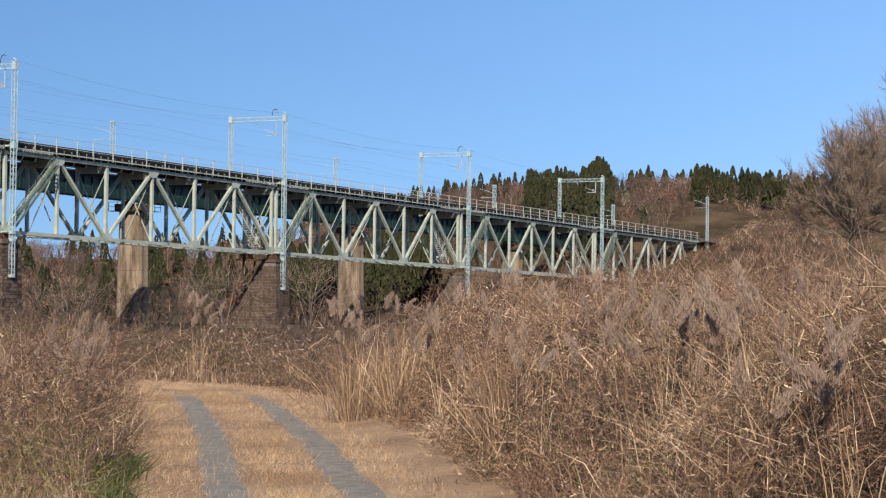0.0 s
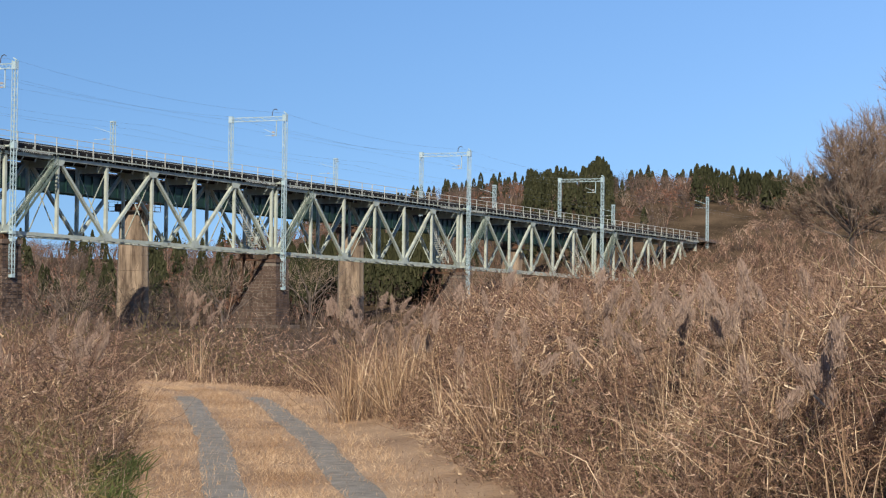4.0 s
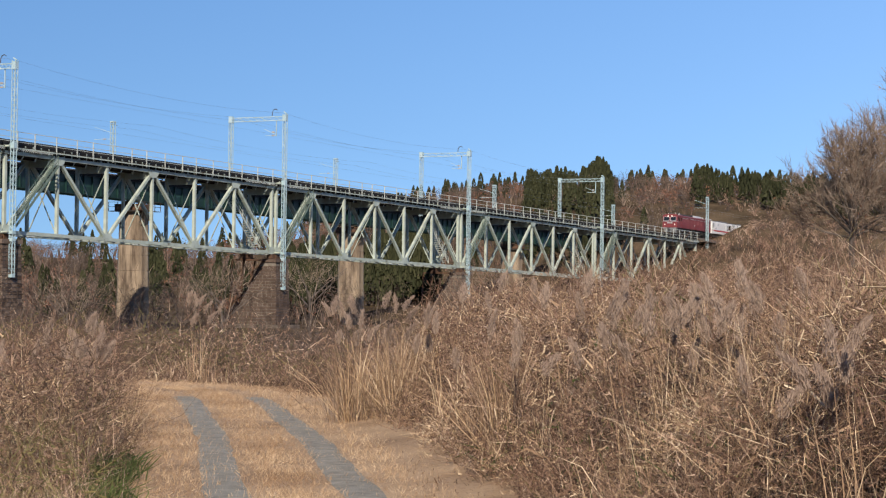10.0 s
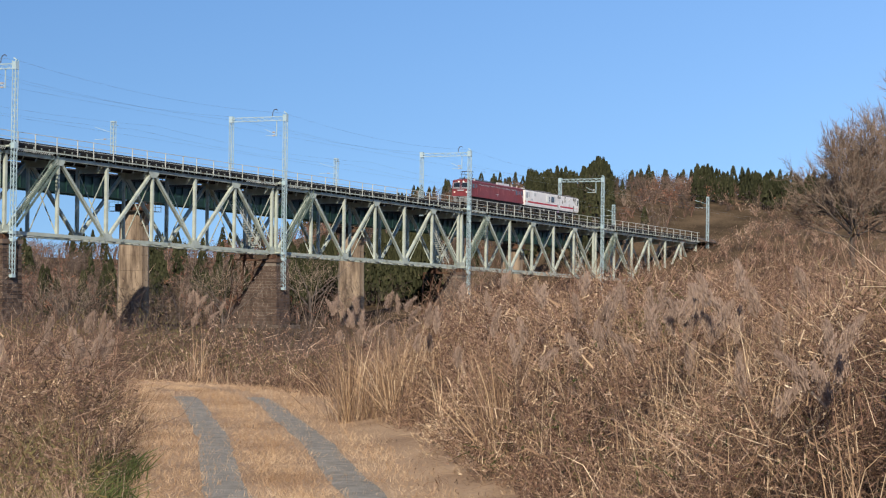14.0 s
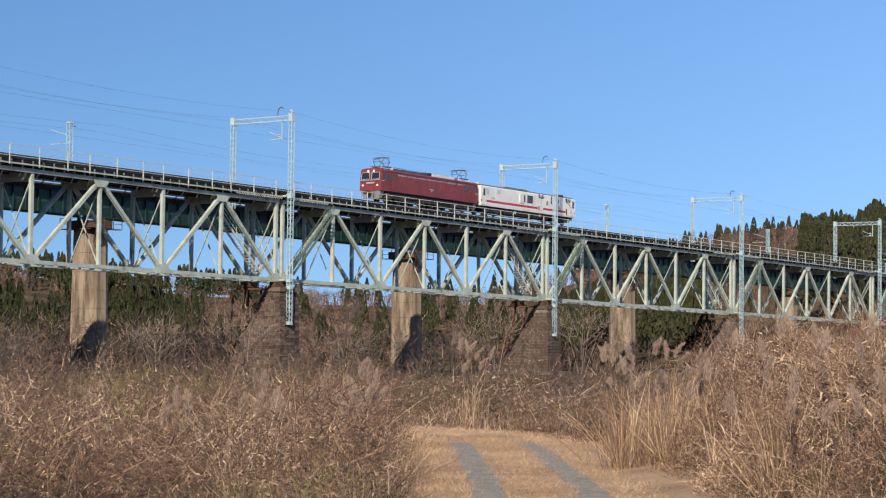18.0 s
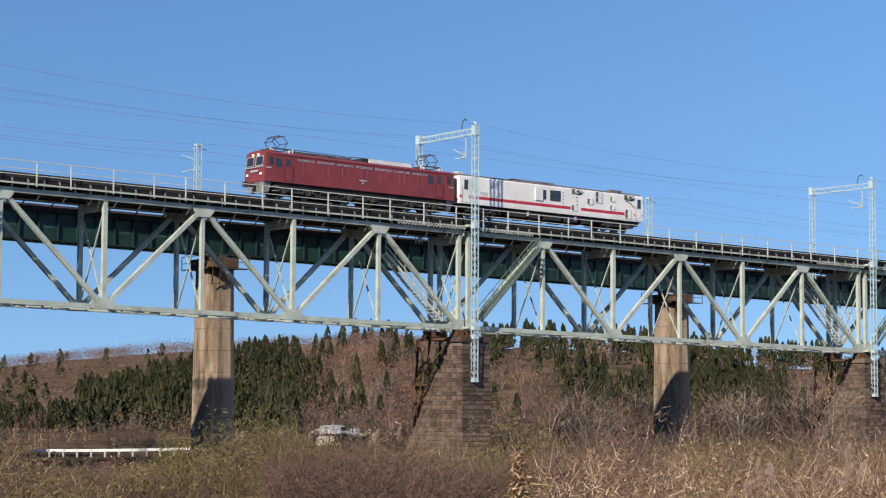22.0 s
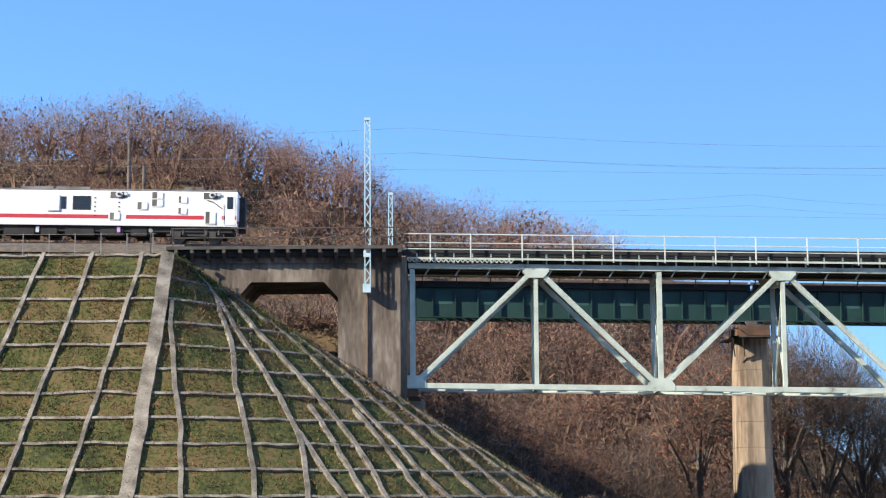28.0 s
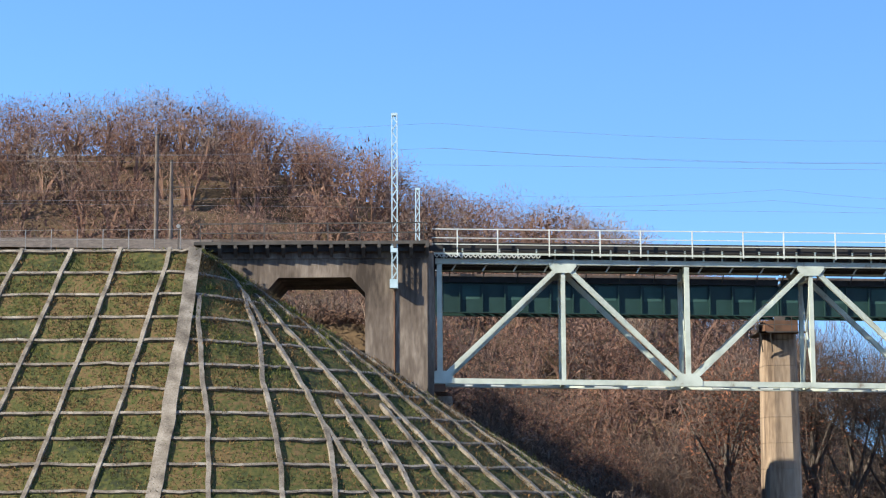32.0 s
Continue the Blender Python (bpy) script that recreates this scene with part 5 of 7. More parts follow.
def patchy(x, y, size, seed):
    """Soft patches between 0 and 1."""
    a = np.sin(x / size + seed) * np.cos(y / size * 1.13 + seed * 2.1) + 0.6 * np.sin((x + y) / size * 2.3 + seed * 3.3) + 0.35 * np.cos((x - 1.7 * y) / size * 4.1 + seed)
    return np.clip(0.5 + a / 3.0, 0, 1)


def field(cloud, n, az, r, tall, spread, width, seed, keep=None, lean=0.25, power=1.0):
    """Blades over a sector of the valley floor; tall(x, y, r, az) gives the height there."""
    rng = np.random.default_rng(seed)
    A = rng.uniform(az[0], az[1], n)
    R = r[0] + (r[1] - r[0]) * rng.random(n) ** power
    x, y = polar(A, R)
    ok = road_gap(x, y) > 1.75 + 0.5 * rng.random(n)
    ok &= ~((y > 96) & (x < 16))
    if keep is not None:
        ok &= rng.random(n) < keep(x, y)
    x, y, R, A = x[ok], y[ok], R[ok], A[ok]
    m = len(x)
    h = tall(x, y, R, A) * rng.uniform(0.45, 1.08, m)
    base = np.stack([x, y, ground(x, y) - 0.05], 1)
    tilt = rng.normal(size=(m, 2)) * lean * h[:, None]
    wind = np.array([0.05, 0.02]) * h[:, None]
    tip = base + np.stack([tilt[:, 0] + wind[:, 0], tilt[:, 1] + wind[:, 1], h], 1)
    bend = np.stack([-tilt[:, 0] * 0.25, -tilt[:, 1] * 0.25, np.zeros(m)], 1) + rng.normal(size=(m, 3)) * spread * h[:, None]
    cloud.add(blades(base, tip, width * (0.6 + 0.8 * rng.random(m)) * (0.55 + R / 45), bend, rng))


def meadow(x, y, r, az):
    """Height of the growth: low beside the road and in front of it, tall on the bank."""
    h = 1.15 + 0.6 * smooth(az, 59, 62) * (1 - smooth(r, 34, 60)) + 0.45 * smooth(az, 46, 49) * (1 - smooth(az, 53, 55)) * (1 - smooth(r, 32, 42))
    h = h * (0.55 + 0.6 * patchy(x, y, 2.0, 1.0))
    gap = road_gap(x, y)
    edge = np.where(az < 57, smooth(gap, 1.6, 2.4), smooth(gap, 1.7, 3.6))
    return h * (0.05 + 0.95 * edge) * smooth(r, 5, 9)


def tangle(cloud, n, az, r, tall, width, seed, keep=None, power=1.0):
    """Criss-crossing dead stalks and shrivelled leaves hanging at every height."""
    rng = np.random.default_rng(seed)
    A = rng.uniform(az[0], az[1], n)
    R = r[0] + (r[1] - r[0]) * rng.random(n) ** power
    x, y = polar(A, R)
    ok = (road_gap(x, y) > 1.9 + 0.5 * rng.random(n)) & ~((y > 96) & (x < 16))
    if keep is not None:
        ok &= rng.random(n) < keep(x, y)
    x, y, R, A = x[ok], y[ok], R[ok], A[ok]
    m = len(x)
    top = tall(x, y, R, A)
    x, y, R, A, top = (v[top > 0.3] for v in (x, y, R, A, top))
    m = len(x)
    s = np.stack([x, y, ground(x, y) + top * rng.random(m) ** 0.8], 1)
    long = rng.random(m) < 0.36
    d = np.where(long[:, None], rng.normal(size=(m, 3)) * np.array([0.75, 0.75, 0.5]) + np.array([0.2, 0.05, 0.5]), rng.normal(size=(m, 3)))
    d /= np.linalg.norm(d, axis=1, keepdims=True)
    length = np.where(long, rng.uniform(0.3, 0.95, m), rng.uniform(0.04, 0.16, m)) * (0.5 + 0.4 * top)
    wide = width * np.where(long, 0.75, 1.7) * rng.uniform(0.6, 1.4, m) * (0.5 + R / 42)
    cloud.add(blades(s, s + d * length[:, None], wide, np.zeros((m, 3)), rng, 1))


def strips(cloud, n, az, r, tall, width, seed):
    """Broad dead leaf blades, folded and bleached, caught in the growth."""
    rng = np.random.default_rng(seed)
    A = rng.uniform(az[0], az[1], n)
    R = r[0] + (r[1] - r[0]) * rng.random(n)
    x, y = polar(A, R)
    ok = road_gap(x, y) > 2.6
    x, y, R, A = x[ok], y[ok], R[ok], A[ok]
    m = len(x)
    s = np.stack([x, y, ground(x, y) + tall(x, y, R, A) * rng.uniform(0.15, 1.0, m)], 1)
    d = rng.normal(size=(m, 3)) * np.array([1, 1, 0.8])
    d /= np.linalg.norm(d, axis=1, keepdims=True)
    e = s + d * rng.uniform(0.12, 0.42, m)[:, None]
    bend = rng.normal(size=(m, 3)) * 0.03 + np.stack([0 * R, 0 * R, rng.uniform(0, 0.12, m)], 1)
    cloud.add(blades(s, e, width * rng.uniform(0.4, 1.2, m), bend, rng))


straw, brush, green, olive, dusk = Cloud(), Cloud(), Cloud(), Cloud(), Cloud()
clump = lambda x, y: 0.12 + 0.95 * patchy(x, y, 2.6, 2.0) ** 1.5
other = lambda x, y: 1.1 - 0.75 * patchy(x, y, 2.6, 2.0)
field(straw, 3600, (47, 79), (15, 42), lambda *a: meadow(*a) * 0.86, 0.2, 0.0046, 11, clump, 0.45, 1.1)
field(straw, 1500, (59.4, 62.3), (31, 37), lambda *a: meadow(*a) * 1.25, 0.12, 0.006, 10, lambda x, y: 0.3 + patchy(x, y, 1.1, 8.0), 0.3)
field(straw, 1600, (48.5, 53.2), (23, 36), meadow, 0.14, 0.006, 9, clump, 0.3)
field(brush, 8000, (47, 79), (15, 42), lambda *a: meadow(*a) * 0.9, 0.25, 0.005, 12, other, 0.6, 1.1)
tangle(brush, 165000, (60, 79), (15, 40), meadow, 0.0088, 18, other, 1.3)
tangle(straw, 100000, (60, 79), (15, 40), meadow, 0.0075, 19, clump, 1.3)
# low dark stalks stand for the shade deep in the growth
tangle(dusk, 60000, (59, 79), (15, 38), lambda *a: meadow(*a) * 0.72, 0.0105, 41, lambda x, y: 0.25 + 0.75 * patchy(x, y, 1.4, 21.0), 1.4)
tangle(brush, 62000, (40, 60), (21, 46), meadow, 0.0085, 35, other, 1.1)
tangle(straw, 17000, (40, 60), (21, 46), lambda *a: meadow(*a) * 0.95, 0.0075, 36, clump, 1.1)
strips(straw, 2600, (59, 79), (13.5, 32), meadow, 0.027, 33)
strips(straw, 900, (47, 54), (23, 36), meadow, 0.027, 34)
far_tall = lambda x, y, r, az: 1.15 * (1 - 0.45 * smooth(az, 24.5, 25.5) * (1 - smooth(az, 29.3, 30.3))) * (0.3 + 0.95 * patchy(x, y, 5, 5.0)) * (0.06 + 0.94 * smooth(road_gap(x, y), 2.3, 5.5))
field(straw, 4000, (12, 78), (38, 112), lambda *a: far_tall(*a) * 0.62, 0.2, 0.008, 13, lambda x, y: 0.1 + 0.9 * patchy(x, y, 8, 3.0) ** 1.6, 0.35)
field(dusk, 18000, (12, 78), (38, 120), lambda *a: far_tall(*a) * 1.15, 0.12, 0.012, 14, lambda x, y: 1.1 - 0.7 * patchy(x, y, 8, 3.0), 0.45)
tangle(brush, 50000, (44, 78), (38, 124), lambda *a: far_tall(*a) * 1.3, 0.012, 42, lambda x, y: 1.1 - 0.6 * patchy(x, y, 6, 9.0))
tangle(brush, 18000, (12, 78), (38, 124), lambda *a: far_tall(*a) * 1.2, 0.012, 20, lambda x, y: 1.1 - 0.6 * patchy(x, y, 8, 3.0))
field(straw, 26000, (48, 66), (20, 46), lambda x, y, r, az: 0.14 + 0 * x, 0.1, 0.014, 15, lambda x, y: np.where(road_gap(x, y) < 7.5, 1.0, 0.0), 0.8)
field(brush, 9000, (48, 66), (20, 46), lambda x, y, r, az: 0.14 + 0 * x, 0.1, 0.014, 25, lambda x, y: np.where(road_gap(x, y) < 7.5, 1.0, 0.0), 0.9)
field(green, 7000, (52.4, 54.8), (20.5, 25.5), lambda x, y, r, az: 0.34 + 0 * x, 0.15, 0.02, 16, lambda x, y: np.where(road_gap(x, y) < 4.5, patchy(x, y, 0.9, 4.0), 0.0), 0.6)
tangle(green, 13000, (61, 78), (13.5, 26), lambda *a: meadow(*a) * 0.7, 0.022, 17, lambda x, y: patchy(x, y, 1.3, 9.0) ** 2.2)
tangle(green, 5000, (14, 60), (40, 118), lambda *a: far_tall(*a) * 1.1, 0.02, 27, lambda x, y: patchy(x, y, 5, 6.0) ** 4)


def mound(cloud, az, r, radius, height, n, seed):
    """A dome of tangled dead growth smothering a shrub."""
    rng = np.random.default_rng(seed)
    x, y = (float(v) for v in polar(az, r))
    p = rng.normal(size=(n, 3))
    p[:, 2] = np.abs(p[:, 2])
    p /= np.linalg.norm(p, axis=1, keepdims=True)
    p *= rng.random(n)[:, None] ** 0.35 * (1 + 0.25 * np.sin(p[:, :1] * 7 + seed) * np.cos(p[:, 1:2] * 6))
    s = np.array([x, y, float(ground(np.array(x), np.array(y)))]) + p * np.array([radius, radius, height])
    d = rng.normal(size=(n, 3)) + p * 0.6 + np.array([0, 0, 0.2])
    d /= np.linalg.norm(d, axis=1, keepdims=True)
    long = rng.random(n) < 0.25
    size = np.where(long, rng.uniform(0.2, 0.5, n), rng.uniform(0.05, 0.15, n))
    cloud.add(blades(s, s + d * size[:, None], np.where(long, 0.006, 0.015) * rng.uniform(0.6, 1.4, n) * (0.5 + r / 42), np.zeros((n, 3)), rng, 1))


rng = np.random.default_rng(77)
for n, az, r, w, h in ((44, (61, 78), (15, 34), (0.5, 1.1), (1.0, 1.75)), (30, (40, 52.5), (24, 42), (0.6, 1.2), (1.0, 1.8)), (130, (14, 60), (40, 84), (0.9, 2.4), (0.9, 2.1))):
    for k in range(n):
        A, R = rng.uniform(*az), rng.uniform(*r)
        W, H = rng.uniform(*w), rng.uniform(*h)
        x, y = polar(A, R)
        if road_gap(np.array([x]), np.array([y]))[0] < 2.2 + W:
            continue
        H *= 0.5 if 24.6 < A < 30.2 else 1.0
        mound(((dusk, dusk, olive, dusk, brush, olive) if R > 38 else (brush, straw, brush, olive, straw, dusk))[int(rng.integers(0, 6))], A, R, W, H * (1.12 if A > 67 and R < 26 else 1.0), 1000, 100 + k)
for k in range(150):
    A, R = rng.uniform(15, 76), rng.uniform(76, 124)
    x, y = polar(A, R)
    if x < 18 and y > 96:
        continue
    mound((dusk, olive, brush, dusk)[int(rng.integers(0, 4))], A, R, rng.uniform(1.6, 3.2), rng.uniform(0.9, 1.9), 420, 300 + k)
for A, W, H in ((30.3, 1.1, 1.8), (31.5, 1.2, 2.1), (32.7, 1.0, 1.9), (29.3, 0.9, 1.4), (33.6, 0.8, 1.3)):
    mound(olive, A, 48, W, H, 2200, int(A * 10))
for A, W, H in ((18.6, 1.5, 1.6), (19.6, 1.7, 1.9), (20.9, 1.6, 1.8), (22.1, 1.7, 2.0), (23.2, 1.4, 1.6), (24.3, 1.2, 1.3)):
    mound(olive if int(A) % 2 else dusk, A, 62, W, H, 1100, int(A * 10))
tangle(dusk, 62000, (40, 60), (21, 46), meadow, 0.0085, 37, lambda x, y: 0.3 + 0.8 * patchy(x, y, 2.0, 14.0), 1.1)
tangle(dusk, 26000, (32, 41), (33, 46), lambda *a: far_tall(*a) * 1.1, 0.009, 38)
tangle(dusk, 26000, (32, 41), (33, 46), lambda *a: far_tall(*a) * 1.1, 0.009, 39)
tangle(dusk, 78000, (12, 60), (38, 124), lambda *a: far_tall(*a) * 1.15, 0.012, 21, lambda x, y: 0.4 + 0.6 * patchy(x, y, 4, 2.0))
tangle(olive, 60000, (12, 60), (36, 122), lambda *a: far_tall(*a) * 1.25, 0.013, 28, lambda x, y: patchy(x, y, 6, 7.0) ** 1.6)
field(olive, 12000, (12, 60), (36, 118), far_tall, 0.1, 0.012, 29, lambda x, y: patchy(x, y, 6, 7.0) ** 1.6, 0.4)
tangle(olive, 40000, (46, 79), (14, 42), lambda *a: meadow(*a) * 0.8, 0.009, 30, lambda x, y: patchy(x, y, 2.2, 11.0) ** 2.5, 1.5)
for cl, nm, mat, lb in ((dusk, "dark_weeds", DUSK, "dark mounds of withered creepers over shrubs, and low dark stalks standing for shade"), (olive, "olive_weeds", OLIVE, "olive and yellowing weeds on the valley floor"), (straw, "dry_grass", STRAW, "tall straw-coloured dry grass across the valley floor"), (brush, "dead_weeds", BRUSH, "tangled brown dead weeds and brushwood"), (green, "green_weeds", LEAFGREEN, "low green weeds among the dry grass")):
    tagged(new(nm, cl.mesh(nm, mat)), lb, "grass", kind="stuff")

# dead grass in the middle of the road
mid = Cloud()
rng = np.random.default_rng(3)
N = 75000
k = rng.integers(2, 86, N)
o = np.where(rng.random(N) < 0.4, np.clip(rng.normal(size=N) * 0.26, -0.56, 0.56), np.where(rng.random(N) < 0.42, -rng.uniform(0.98, 2.15, N), rng.uniform(0.98, 2.6, N)))
px = ROADLINE[k, 0] + ROADSIDE[k, 0] * o + tang[k, 0] * rng.uniform(-0.4, 0.4, N)
py = ROADLINE[k, 1] + ROADSIDE[k, 1] * o + tang[k, 1] * rng.uniform(-0.4, 0.4, N)
b0 = np.stack([px, py, ground(px, py) + 0.02], 1)
t0 = b0 + np.stack([rng.normal(size=N) * 0.05, rng.normal(size=N) * 0.05, rng.uniform(0.02, 0.10, N) * (0.5 + patchy(px, py, 0.7, 5.0))], 1)
mid.add(blades(b0, t0, np.full(N, 0.008), np.zeros((N, 3)), rng, 1))
tagged(new("road_grass", mid.mesh("road_grass", VERGE)), "short dry grass between the wheel ruts", "grass", kind="stuff")
# low dead weeds that close in on the road from both sides
for nm, mat, n, tall_, lb in (("roadside_weeds", BRUSH, 20000, 0.34, "low tangled brown dead weeds beside the road"), ("roadside_straw", STRAW, 7000, 0.42, "dry straw-coloured grass beside the road"), ("roadside_creeper", DUSK, 12000, 0.28, "dark withered creepers beside the road")):
    edge = Cloud()
    k = rng.integers(2, 86, n)
    o = np.where(rng.random(n) < 0.72, rng.uniform(1.75, 5.2, n), -rng.uniform(1.9, 3.6, n))
    px = ROADLINE[k, 0] + ROADSIDE[k, 0] * o + tang[k, 0] * rng.uniform(-0.4, 0.4, n)
    py = ROADLINE[k, 1] + ROADSIDE[k, 1] * o + tang[k, 1] * rng.uniform(-0.4, 0.4, n)
    h = (0.08 + tall_ * smooth(np.abs(o), 1.9, 3.8)) * (0.35 + patchy(px, py, 0.8, 8.0)) * rng.uniform(0.4, 1.2, n)
    s0 = np.stack([px, py, ground(px, py) + rng.random(n) * h * 0.4], 1)
    edge.add(blades(s0, s0 + np.stack([rng.normal(size=n) * h * 0.55, rng.normal(size=n) * h * 0.55, h], 1), np.full(n, 0.011), rng.normal(size=(n, 3)) * 0.03, rng))
    tagged(new(nm, edge.mesh(nm, mat)), lb, "grass", kind="stuff")
field(verge := Cloud(), 9000, (42, 56), (31, 39), lambda x, y, r, az: 0.5 + 0.35 * patchy(x, y, 2.0, 3.0), 0.12, 0.012, 55, lambda x, y: patchy(x, y, 1.7, 6.0) ** 1.2, 0.35)
tagged(new("ochre_grass", verge.mesh("ochre_grass", VERGE)), "band of knee-high ochre dead grass across the end of the track", "grass", kind="stuff")


# pampas grass that sways in the wind
def pampas_mesh(seed, height, stems, plume, loose=1.0):
    rng = np.random.default_rng(seed)
    st, pl = Cloud(), Cloud()
    base = np.concatenate([rng.normal(size=(stems, 2)) * 0.16 * loose, np.zeros((stems, 1))], 1)
    h = height * rng.uniform(0.7, 1.05, stems)
    out = base[:, :2] * 1.3 + rng.normal(size=(stems, 2)) * 0.13 * height * loose
    tip = base + np.concatenate([out, h[:, None]], 1)
    st.add(blades(base, tip, np.full(stems, 0.015), rng.normal(size=(stems, 3)) * 0.02 - np.concatenate([out * 0.15, np.zeros((stems, 1))], 1), rng))
    leaves = stems * 5
    lb = rng.normal(size=(leaves, 3)) * np.array([0.2, 0.2, 0])
    lt = lb + np.concatenate([rng.normal(size=(leaves, 2)) * 0.28 * height, rng.uniform(0.3, 0.75, (leaves, 1)) * height], 1)
    st.add(blades(lb, lt, np.full(leaves, 0.010), np.concatenate([np.zeros((leaves, 2)), rng.uniform(0.05, 0.2, (leaves, 1)) * height], 1), rng))
    if plume:
        for i in range(stems):
            n = 420
            f = rng.random(n)
            sx, sy = rng.normal() * 0.08 + 0.1, rng.normal() * 0.07
            long = rng.uniform(0.28, 0.42)
            fat = rng.uniform(0.022, 0.036) * np.sin(0.4 + 2.5 * f)
            a = tip[i] + np.stack([sx * f ** 2 + rng.normal(size=n) * fat, sy * f ** 2 + rng.normal(size=n) * fat, long * f - 0.06 * f ** 2 - 0.05], 1)
            b = a + np.stack([rng.normal(size=n) * 0.012 + sx * 0.12, rng.normal(size=n) * 0.012 + sy * 0.12, rng.uniform(0.03, 0.075, n)], 1)
            pl.add(blades(a, b, np.full(n, 0.0085), np.zeros((n, 3)), rng, 1))
    return st.mesh("pampas_stems", STRAW), (pl.mesh("pampas_plumes", PLUME) if plume else None)


SWAYING = []
KINDS = [pampas_mesh(40 + i, h, n, p, 0.3 if i == 6 else 1.0) for i, (h, n, p) in enumerate(((1.7, 4, True), (1.5, 3, True), (2.0, 5, True), (2.0, 24, False), (2.0, 8, True), (1.72, 2, True), (1.85, 6, True), (1.9, 4, True)))]
rng = random.Random(5)
SPOTS = [(51.9, 24.0, 6), (51.0, 25.5, 0), (49.9, 26, 1), (51.1, 25, 3), (50.5, 26, 1), (49.6, 28, 0), (53.0, 31, 0), (55.4, 47, 4),
         (60.0, 34, 3), (60.5, 34.5, 4), (60.9, 35, 3), (61.2, 34, 4), (61.6, 33, 3), (59.6, 36, 4), (62.8, 29, 0), (64.4, 24, 3), (64.6, 24, 0), (65.9, 22, 1), (63.6, 30, 5), (65.2, 28, 5),
         (67.9, 22, 5), (68.4, 19, 7), (69.0, 18, 7), (69.6, 19, 5), (70.2, 18.5, 7), (70.9, 18, 5), (71.6, 18, 7), (66.8, 23, 5), (68.8, 22, 1), (69.8, 21, 1), (71.2, 20, 1), (72.9, 16, 1), (74.4, 14.5, 7), (75.2, 14.5, 7), (72.2, 17, 5), (70.6, 20, 3), (47.2, 26, 1), (48.8, 24, 3), (36.0, 44, 1), (31.5, 52, 1)]
for az, r, k in SPOTS:
    x, y = polar(az + rng.uniform(-0.2, 0.2), r)
    x, y = float(x), float(y)
    z = zg(x, y) - 0.03
    t = thing("pampas_grass", "clump of dry pampas grass with pale feathery plumes, swaying" if KINDS[k][1] else "tall clump of dry straw-coloured reeds, swaying", "grass", "pampas clumps", at=pose(x, y, z))
    part("stems", KINDS[k][0], STRAW, t)
    if KINDS[k][1]:
        part("plumes", KINDS[k][1], PLUME, t)
    SWAYING.append((t, (x, y, z), rng.uniform(-50, 50), rng.uniform(0, 6.28), rng.uniform(2.5, 6.0) * (1.25 if az > 64 else 0.8)))


# turf tufts on the lattice slope
rng2 = np.random.default_rng(31)
pts = []
for i in range(90000):
    q = rng2.uniform(-22, 0) if rng2.random() < 0.55 else rng2.random()
    p = slope_point(q, rng2.random() * 0.85)
    if patchy(np.array(p.x), np.array(p.z * 1.3), 1.1, 3.0) > 0.62 and rng2.random() < 0.75:
        continue
    pts.append((p.x, p.y, p.z))
pts = np.array(pts)
pts = pts + rng2.normal(size=pts.shape) * np.array([0.2, 0.05, 0.05])
N = len(pts)
tip = pts + np.stack([rng2.normal(size=N) * 0.09, -rng2.uniform(0.02, 0.14, N), rng2.uniform(0.05, 0.22, N)], 1)
warm = patchy(pts[:, 0], pts[:, 2], 0.8, 6.0) + 0.25 * rng2.random(N) > 0.56
for pick, nm, stops_, lb in ((~warm, "slope_turf", [(0.2, (0.024, 0.033, 0.007)), (0.5, (0.066, 0.082, 0.014)), (0.8, (0.145, 0.145, 0.028))], "rough green turf in the lattice cells"),
                             (warm, "slope_dry_turf", [(0.2, (0.05, 0.032, 0.012)), (0.5, (0.12, 0.074, 0.028)), (0.85, (0.26, 0.145, 0.06))], "dry ochre turf in the lattice cells")):
    c = Cloud()
    c.add(blades(pts[pick], tip[pick], np.full(int(pick.sum()), 0.05), np.zeros((int(pick.sum()), 3)), rng2, 1))
    tagged(new(nm, c.mesh(nm, material(nm, stops_, 0.4, 0.9, bump=0, vary="island"))), lb, "grass", kind="stuff")


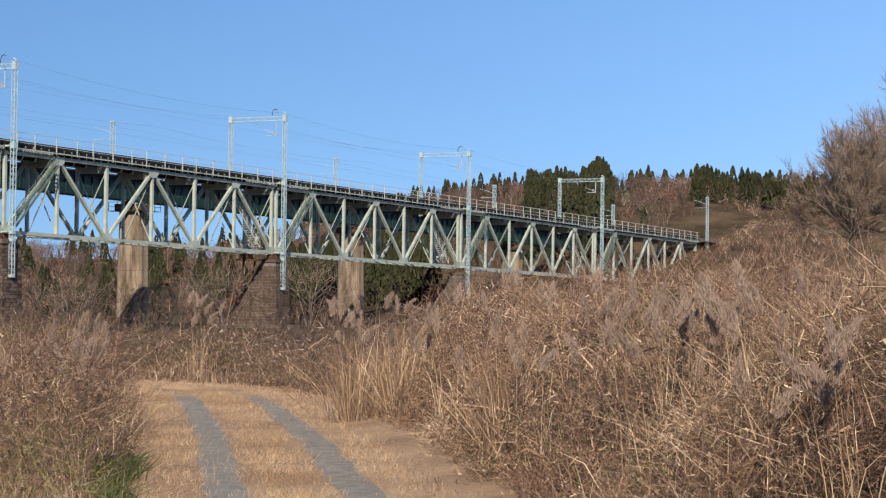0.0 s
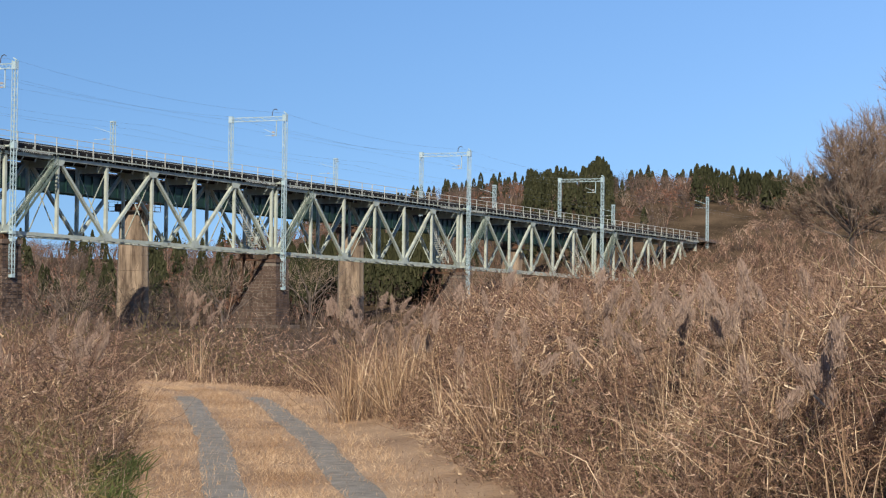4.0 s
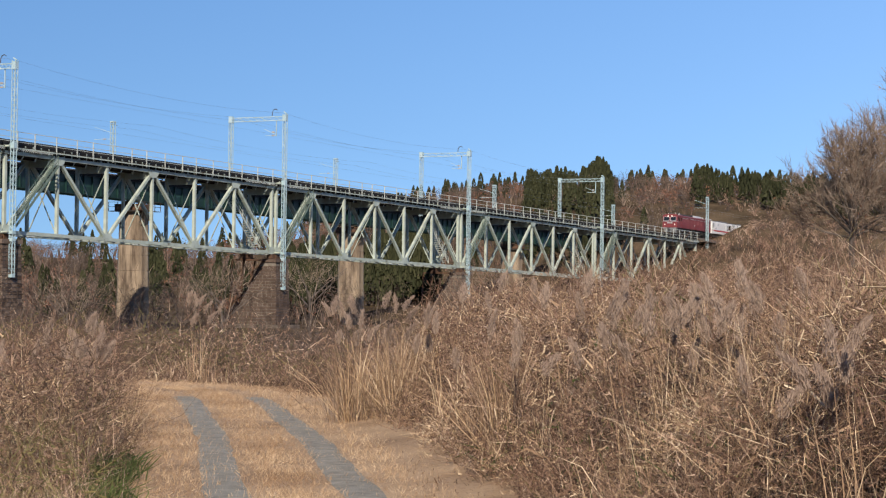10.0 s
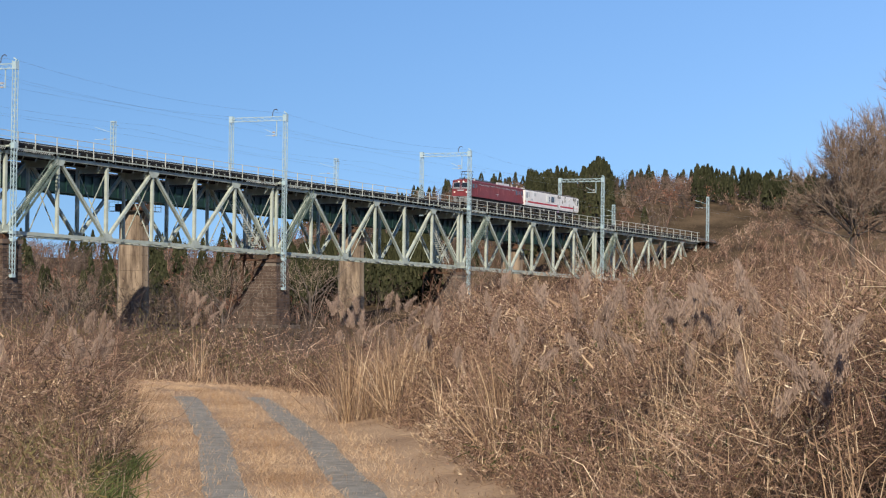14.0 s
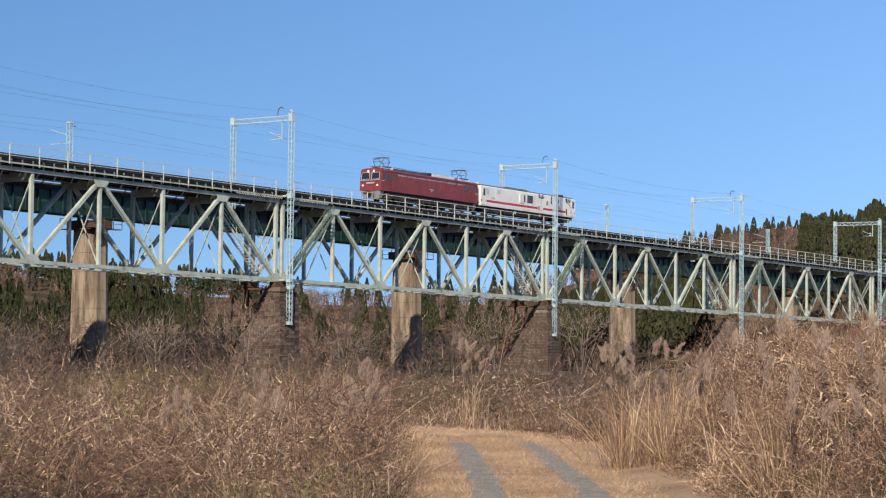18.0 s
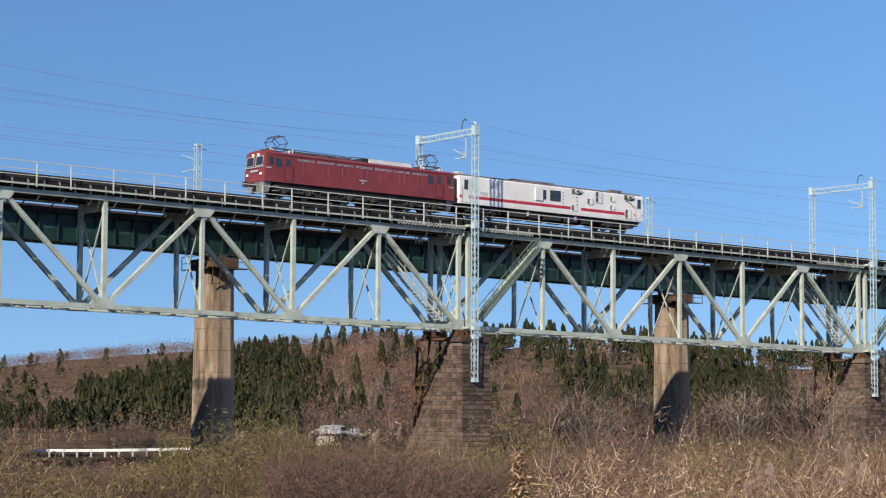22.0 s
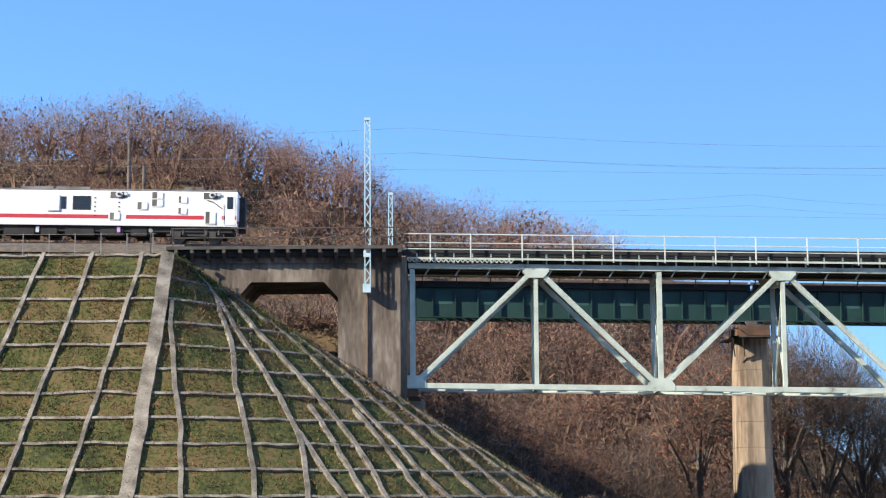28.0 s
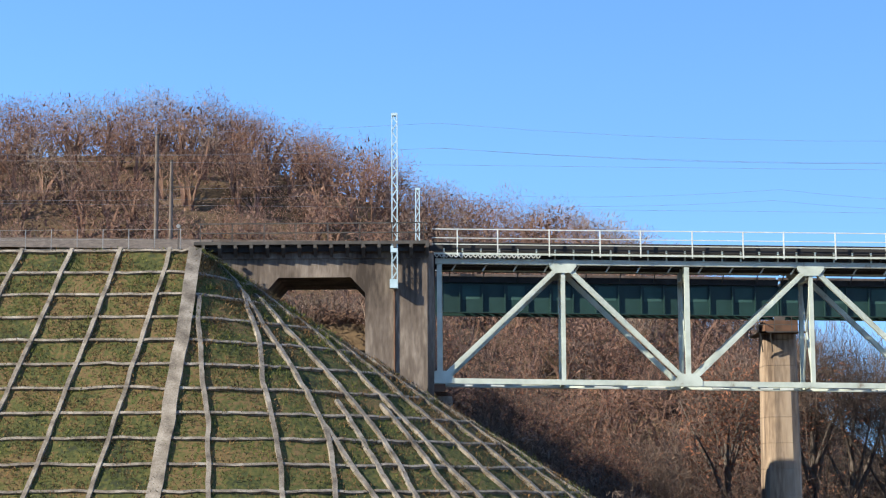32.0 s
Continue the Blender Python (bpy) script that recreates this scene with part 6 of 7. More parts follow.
# bare shrubs and trees
def woody(cloud, base, height, spread, twigs, rng, twig_len=0.28, width=0.05, limbs=7, up=0.55, low=0.25, fat=1.0, crown=False):
    """A leafless woody plant: stems from the base, finer twigs over a rounded crown."""
    b = np.asarray(base, float)
    ang = rng.uniform(0, 2 * np.pi, limbs)
    rad = spread * rng.uniform(0.35, 0.9, limbs)
    tops = b + np.stack([np.cos(ang) * rad, np.sin(ang) * rad, height * rng.uniform(0.6, 0.95, limbs)], 1)
    foot = b + np.stack([np.cos(ang) * spread * 0.06, np.sin(ang) * spread * 0.06, np.full(limbs, -0.2)], 1)
    cloud.add(blades(foot, tops, np.full(limbs, width * 2.6 * fat), np.stack([-np.cos(ang) * rad * 0.2, -np.sin(ang) * rad * 0.2, np.zeros(limbs)], 1), rng))
    i = rng.integers(0, limbs, twigs)
    f = rng.uniform(low, 1.0, twigs)[:, None]
    s = foot[i] + (tops[i] - foot[i]) * f + rng.normal(size=(twigs, 3)) * spread * 0.16
    if crown:
        k = int(twigs * 0.65)
        heads = b + np.stack([np.cos(ang) * rad * 0.75, np.sin(ang) * rad * 0.75, height * rng.uniform(0.28, 0.84, limbs)], 1)
        p = rng.normal(size=(k, 3))
        p /= np.linalg.norm(p, axis=1, keepdims=True)
        s[:k] = heads[i[:k]] + p * (rng.random(k)[:, None] ** 0.4) * np.array([spread * 0.42, spread * 0.42, height * 0.15])
    away = s - (b + np.array([0, 0, height * 0.45]))
    d = away / (np.linalg.norm(away, axis=1, keepdims=True) + 1e-6) + rng.normal(size=(twigs, 3)) * 0.55 + np.array([0, 0, up])
    d /= np.linalg.norm(d, axis=1, keepdims=True)
    e = s + d * (height * twig_len * rng.uniform(0.4, 1.1, twigs))[:, None]
    cloud.add(blades(s, e, np.full(twigs, width) * rng.uniform(0.5, 1.2, twigs), np.zeros((twigs, 3)), rng, 1))


def leafy(cloud, base, height, spread, n, rng, size=0.35, low=0.35, slim=0.8):
    """Scattered leaf sprays over a crown."""
    p = rng.normal(size=(n, 3))
    p /= np.linalg.norm(p, axis=1, keepdims=True)
    p *= rng.random(n)[:, None] ** 0.33
    c = np.asarray(base) + np.stack([p[:, 0] * spread, p[:, 1] * spread, height * (low + (0.94 - low) * (0.5 + 0.5 * p[:, 2]))], 1)
    d = rng.normal(size=(n, 3)) * size
    cloud.add(blades(c, c + d, np.full(n, size * slim), np.zeros((n, 3)), rng, 1))


def broadleaf(wood, leaves, base, height, spread, twigs, rng, width=0.04, leafing=0, size=0.16, drop=0.46):
    """A bare broadleaved tree: forked limbs, and fine upswept twigs over several rounded heads."""
    b = np.asarray(base, float)
    k = 8
    ang = rng.uniform(0, 2 * np.pi) + np.arange(k) * 2.4
    rad = spread * np.sqrt((np.arange(k) + 0.3) / k) * 0.72
    heads = b + np.stack([np.cos(ang) * rad, np.sin(ang) * rad, height * (0.84 - drop * (rad / spread) ** 2 + rng.uniform(-0.06, 0.06, k))], 1)
    fork = b + np.stack([np.cos(ang) * rad * 0.15, np.sin(ang) * rad * 0.15, np.full(k, height * 0.22)], 1)
    wood.add(blades(np.repeat(b[None], 2, 0) - [[0, 0, 0.4]], np.repeat(b[None], 2, 0) + [[0.05, 0, height * 0.62]], np.full(2, width * 4), np.zeros((2, 3)), rng))
    wood.add(blades(fork - [[0, 0, height * 0.08]], heads + [[0, 0, height * 0.08]], np.full(k, width * 1.7), np.zeros((k, 3)), rng))
    i = rng.integers(0, k, twigs)
    p = rng.normal(size=(twigs, 3))
    p /= np.linalg.norm(p, axis=1, keepdims=True)
    q = p * rng.random(twigs)[:, None] ** 0.45 * np.array([spread * 0.45, spread * 0.45, height * 0.2])
    s = heads[i] + q
    d = p * 0.7 + rng.normal(size=(twigs, 3)) * 0.5 + np.array([0, 0, 0.3]) + (heads[i] - b) / height * 0.5
    d /= np.linalg.norm(d, axis=1, keepdims=True)
    wood.add(blades(s - d * 0.3 * height * 0.1, s + d * (height * rng.uniform(0.04, 0.11, twigs))[:, None], width * rng.uniform(0.5, 1.3, twigs), np.zeros((twigs, 3)), rng, 1))
    if leafing:
        i = rng.integers(0, k, leafing)
        p = rng.normal(size=(leafing, 3))
        p /= np.linalg.norm(p, axis=1, keepdims=True)
        s = heads[i] + p * rng.random(leafing)[:, None] ** 0.3 * np.array([spread * 0.42, spread * 0.42, height * 0.16])
        leaves.add(blades(s, s + rng.normal(size=(leafing, 3)) * size, np.full(leafing, size), np.zeros((leafing, 3)), rng, 1))


def canopy(wood, X, Y, Z, H, W, m, rng, width, leaves=None, per=0, size=0.1, low=0.3):
    """Many bare broadleaved trees at once: twigs over lumpy crowns on forked stems, with leaves where given."""
    n = len(X)
    base = np.stack([X, Y, Z], 1)

    heads = rng.normal(size=(n, 8, 3))
    heads /= np.linalg.norm(heads, axis=2, keepdims=True)
    heads *= rng.uniform(0.5, 0.78, (n, 8, 1))
    heads[:, :, 2] = np.abs(heads[:, :, 2]) * 1.2 - 0.3

    def crown(k, reach, size_=0.46):
        i = np.repeat(np.arange(n), k)
        p = rng.normal(size=(n * k, 3))
        p /= np.linalg.norm(p, axis=1, keepdims=True)
        q = heads[i, rng.integers(0, 8, n * k)] + p * (size_ * rng.random(n * k) ** reach)[:, None]
        return i, p, base[i] + np.stack([q[:, 0] * W[i], q[:, 1] * W[i], H[i] * (0.5 + 0.5 * low + 0.5 * (1 - low) * q[:, 2])], 1)
    i, p, c = crown(m, 0.38)
    d = p * 0.75 + rng.normal(size=(n * m, 3)) * 0.45 + np.array([0, 0, 0.4])
    d /= np.linalg.norm(d, axis=1, keepdims=True)
    d *= (H[i] * rng.uniform(0.02, 0.065, n * m))[:, None]
    wood.add(blades(c - d * 0.6, c + d, width * rng.uniform(0.5, 1.3, n * m), np.zeros((n * m, 3)), rng, 1))
    i, p, c = crown(6, 0.6, 0.3)
    wood.add(blades(base[i] - [[0, 0, 0.4]], c, width * rng.uniform(1.2, 2.4, n * 6), (base[i] - c) * np.array([0.22, 0.22, 0]), rng))
    if per:
        i, p, c = crown(per, 0.3)
        leaves.add(blades(c, c + rng.normal(size=(n * per, 3)) * size, np.full(n * per, size), np.zeros((n * per, 3)), rng, 1))


def cedars(cloud, X, Y, Z, H, W, m, rng):
    """Many cedars at once: overlapping upswept sprays round narrow round-shouldered crowns."""
    n = len(X)
    i = np.repeat(np.arange(n), m)
    base = np.stack([X, Y, Z], 1)[i]
    f = rng.random(n * m) ** 0.8 * 0.93
    a = rng.uniform(0, 2 * np.pi, n * m)
    r = W[i] * (1.02 - f) ** 0.8 * rng.uniform(0.72, 1.12, n * m)
    g = np.minimum(f + rng.uniform(0.1, 0.2, n * m), 1.02)
    s = base + np.stack([np.cos(a) * r, np.sin(a) * r, H[i] * (0.05 + 0.95 * f)], 1)
    e = base + np.stack([np.cos(a) * r * 0.6, np.sin(a) * r * 0.6, H[i] * (0.05 + 0.95 * g)], 1)
    cloud.add(blades(s, e, W[i] * (0.35 + 0.4 * (1 - f)) * (60 / m) ** 0.5, np.zeros((n * m, 3)), rng, 1))
    b = np.stack([X, Y, Z], 1)
    cloud.add(blades(b - [[0, 0, 0.4]], b + np.stack([0 * H, 0 * H, H * 0.95], 1), W * 0.12, np.zeros((n, 3)), rng))


def scatter(n, az, r, rng, power=1.0):
    A = rng.uniform(*az, n)
    R = r[0] + (r[1] - r[0]) * rng.random(n) ** power
    x, y = polar(A, R)
    return A, R, x, y, ground(x, y)


rng = np.random.default_rng(21)
# thicket under the bridges
grey, red = Cloud(), Cloud()
A, R, X, Y, Z = scatter(1050, (14.5, 75), (72, 132), rng)
for az, r, x, y, z in zip(A, R, X, Y, Z):
    if y > 118.5 and abs((x - X0 + 0.4 + SPAN / 2) % SPAN - SPAN / 2) < 4:
        continue
    h = rng.uniform(1.4, 3.0) * (1.0 if az > 40 else 0.72) * (1.15 if az > 48 else 1.0) * (0.4 if 24.6 < az < 30.2 else 1.0)
    woody(grey if rng.random() < 0.8 else red, (x, y, z), h, h * rng.uniform(0.6, 1.0), 150, rng, 0.22, 0.03, up=0.15, low=0.02, fat=0.5)
A, R, X, Y, Z = scatter(900, (15.5, 76), (126, 250), rng)
for az, r, x, y, z in zip(A, R, X, Y, Z):
    if y < 119 or 131 < y < 141 and min(abs(x - p) for p in FAR_PIERS) < 3 or y < 126 and abs((x - X0 + 0.4 + SPAN / 2) % SPAN - SPAN / 2) < 4:
        continue
    h = rng.uniform(4.5, 8.0) if az > 40 else (rng.uniform(2.5, 5.0) if az > 33 else rng.uniform(1.2, 2.6) * (0.35 if r < 165 and az > 24.6 else 1.0))
    woody(grey if rng.random() < 0.75 else red, (x, y, z), h, h * rng.uniform(0.4, 0.6), 170, rng, 0.2, 0.035 + 0.0001 * r, up=0.2, low=0.05, fat=0.5)
# low scrub on the bank at the far end of the bridge
A, R, X, Y, Z = scatter(260, (68.5, 75.5), (322, 440), rng)
for az, r, x, y, z in zip(A, R, X, Y, Z):
    if y > 117:
        continue
    h = min(rng.uniform(1.5, 3.5), max(1.1, 11.8 - z))
    woody(red if rng.random() < 0.6 else grey, (x, y, z), h, h * 0.8, 130, rng, 0.2, 0.08, low=0.05)
for x, y in zip(rng.uniform(320, 374, 210), rng.uniform(94, 119, 210)):
    h = rng.uniform(1.1, 2.0)
    woody(red if rng.random() < 0.7 else grey, (x, y, zg(x, y)), h, h * 1.2, 90, rng, 0.25, 0.09, low=0.02, fat=0.4)
for x, y in zip(rng.uniform(372, 425, 100), rng.uniform(112, 150, 100)):
    h = rng.uniform(2.0, 4.0)
    woody(red if rng.random() < 0.6 else grey, (x, y, zg(x, y)), h, h * 0.9, 100, rng, 0.22, 0.11, low=0.02, fat=0.4)
# yellowing bushes in the middle distance
bush = Cloud()
A, R, X, Y, Z = scatter(130, (15, 52), (62, 112), rng)
for az, r, x, y, z in zip(A, R, X, Y, Z):
    h = rng.uniform(1.0, 2.6) * (0.45 if 24.6 < az < 30.2 else 1.0)
    woody(red if rng.random() < 0.4 else bush, (x, y, z), h, h * 0.9, 90, rng, 0.2, 0.02, low=0.05)
    leafy(bush, (x, y, z), h, h * 0.8, 160, rng, 0.09, 0.05)
tagged(new("bushes", bush.mesh("bushes", OLIVE)), "low olive-brown bushes on the valley floor", "shrubs", kind="stuff")
tagged(new("thicket", grey.mesh("thicket", GREYTWIG)), "thicket of leafless grey-brown shrubs on the valley floor", "shrubs", kind="stuff")
tagged(new("russet_thicket", red.mesh("russet_thicket", BRUSH)), "leafless russet shrubs under the bridge", "shrubs", kind="stuff")

# bare wood on the hill behind the abutment
bare, rust, grey2, tan, under = Cloud(), Cloud(), Cloud(), Cloud(), Cloud()
cell = np.arange(30 * 17)
A = -19 + 29 * (cell % 30 + rng.random(len(cell))) / 30
R = 147 + 64 * (cell // 30 + rng.random(len(cell))) / 17
X, Y = polar(A, R)
ok = Y > 145
A, R, X, Y = A[ok], R[ok], X[ok], Y[ok]
Z = ground(X, Y)
H = rng.uniform(5.6, 8.2, len(X)) * np.where(R < 160, 0.85, 1.0)
W = H * rng.uniform(0.46, 0.62, len(X))
w = rng.random(len(X)) * 0.7 + 0.3 * patchy(X, Y, 9, 4.0)
for lo, hi, cloud_, m, per in ((0.0, 0.2, tan, 900, 30), (0.2, 0.5, bare, 860, 110), (0.5, 0.7, bare, 680, 430), (0.7, 1.1, bare, 520, 780)):
    k = (w >= lo) & (w < hi)
    canopy(cloud_, X[k], Y[k], Z[k], H[k], W[k], m, rng, 0.037, rust, per, 0.075, 0.08)
    # broad dark flakes within the crowns stand for their inner shade
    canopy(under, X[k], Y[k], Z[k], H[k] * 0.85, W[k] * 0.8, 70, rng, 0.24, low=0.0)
A, R, X, Y, Z = scatter(420, (-19, 10), (147, 210), rng)
for x, y, z in zip(X, Y, Z):
    if y > 145:
        h = rng.uniform(1.4, 3.2)
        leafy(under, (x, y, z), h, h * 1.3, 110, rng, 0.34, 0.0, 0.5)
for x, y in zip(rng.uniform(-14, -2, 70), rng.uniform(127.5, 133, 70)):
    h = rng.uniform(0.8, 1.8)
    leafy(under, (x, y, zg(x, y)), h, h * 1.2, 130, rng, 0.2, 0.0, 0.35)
    woody(grey2, (x, y, zg(x, y)), h * 1.8, h, 150, rng, 0.2, 0.025, low=0.05)
for x, y in zip(rng.uniform(-13, -1, 60), rng.uniform(129, 146, 60)):
    h = rng.uniform(1.5, 3.0)
    woody(tan, (x, y, zg(x, y)), h, h * 0.6, 160, rng, 0.2, 0.022, low=0.05)
A, R, X, Y, Z = scatter(170, (-1, 14.6), (142, 185), rng)
ok = Y > 141.5
X, Y, Z = X[ok], Y[ok], Z[ok]
H = rng.uniform(5.5, 9, len(X))
w = rng.random(len(X))
for lo, hi, m, per in ((0, 0.6, 620, 20), (0.6, 0.85, 560, 90), (0.85, 1, 400, 300)):
    k = (w >= lo) & (w < hi)
    canopy(grey2, X[k], Y[k], Z[k], H[k], H[k] * 0.45, m, rng, 0.036, rust, per, 0.09, 0.08)
# dark scrub on the shaded bank under the first span; colour adds to shade
A, R, X, Y, Z = scatter(150, (-2, 9.5), (121.5, 142), rng)
for az, r, x, y, z in zip(A, R, X, Y, Z):
    if x < -0.5 or abs(x - 22.2) < 2.5:
        continue
    h = rng.uniform(1.6, 3.4)
    woody(grey2, (x, y, z), h, h * 0.6, 240, rng, 0.16, 0.03, limbs=8, low=0.05)
    leafy(grey2, (x, y, z), h, h * 0.5, 50, rng, 0.3, 0.1, 0.3)
# wooded hills beyond the bridges: bare broadleaved trees and cedar plantations in patches
cedar = Cloud()


def stand(n, az, r, share, tall, rng, sprays=120):
    """n trees over a sector; share(az, r) is the part of cedars."""
    A, R, X, Y, Z = scatter(n, az, r, rng, 0.8)
    ok = ~((Y < YT + 9) & (X > 200) & (X < 378))
    A, R, X, Y, Z = A[ok], R[ok], X[ok], Y[ok], Z[ok]
    green_ = rng.random(len(X)) < share(A, R)
    H = rng.uniform(*tall, len(X))
    k = green_
    cedars(cedar, X[k], Y[k], Z[k], H[k] * 1.18, H[k] * rng.uniform(0.2, 0.27, int(k.sum())), sprays, rng)
    w = rng.random(len(X))
    for lo, hi, cloud_, per in ((0, 0.15, tan, 0), (0.15, 0.65, grey2, 0), (0.65, 0.88, bare, 8), (0.88, 1.1, bare, 40)):
        k = ~green_ & (w >= lo) & (w < hi)
        canopy(cloud_, X[k], Y[k], Z[k], H[k] * 0.85, H[k] * rng.uniform(0.4, 0.55, int(k.sum())), 110, rng, 0.1, rust, per, 0.26, 0.05)


hill = lambda A, R: np.clip((1.7 * patchy(A * 1.0, R / 45, 1.6, 2.0) - 0.35) * (1 - 0.75 * smooth(A, 47, 50)) + 0.82 * smooth(A, 26, 27) * (1 - smooth(A, 32.3, 33.4)) - 0.8 * smooth(A, 32.6, 33.4) * (1 - smooth(A, 36.5, 38)), 0.03, 0.95)
stand(2300, (26.5, 60), (262, 455), hill, (4.0, 6.0), rng)
far_end = lambda A, R: np.where(R > 458, 0.9, 0.0) + np.where(((A > 65.0) & (A < 67.6)) | (A > 70.0), 0.85, 0.06)
stand(1700, (58.5, 78), (330, 480), far_end, (3.6, 5.6), rng)
stand(420, (32.4, 38.0), (265, 455), lambda A, R: 0.06 + 0 * A, (4.0, 6.0), rng)
stand(9, (66.9, 67.4), (440, 470), lambda A, R: 1.0 + 0 * A, (6.0, 7.4), rng)
stand(130, (23.4, 27.2), (268, 330), lambda A, R: 0.75 + 0 * A, (2.4, 4.4), rng)
stand(90, (15.2, 21.0), (620, 900), lambda A, R: 0.8 + 0 * A, (5.0, 7.6), rng, 50)
stand(14, (21.0, 22.6), (225, 260), lambda A, R: 0.7 + 0 * A, (3.5, 6.0), rng)
stand(46, (57.8, 59.3), (282, 316), lambda A, R: 0.95 + 0 * A, (7.0, 9.6), rng, 420)
stand(46, (60.3, 62.3), (305, 338), lambda A, R: 0.95 + 0 * A, (7.0, 9.4), rng, 420)
# far brown hills
away = Cloud()
A, R, X, Y, Z = scatter(520, (14.6, 34), (255, 820), rng, 0.8)
for az, r, x, y, z in zip(A, R, X, Y, Z):
    h = rng.uniform(2.5, 4.5) * (0.7 if az < 24 else 1.0) * (1 + r / 1500)
    leafy(away, (x, y, z), h, h * 1.2, 120, rng, 0.14 + r * 0.0004, 0.0, 0.4)
A, R, X, Y, Z = scatter(1350, (14, 40), (800, 1650), rng, 0.6)
for az, r, x, y, z in zip(A, R, X, Y, Z):
    h = rng.uniform(7, 12)
    leafy(away, (x, y, z), h, h * 1.0, 90, rng, 0.62, 0.0, 0.6)
tagged(new("distant_wood", away.mesh("distant_wood", FARWOOD)), "distant hills under bare brown winter woods", "woodland", kind="stuff")
tagged(new("bank_scrub", grey2.mesh("bank_scrub", GREYTWIG)), "leafless scrub and trees on the bank, twigs coloured dark for the shade under the bridge", "shrubs", kind="stuff")
tagged(new("undergrowth", under.mesh("undergrowth", SCRUB_SHADE)), "low brown scrub beneath the bare wood, and dark crown fill standing for shade", "woodland", kind="stuff")
tagged(new("tan_wood", tan.mesh("tan_wood", TANTWIG)), "grey-brown leafless trees on the wooded hills", "woodland", kind="stuff")
tagged(new("bare_wood", bare.mesh("bare_wood", TWIG)), "leafless winter woodland covering the hills", "woodland", kind="stuff")
tagged(new("russet_foliage", rust.mesh("russet_foliage", REDTWIG)), "russet dead leaves still hanging in the winter woods", "woodland", kind="stuff")

# cedars on the far hills
A, R, X, Y, Z = scatter(60, (23, 31), (600, 1400), rng)
ok = patchy(X, Y, 160, 1.0) > 0.45
H = rng.uniform(8, 13, len(X))
cedars(cedar, X[ok], Y[ok], Z[ok], H[ok], H[ok] * 0.26, 40, rng)
tagged(new("cedar_wood", cedar.mesh("cedar_wood", NEEDLE)), "dark green cedar plantation on the slopes", "woodland", kind="stuff")


def single_tree(x, y, height, spread, twigs, seed, label, leaves=0, drop=0.46, bark=TANTWIG):
    rng = np.random.default_rng(seed)
    z = zg(x, y)
    t = thing("tree", label, "tree", at=pose(x, y, z))
    part("trunk", Shape().tube([(0, 0, -0.4), (0.1, 0, height * 0.25), (0.0, 0.1, height * 0.55)], [height * 0.022, height * 0.017, height * 0.009], 8), BARK, t)
    for k in range(7):
        a = k * 0.9 + rng.uniform(0, 0.5)
        h0 = height * rng.uniform(0.2, 0.5)
        d = spread * rng.uniform(0.5, 0.85)
        part("limb", Shape().tube([(0, 0, h0), (math.cos(a) * d * 0.5, math.sin(a) * d * 0.5, h0 + height * 0.2), (math.cos(a) * d, math.sin(a) * d, h0 + height * rng.uniform(0.3, 0.45))], [height * 0.009, height * 0.006, height * 0.003], 6), BARK, t)
    c, lv = Cloud(), Cloud()
    broadleaf(c, lv, (0, 0, 0), height, spread, twigs, rng, max(0.03, height * 0.0016), drop=drop)
    part("crown", c.mesh("crown", bark), bark, t)
    if leaves:
        c = Cloud()
        leafy(c, (0, 0, 0), height, spread * 0.85, leaves, rng, 0.22)
        part("leaves", c.mesh("leaves", REDTWIG), REDTWIG, t)
    return t


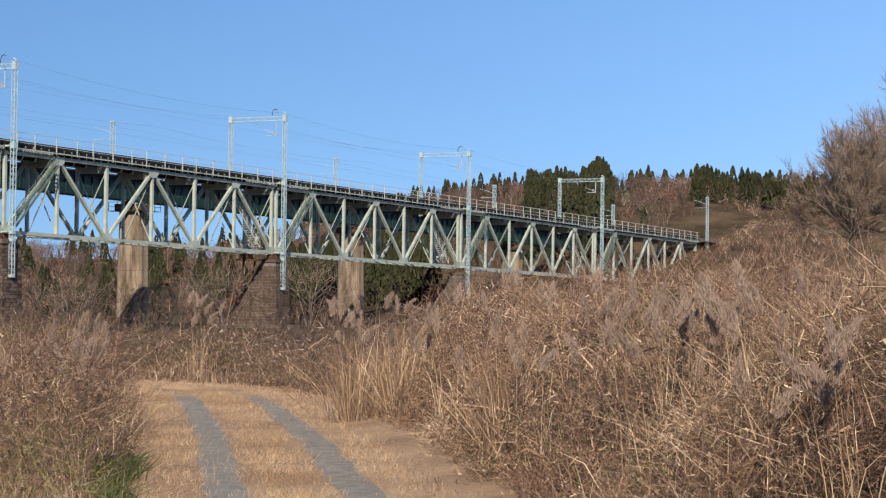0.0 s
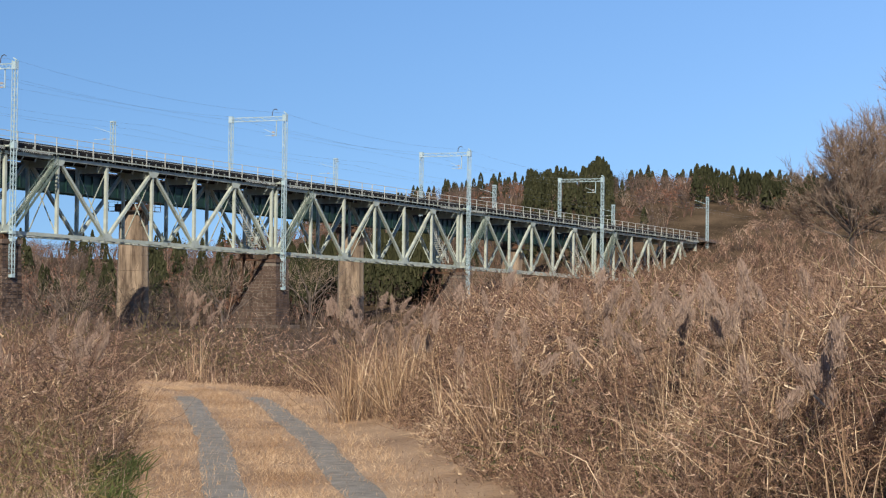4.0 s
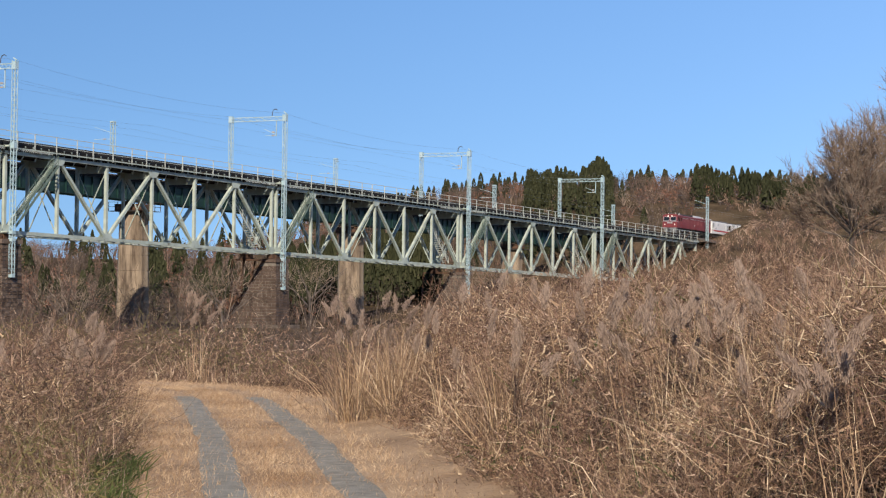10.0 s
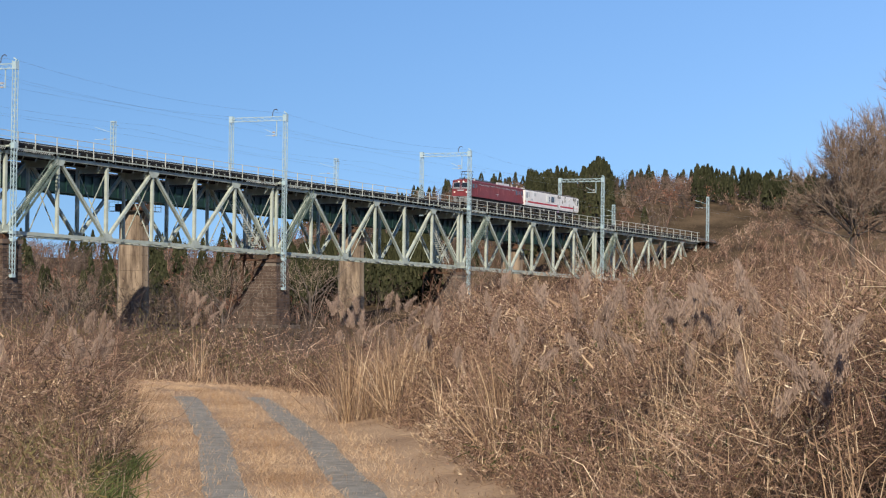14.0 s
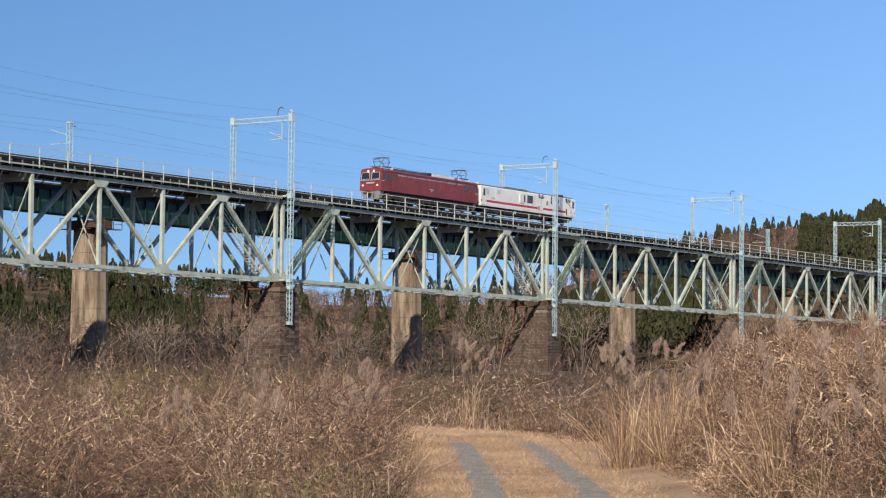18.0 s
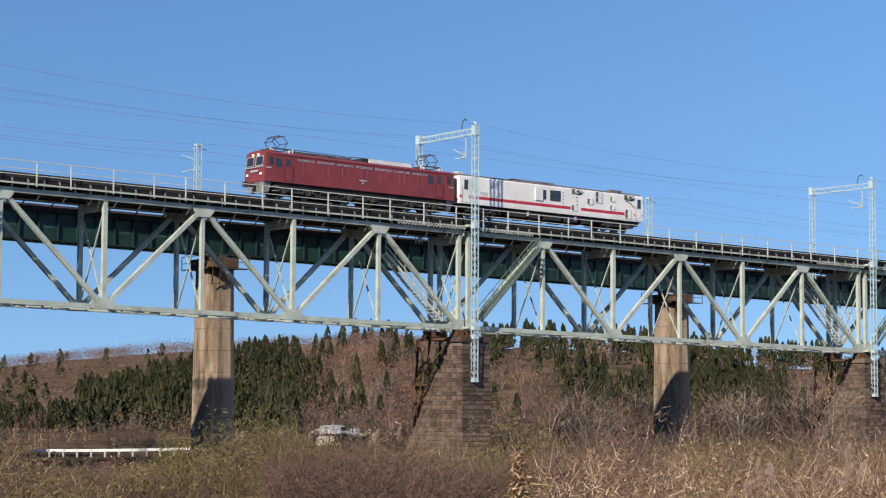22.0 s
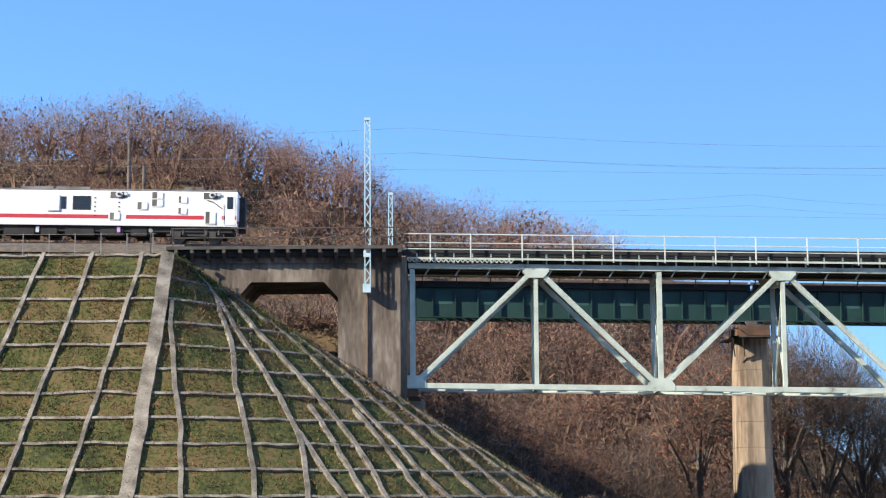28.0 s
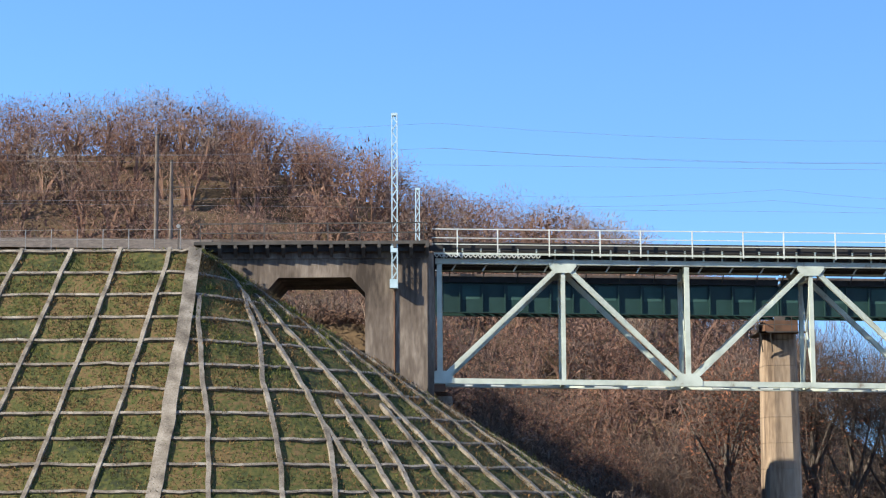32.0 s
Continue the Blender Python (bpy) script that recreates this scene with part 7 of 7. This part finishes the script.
def spreading_tree(az, r, top, fork, reach, seed):
    """A large bare tree whose limbs fan out from a low fork and divide three times into fine twigs."""
    rng = np.random.default_rng(seed)
    x, y = (float(v) for v in polar(az, r))
    z = zg(x, y)
    t = thing("tree", "large leafless tree with limbs fanning into fine grey-brown twigs", "tree", at=pose(x, y, z))
    H, F = top - z, fork - z
    part("trunk", Shape().tube([(0, 0, -0.4), (0.1, 0, F * 0.5), (0.0, 0.1, F)], [0.34, 0.28, 0.22], 8), BARK, t)

    def sprout(base, way, span, per, spread):
        """per shoots along each base shoot, leaving at a slant."""
        n = len(base)
        f = rng.uniform(0.3, 1.0, (n, per))
        s_ = (base[:, None] + way[:, None] * f[..., None]).reshape(-1, 3)
        w = way / np.linalg.norm(way, axis=1, keepdims=True)
        d = np.repeat(w, per, 0) + rng.normal(size=(n * per, 3)) * spread + np.array([0, 0, 0.12])
        d /= np.linalg.norm(d, axis=1, keepdims=True)
        return s_, d * (span * rng.uniform(0.5, 1.1, n * per))[:, None]
    m = 20
    ang = np.arange(m) * 2.4 + rng.uniform(0, 0.4, m)
    tilt = np.radians(np.linspace(4, 82, m))
    long = (H - F) * 0.6
    side = np.sin(tilt) * reach / (H - F)
    way = np.stack([np.cos(ang) * side, np.sin(ang) * side, np.cos(tilt) * 0.95 + 0.1], 1) * long * rng.uniform(0.9, 1.12, (m, 1))
    base = np.stack([0 * ang, 0 * ang, F - 0.3 - 0.35 * np.linspace(0, 1, m) * F * 0.4], 1)
    for b, w in zip(base, way):
        part("limb", Shape().tube([tuple(b), tuple(b + w * 0.5 + np.array([0, 0, -0.12])), tuple(b + w)], [0.12, 0.085, 0.04], 6), BARK, t)
    c = Cloud()
    for span, per, spread, width in ((long * 0.5, 9, 0.34, 0.07), (long * 0.3, 8, 0.4, 0.045), (long * 0.17, 8, 0.45, 0.032)):
        base, way = sprout(base, way, span, per, spread)
        c.add(blades(base, base + way, np.full(len(base), width), rng.normal(size=base.shape) * 0.03 * span, rng))
    part("crown", c.mesh("crown", TANTWIG), TANTWIG, t)
    lv = Cloud()
    pick = rng.integers(0, len(base), 2600)
    lv.add(blades(base[pick], base[pick] + rng.normal(size=(2600, 3)) * 0.1, np.full(2600, 0.1), np.zeros((2600, 3)), rng, 1))
    part("leaves", lv.mesh("leaves", REDTWIG), REDTWIG, t, "a few russet leaves")
    return t


spreading_tree(74.6, 172, 18.4, 8.6, 8.2, 752)
spreading_tree(75.9, 175, 21.0, 9.0, 10.0, 772)
A, R, X, Y, Z = scatter(80, (73.2, 78.5), (150, 182), np.random.default_rng(64))
H = np.random.default_rng(65).uniform(5.5, 9.5, 80) * smooth(A, 72.6, 75.5) + 1.2
for kind_, lo, mat_ in (("brown", 0, BRUSH), ("tan", 1, TANTWIG)):
    c, lv = Cloud(), Cloud()
    k = np.arange(80) % 2 == lo
    canopy(c, X[k], Y[k], Z[k], H[k], H[k] * 0.5, 420, np.random.default_rng(66 + lo), 0.035, lv, 60, 0.09, 0.0)
    tagged(new("bank_thicket", c.mesh("bank_thicket", mat_)), "tall thicket of %s leafless shrubs on the bank" % kind_, "shrubs", kind="stuff")
    tagged(new("bank_leaves", lv.mesh("bank_leaves", REDTWIG)), "russet leaves clinging to the bank thicket", "shrubs", kind="stuff")
# the darker twig colour of these crowns stands for shade
for az, r, top, w, n, lv in ((10.2, 149, 15.0, 5.0, 4500, 300), (11.3, 150, 14.3, 5.0, 5000, 200), (12.4, 150, 12.3, 4.6, 5000, 0), (13.3, 151, 9.0, 4.2, 4500, 0), (14.1, 152, 5.6, 3.4, 3500, 0), (9.0, 152, 14.0, 5.0, 2500, 900), (7.7, 148, 13.5, 4.5, 2000, 1200)):
    x, y = (float(v) for v in polar(az, r))
    single_tree(x, y, top - zg(x, y), w, n, int(az * 10), "leafless tree with dense brown twigs beyond the bridge", lv, 0.46, GREYTWIG)
for az, r, h in ((48.6, 152, 6.5), (46.0, 150, 6.0), (51.5, 140, 6.0), (41.5, 130, 5.5), (63.5, 175, 7.5), (56.0, 150, 7.0), (58.6, 165, 7.5)):
    x, y = polar(az, r)
    single_tree(float(x), float(y), h, h * 0.6, 700, int(az * 10), "small leafless tree among the shrubs under the bridge")


def goldenrod(az, r, height):
    """A tall dead goldenrod stalk with fluffy seed heads and a few green leaves."""
    x, y = (float(v) for v in polar(az, r))
    rng = np.random.default_rng(int(az * 100))
    z = zg(x, y)
    t = thing("goldenrod", "tall dead goldenrod stalk with fluffy seed heads and drying green leaves", "weed", "goldenrod stalks", at=pose(x, y, z))
    c = Cloud()
    n = 3
    b = rng.normal(size=(n, 3)) * np.array([0.05, 0.05, 0])
    c.add(blades(b, b + np.array([0.04, 0, height]) + rng.normal(size=(n, 3)) * 0.05, np.full(n, 0.02), np.zeros((n, 3)), rng))
    part("stalk", c.mesh("stalk", STRAW), STRAW, t)
    c = Cloud()
    m = 260
    f = rng.uniform(0.25, 0.85, m)
    s = np.stack([rng.normal(size=m) * 0.04, rng.normal(size=m) * 0.04, f * height], 1)
    d = np.stack([rng.normal(size=m) * 0.16, rng.normal(size=m) * 0.16, rng.uniform(-0.1, 0.08, m)], 1)
    c.add(blades(s, s + d, np.full(m, 0.022), np.zeros((m, 3)), rng, 1))
    part("leaves", c.mesh("leaves", GOLDEN), GOLDEN, t)
    c = Cloud()
    m = 700
    f = rng.random(m)
    s = np.stack([rng.normal(size=m) * 0.075 * (1.1 - f), rng.normal(size=m) * 0.075 * (1.1 - f), height * (0.6 + 0.42 * f)], 1)
    c.add(blades(s, s + rng.normal(size=(m, 3)) * 0.05, np.full(m, 0.03), np.zeros((m, 3)), rng, 1))
    part("seed_head", c.mesh("seed_head", STRAW), STRAW, t)
    SWAYING.append((t, (x, y, z), 0.0, az, 1.2))


goldenrod(39.45, 20.0, 1.8)


# ---- far road, rail and house ----
guard = thing("guard_rail", "white roadside guard rail across the valley", "guard rail")
for k in range(13):
    x, y = polar(25.3 + 0.40 * k, 160.0)
    x2, y2 = polar(25.3 + 0.40 * (k + 1), 160.0)
    z, z2 = zg(x, y), zg(x2, y2)
    part("beam", Shape().bar((float(x), float(y), z + 0.55), (float(x2), float(y2), z2 + 0.55), 0.1, 0.22), WHITE, guard)
    part("post", Shape().bar((float(x), float(y), z - 0.3), (float(x), float(y), z + 0.6), 0.12, 0.12), LIGHTGREY, guard)


def farmhouse(az, r, w, d, h, turn):
    x, y = polar(az, r)
    z = zg(x, y)
    t = thing("house", "small white-walled house with a pale roof behind the shrubs", "house", "houses across the valley", at=pose(float(x), float(y), z, 0, 0, turn))
    wall = part("wall", Shape().box(-w / 2, w / 2, -d / 2, d / 2, -0.5, h), WHITE, t)
    part("roof", Shape().loft([[(sx * (w / 2 + 0.5), -d / 2 - 0.6, h - 0.2), (sx * (w / 2 + 0.5), 0, h + d * 0.28), (sx * (w / 2 + 0.5), d / 2 + 0.6, h - 0.2)] for sx in (-1, 1)]), LIGHTGREY, t)
    for k in (-0.3, 0.05, 0.32):
        part("window", Shape().box(w * k - 0.6, w * k + 0.6, -d / 2 - 0.03, -d / 2 + 0.05, h * 0.3, h * 0.65), GLASS, wall)
    part("door", Shape().box(w * 0.18 - 0.45, w * 0.18 + 0.45, -d / 2 - 0.03, -d / 2 + 0.05, 0, 2.0), TIMBER, wall)


farmhouse(33.95, 205, 2.5, 2.4, 1.5, 20)
farmhouse(34.7, 209, 1.9, 2.0, 1.3, -15)

# ---- stone blocks of the piers ----
def block(w, h, d, k):
    e = 0.035
    rng = random.Random(k)
    j = lambda: rng.uniform(-0.018, 0.018)
    back = [(-w / 2, d, -h / 2), (w / 2, d, -h / 2), (w / 2, d, h / 2), (-w / 2, d, h / 2)]
    edge = [(-w / 2 + 0.01, 0.03, -h / 2 + 0.01), (w / 2 - 0.01, 0.03, -h / 2 + 0.01), (w / 2 - 0.01, 0.03, h / 2 - 0.01), (-w / 2 + 0.01, 0.03, h / 2 - 0.01)]
    face = [(-w / 2 + e + j(), -0.03 + j(), -h / 2 + e), (w / 2 - e + j(), -0.03 + j(), -h / 2 + e), (w / 2 - e + j(), -0.03 + j(), h / 2 - e), (-w / 2 + e + j(), -0.03 + j(), h / 2 - e)]
    return Shape().loft([back, edge, face]).mesh("stone_block", STONE)


COURSE = 0.36
sizes = {}


def block_of(w, k):
    key = (round(w, 1), k)
    if key not in sizes:
        sizes[key] = block(key[0] - 0.03, COURSE - 0.022, 0.2, k)
    return sizes[key]


rng = random.Random(8)
for index, (t, H) in enumerate(PIERS):
    rest = Shape()
    for c in range(int((H - 1.55) / COURSE)):
        z = 1.0 + (c + 0.5) * COURSE
        hx, yf, yb = pier_sides(z, H)
        for face, half, mid_, off in (("front", hx, 0.0, -yf), ("left", (yb - yf) / 2, (yb + yf) / 2, hx), ("right", (yb - yf) / 2, (yb + yf) / 2, hx)):
            m = max(3, round(2 * half / 0.66))
            w = 2 * half / m
            for q in range(m):
                u = mid_ - half + (q + 0.5) * w + (0.05 if c % 2 else -0.05) * w
                if face == "front":
                    at = pose(u, -off + 0.02, z)
                elif face == "left":
                    at = pose(-off + 0.02, u, z, 0, 0, -90)
                else:
                    at = pose(off - 0.02, u, z, 0, 0, 90)
                if face != "right" and index < 3 and z > H - 7.5:
                    part("stone_block", block_of(w, rng.randrange(3)), STONE, t, at=at)
                else:
                    me = block_of(w, rng.randrange(3))
                    rest.add([at @ v.co for v in me.vertices], [tuple(p.vertices) for p in me.polygons])
    tagged(part("far_stonework", rest, STONE, t), kind="stuff")


# ---- what moves ----
def motions():
    turn = math.degrees(math.atan(-GRADE))
    for ob, lag in ((LOCO, 0.0), (COACH, 18.35)):
        walk(ob, [(t, pose(x + lag, YT, deck(x + lag, ZRAIL), 0, turn, 0)) for t, x in TRAIN])
    for ob, base, lean, phase, reach in SWAYING:
        rows = []
        for i in range(81):
            t = i * 0.4
            gust = 0.55 + 0.45 * math.sin(0.55 * t + phase * 0.35)
            a = reach * (gust * (0.5 + 0.5 * math.sin(2.3 * t + phase)) + 0.12 * math.sin(4.1 * t + 2 * phase))
            b = reach * 0.4 * math.sin(1.7 * t + 1.9 * phase)
            rows.append((t, pose(*base, b, a, lean)))
        walk(ob, rows)


motions()
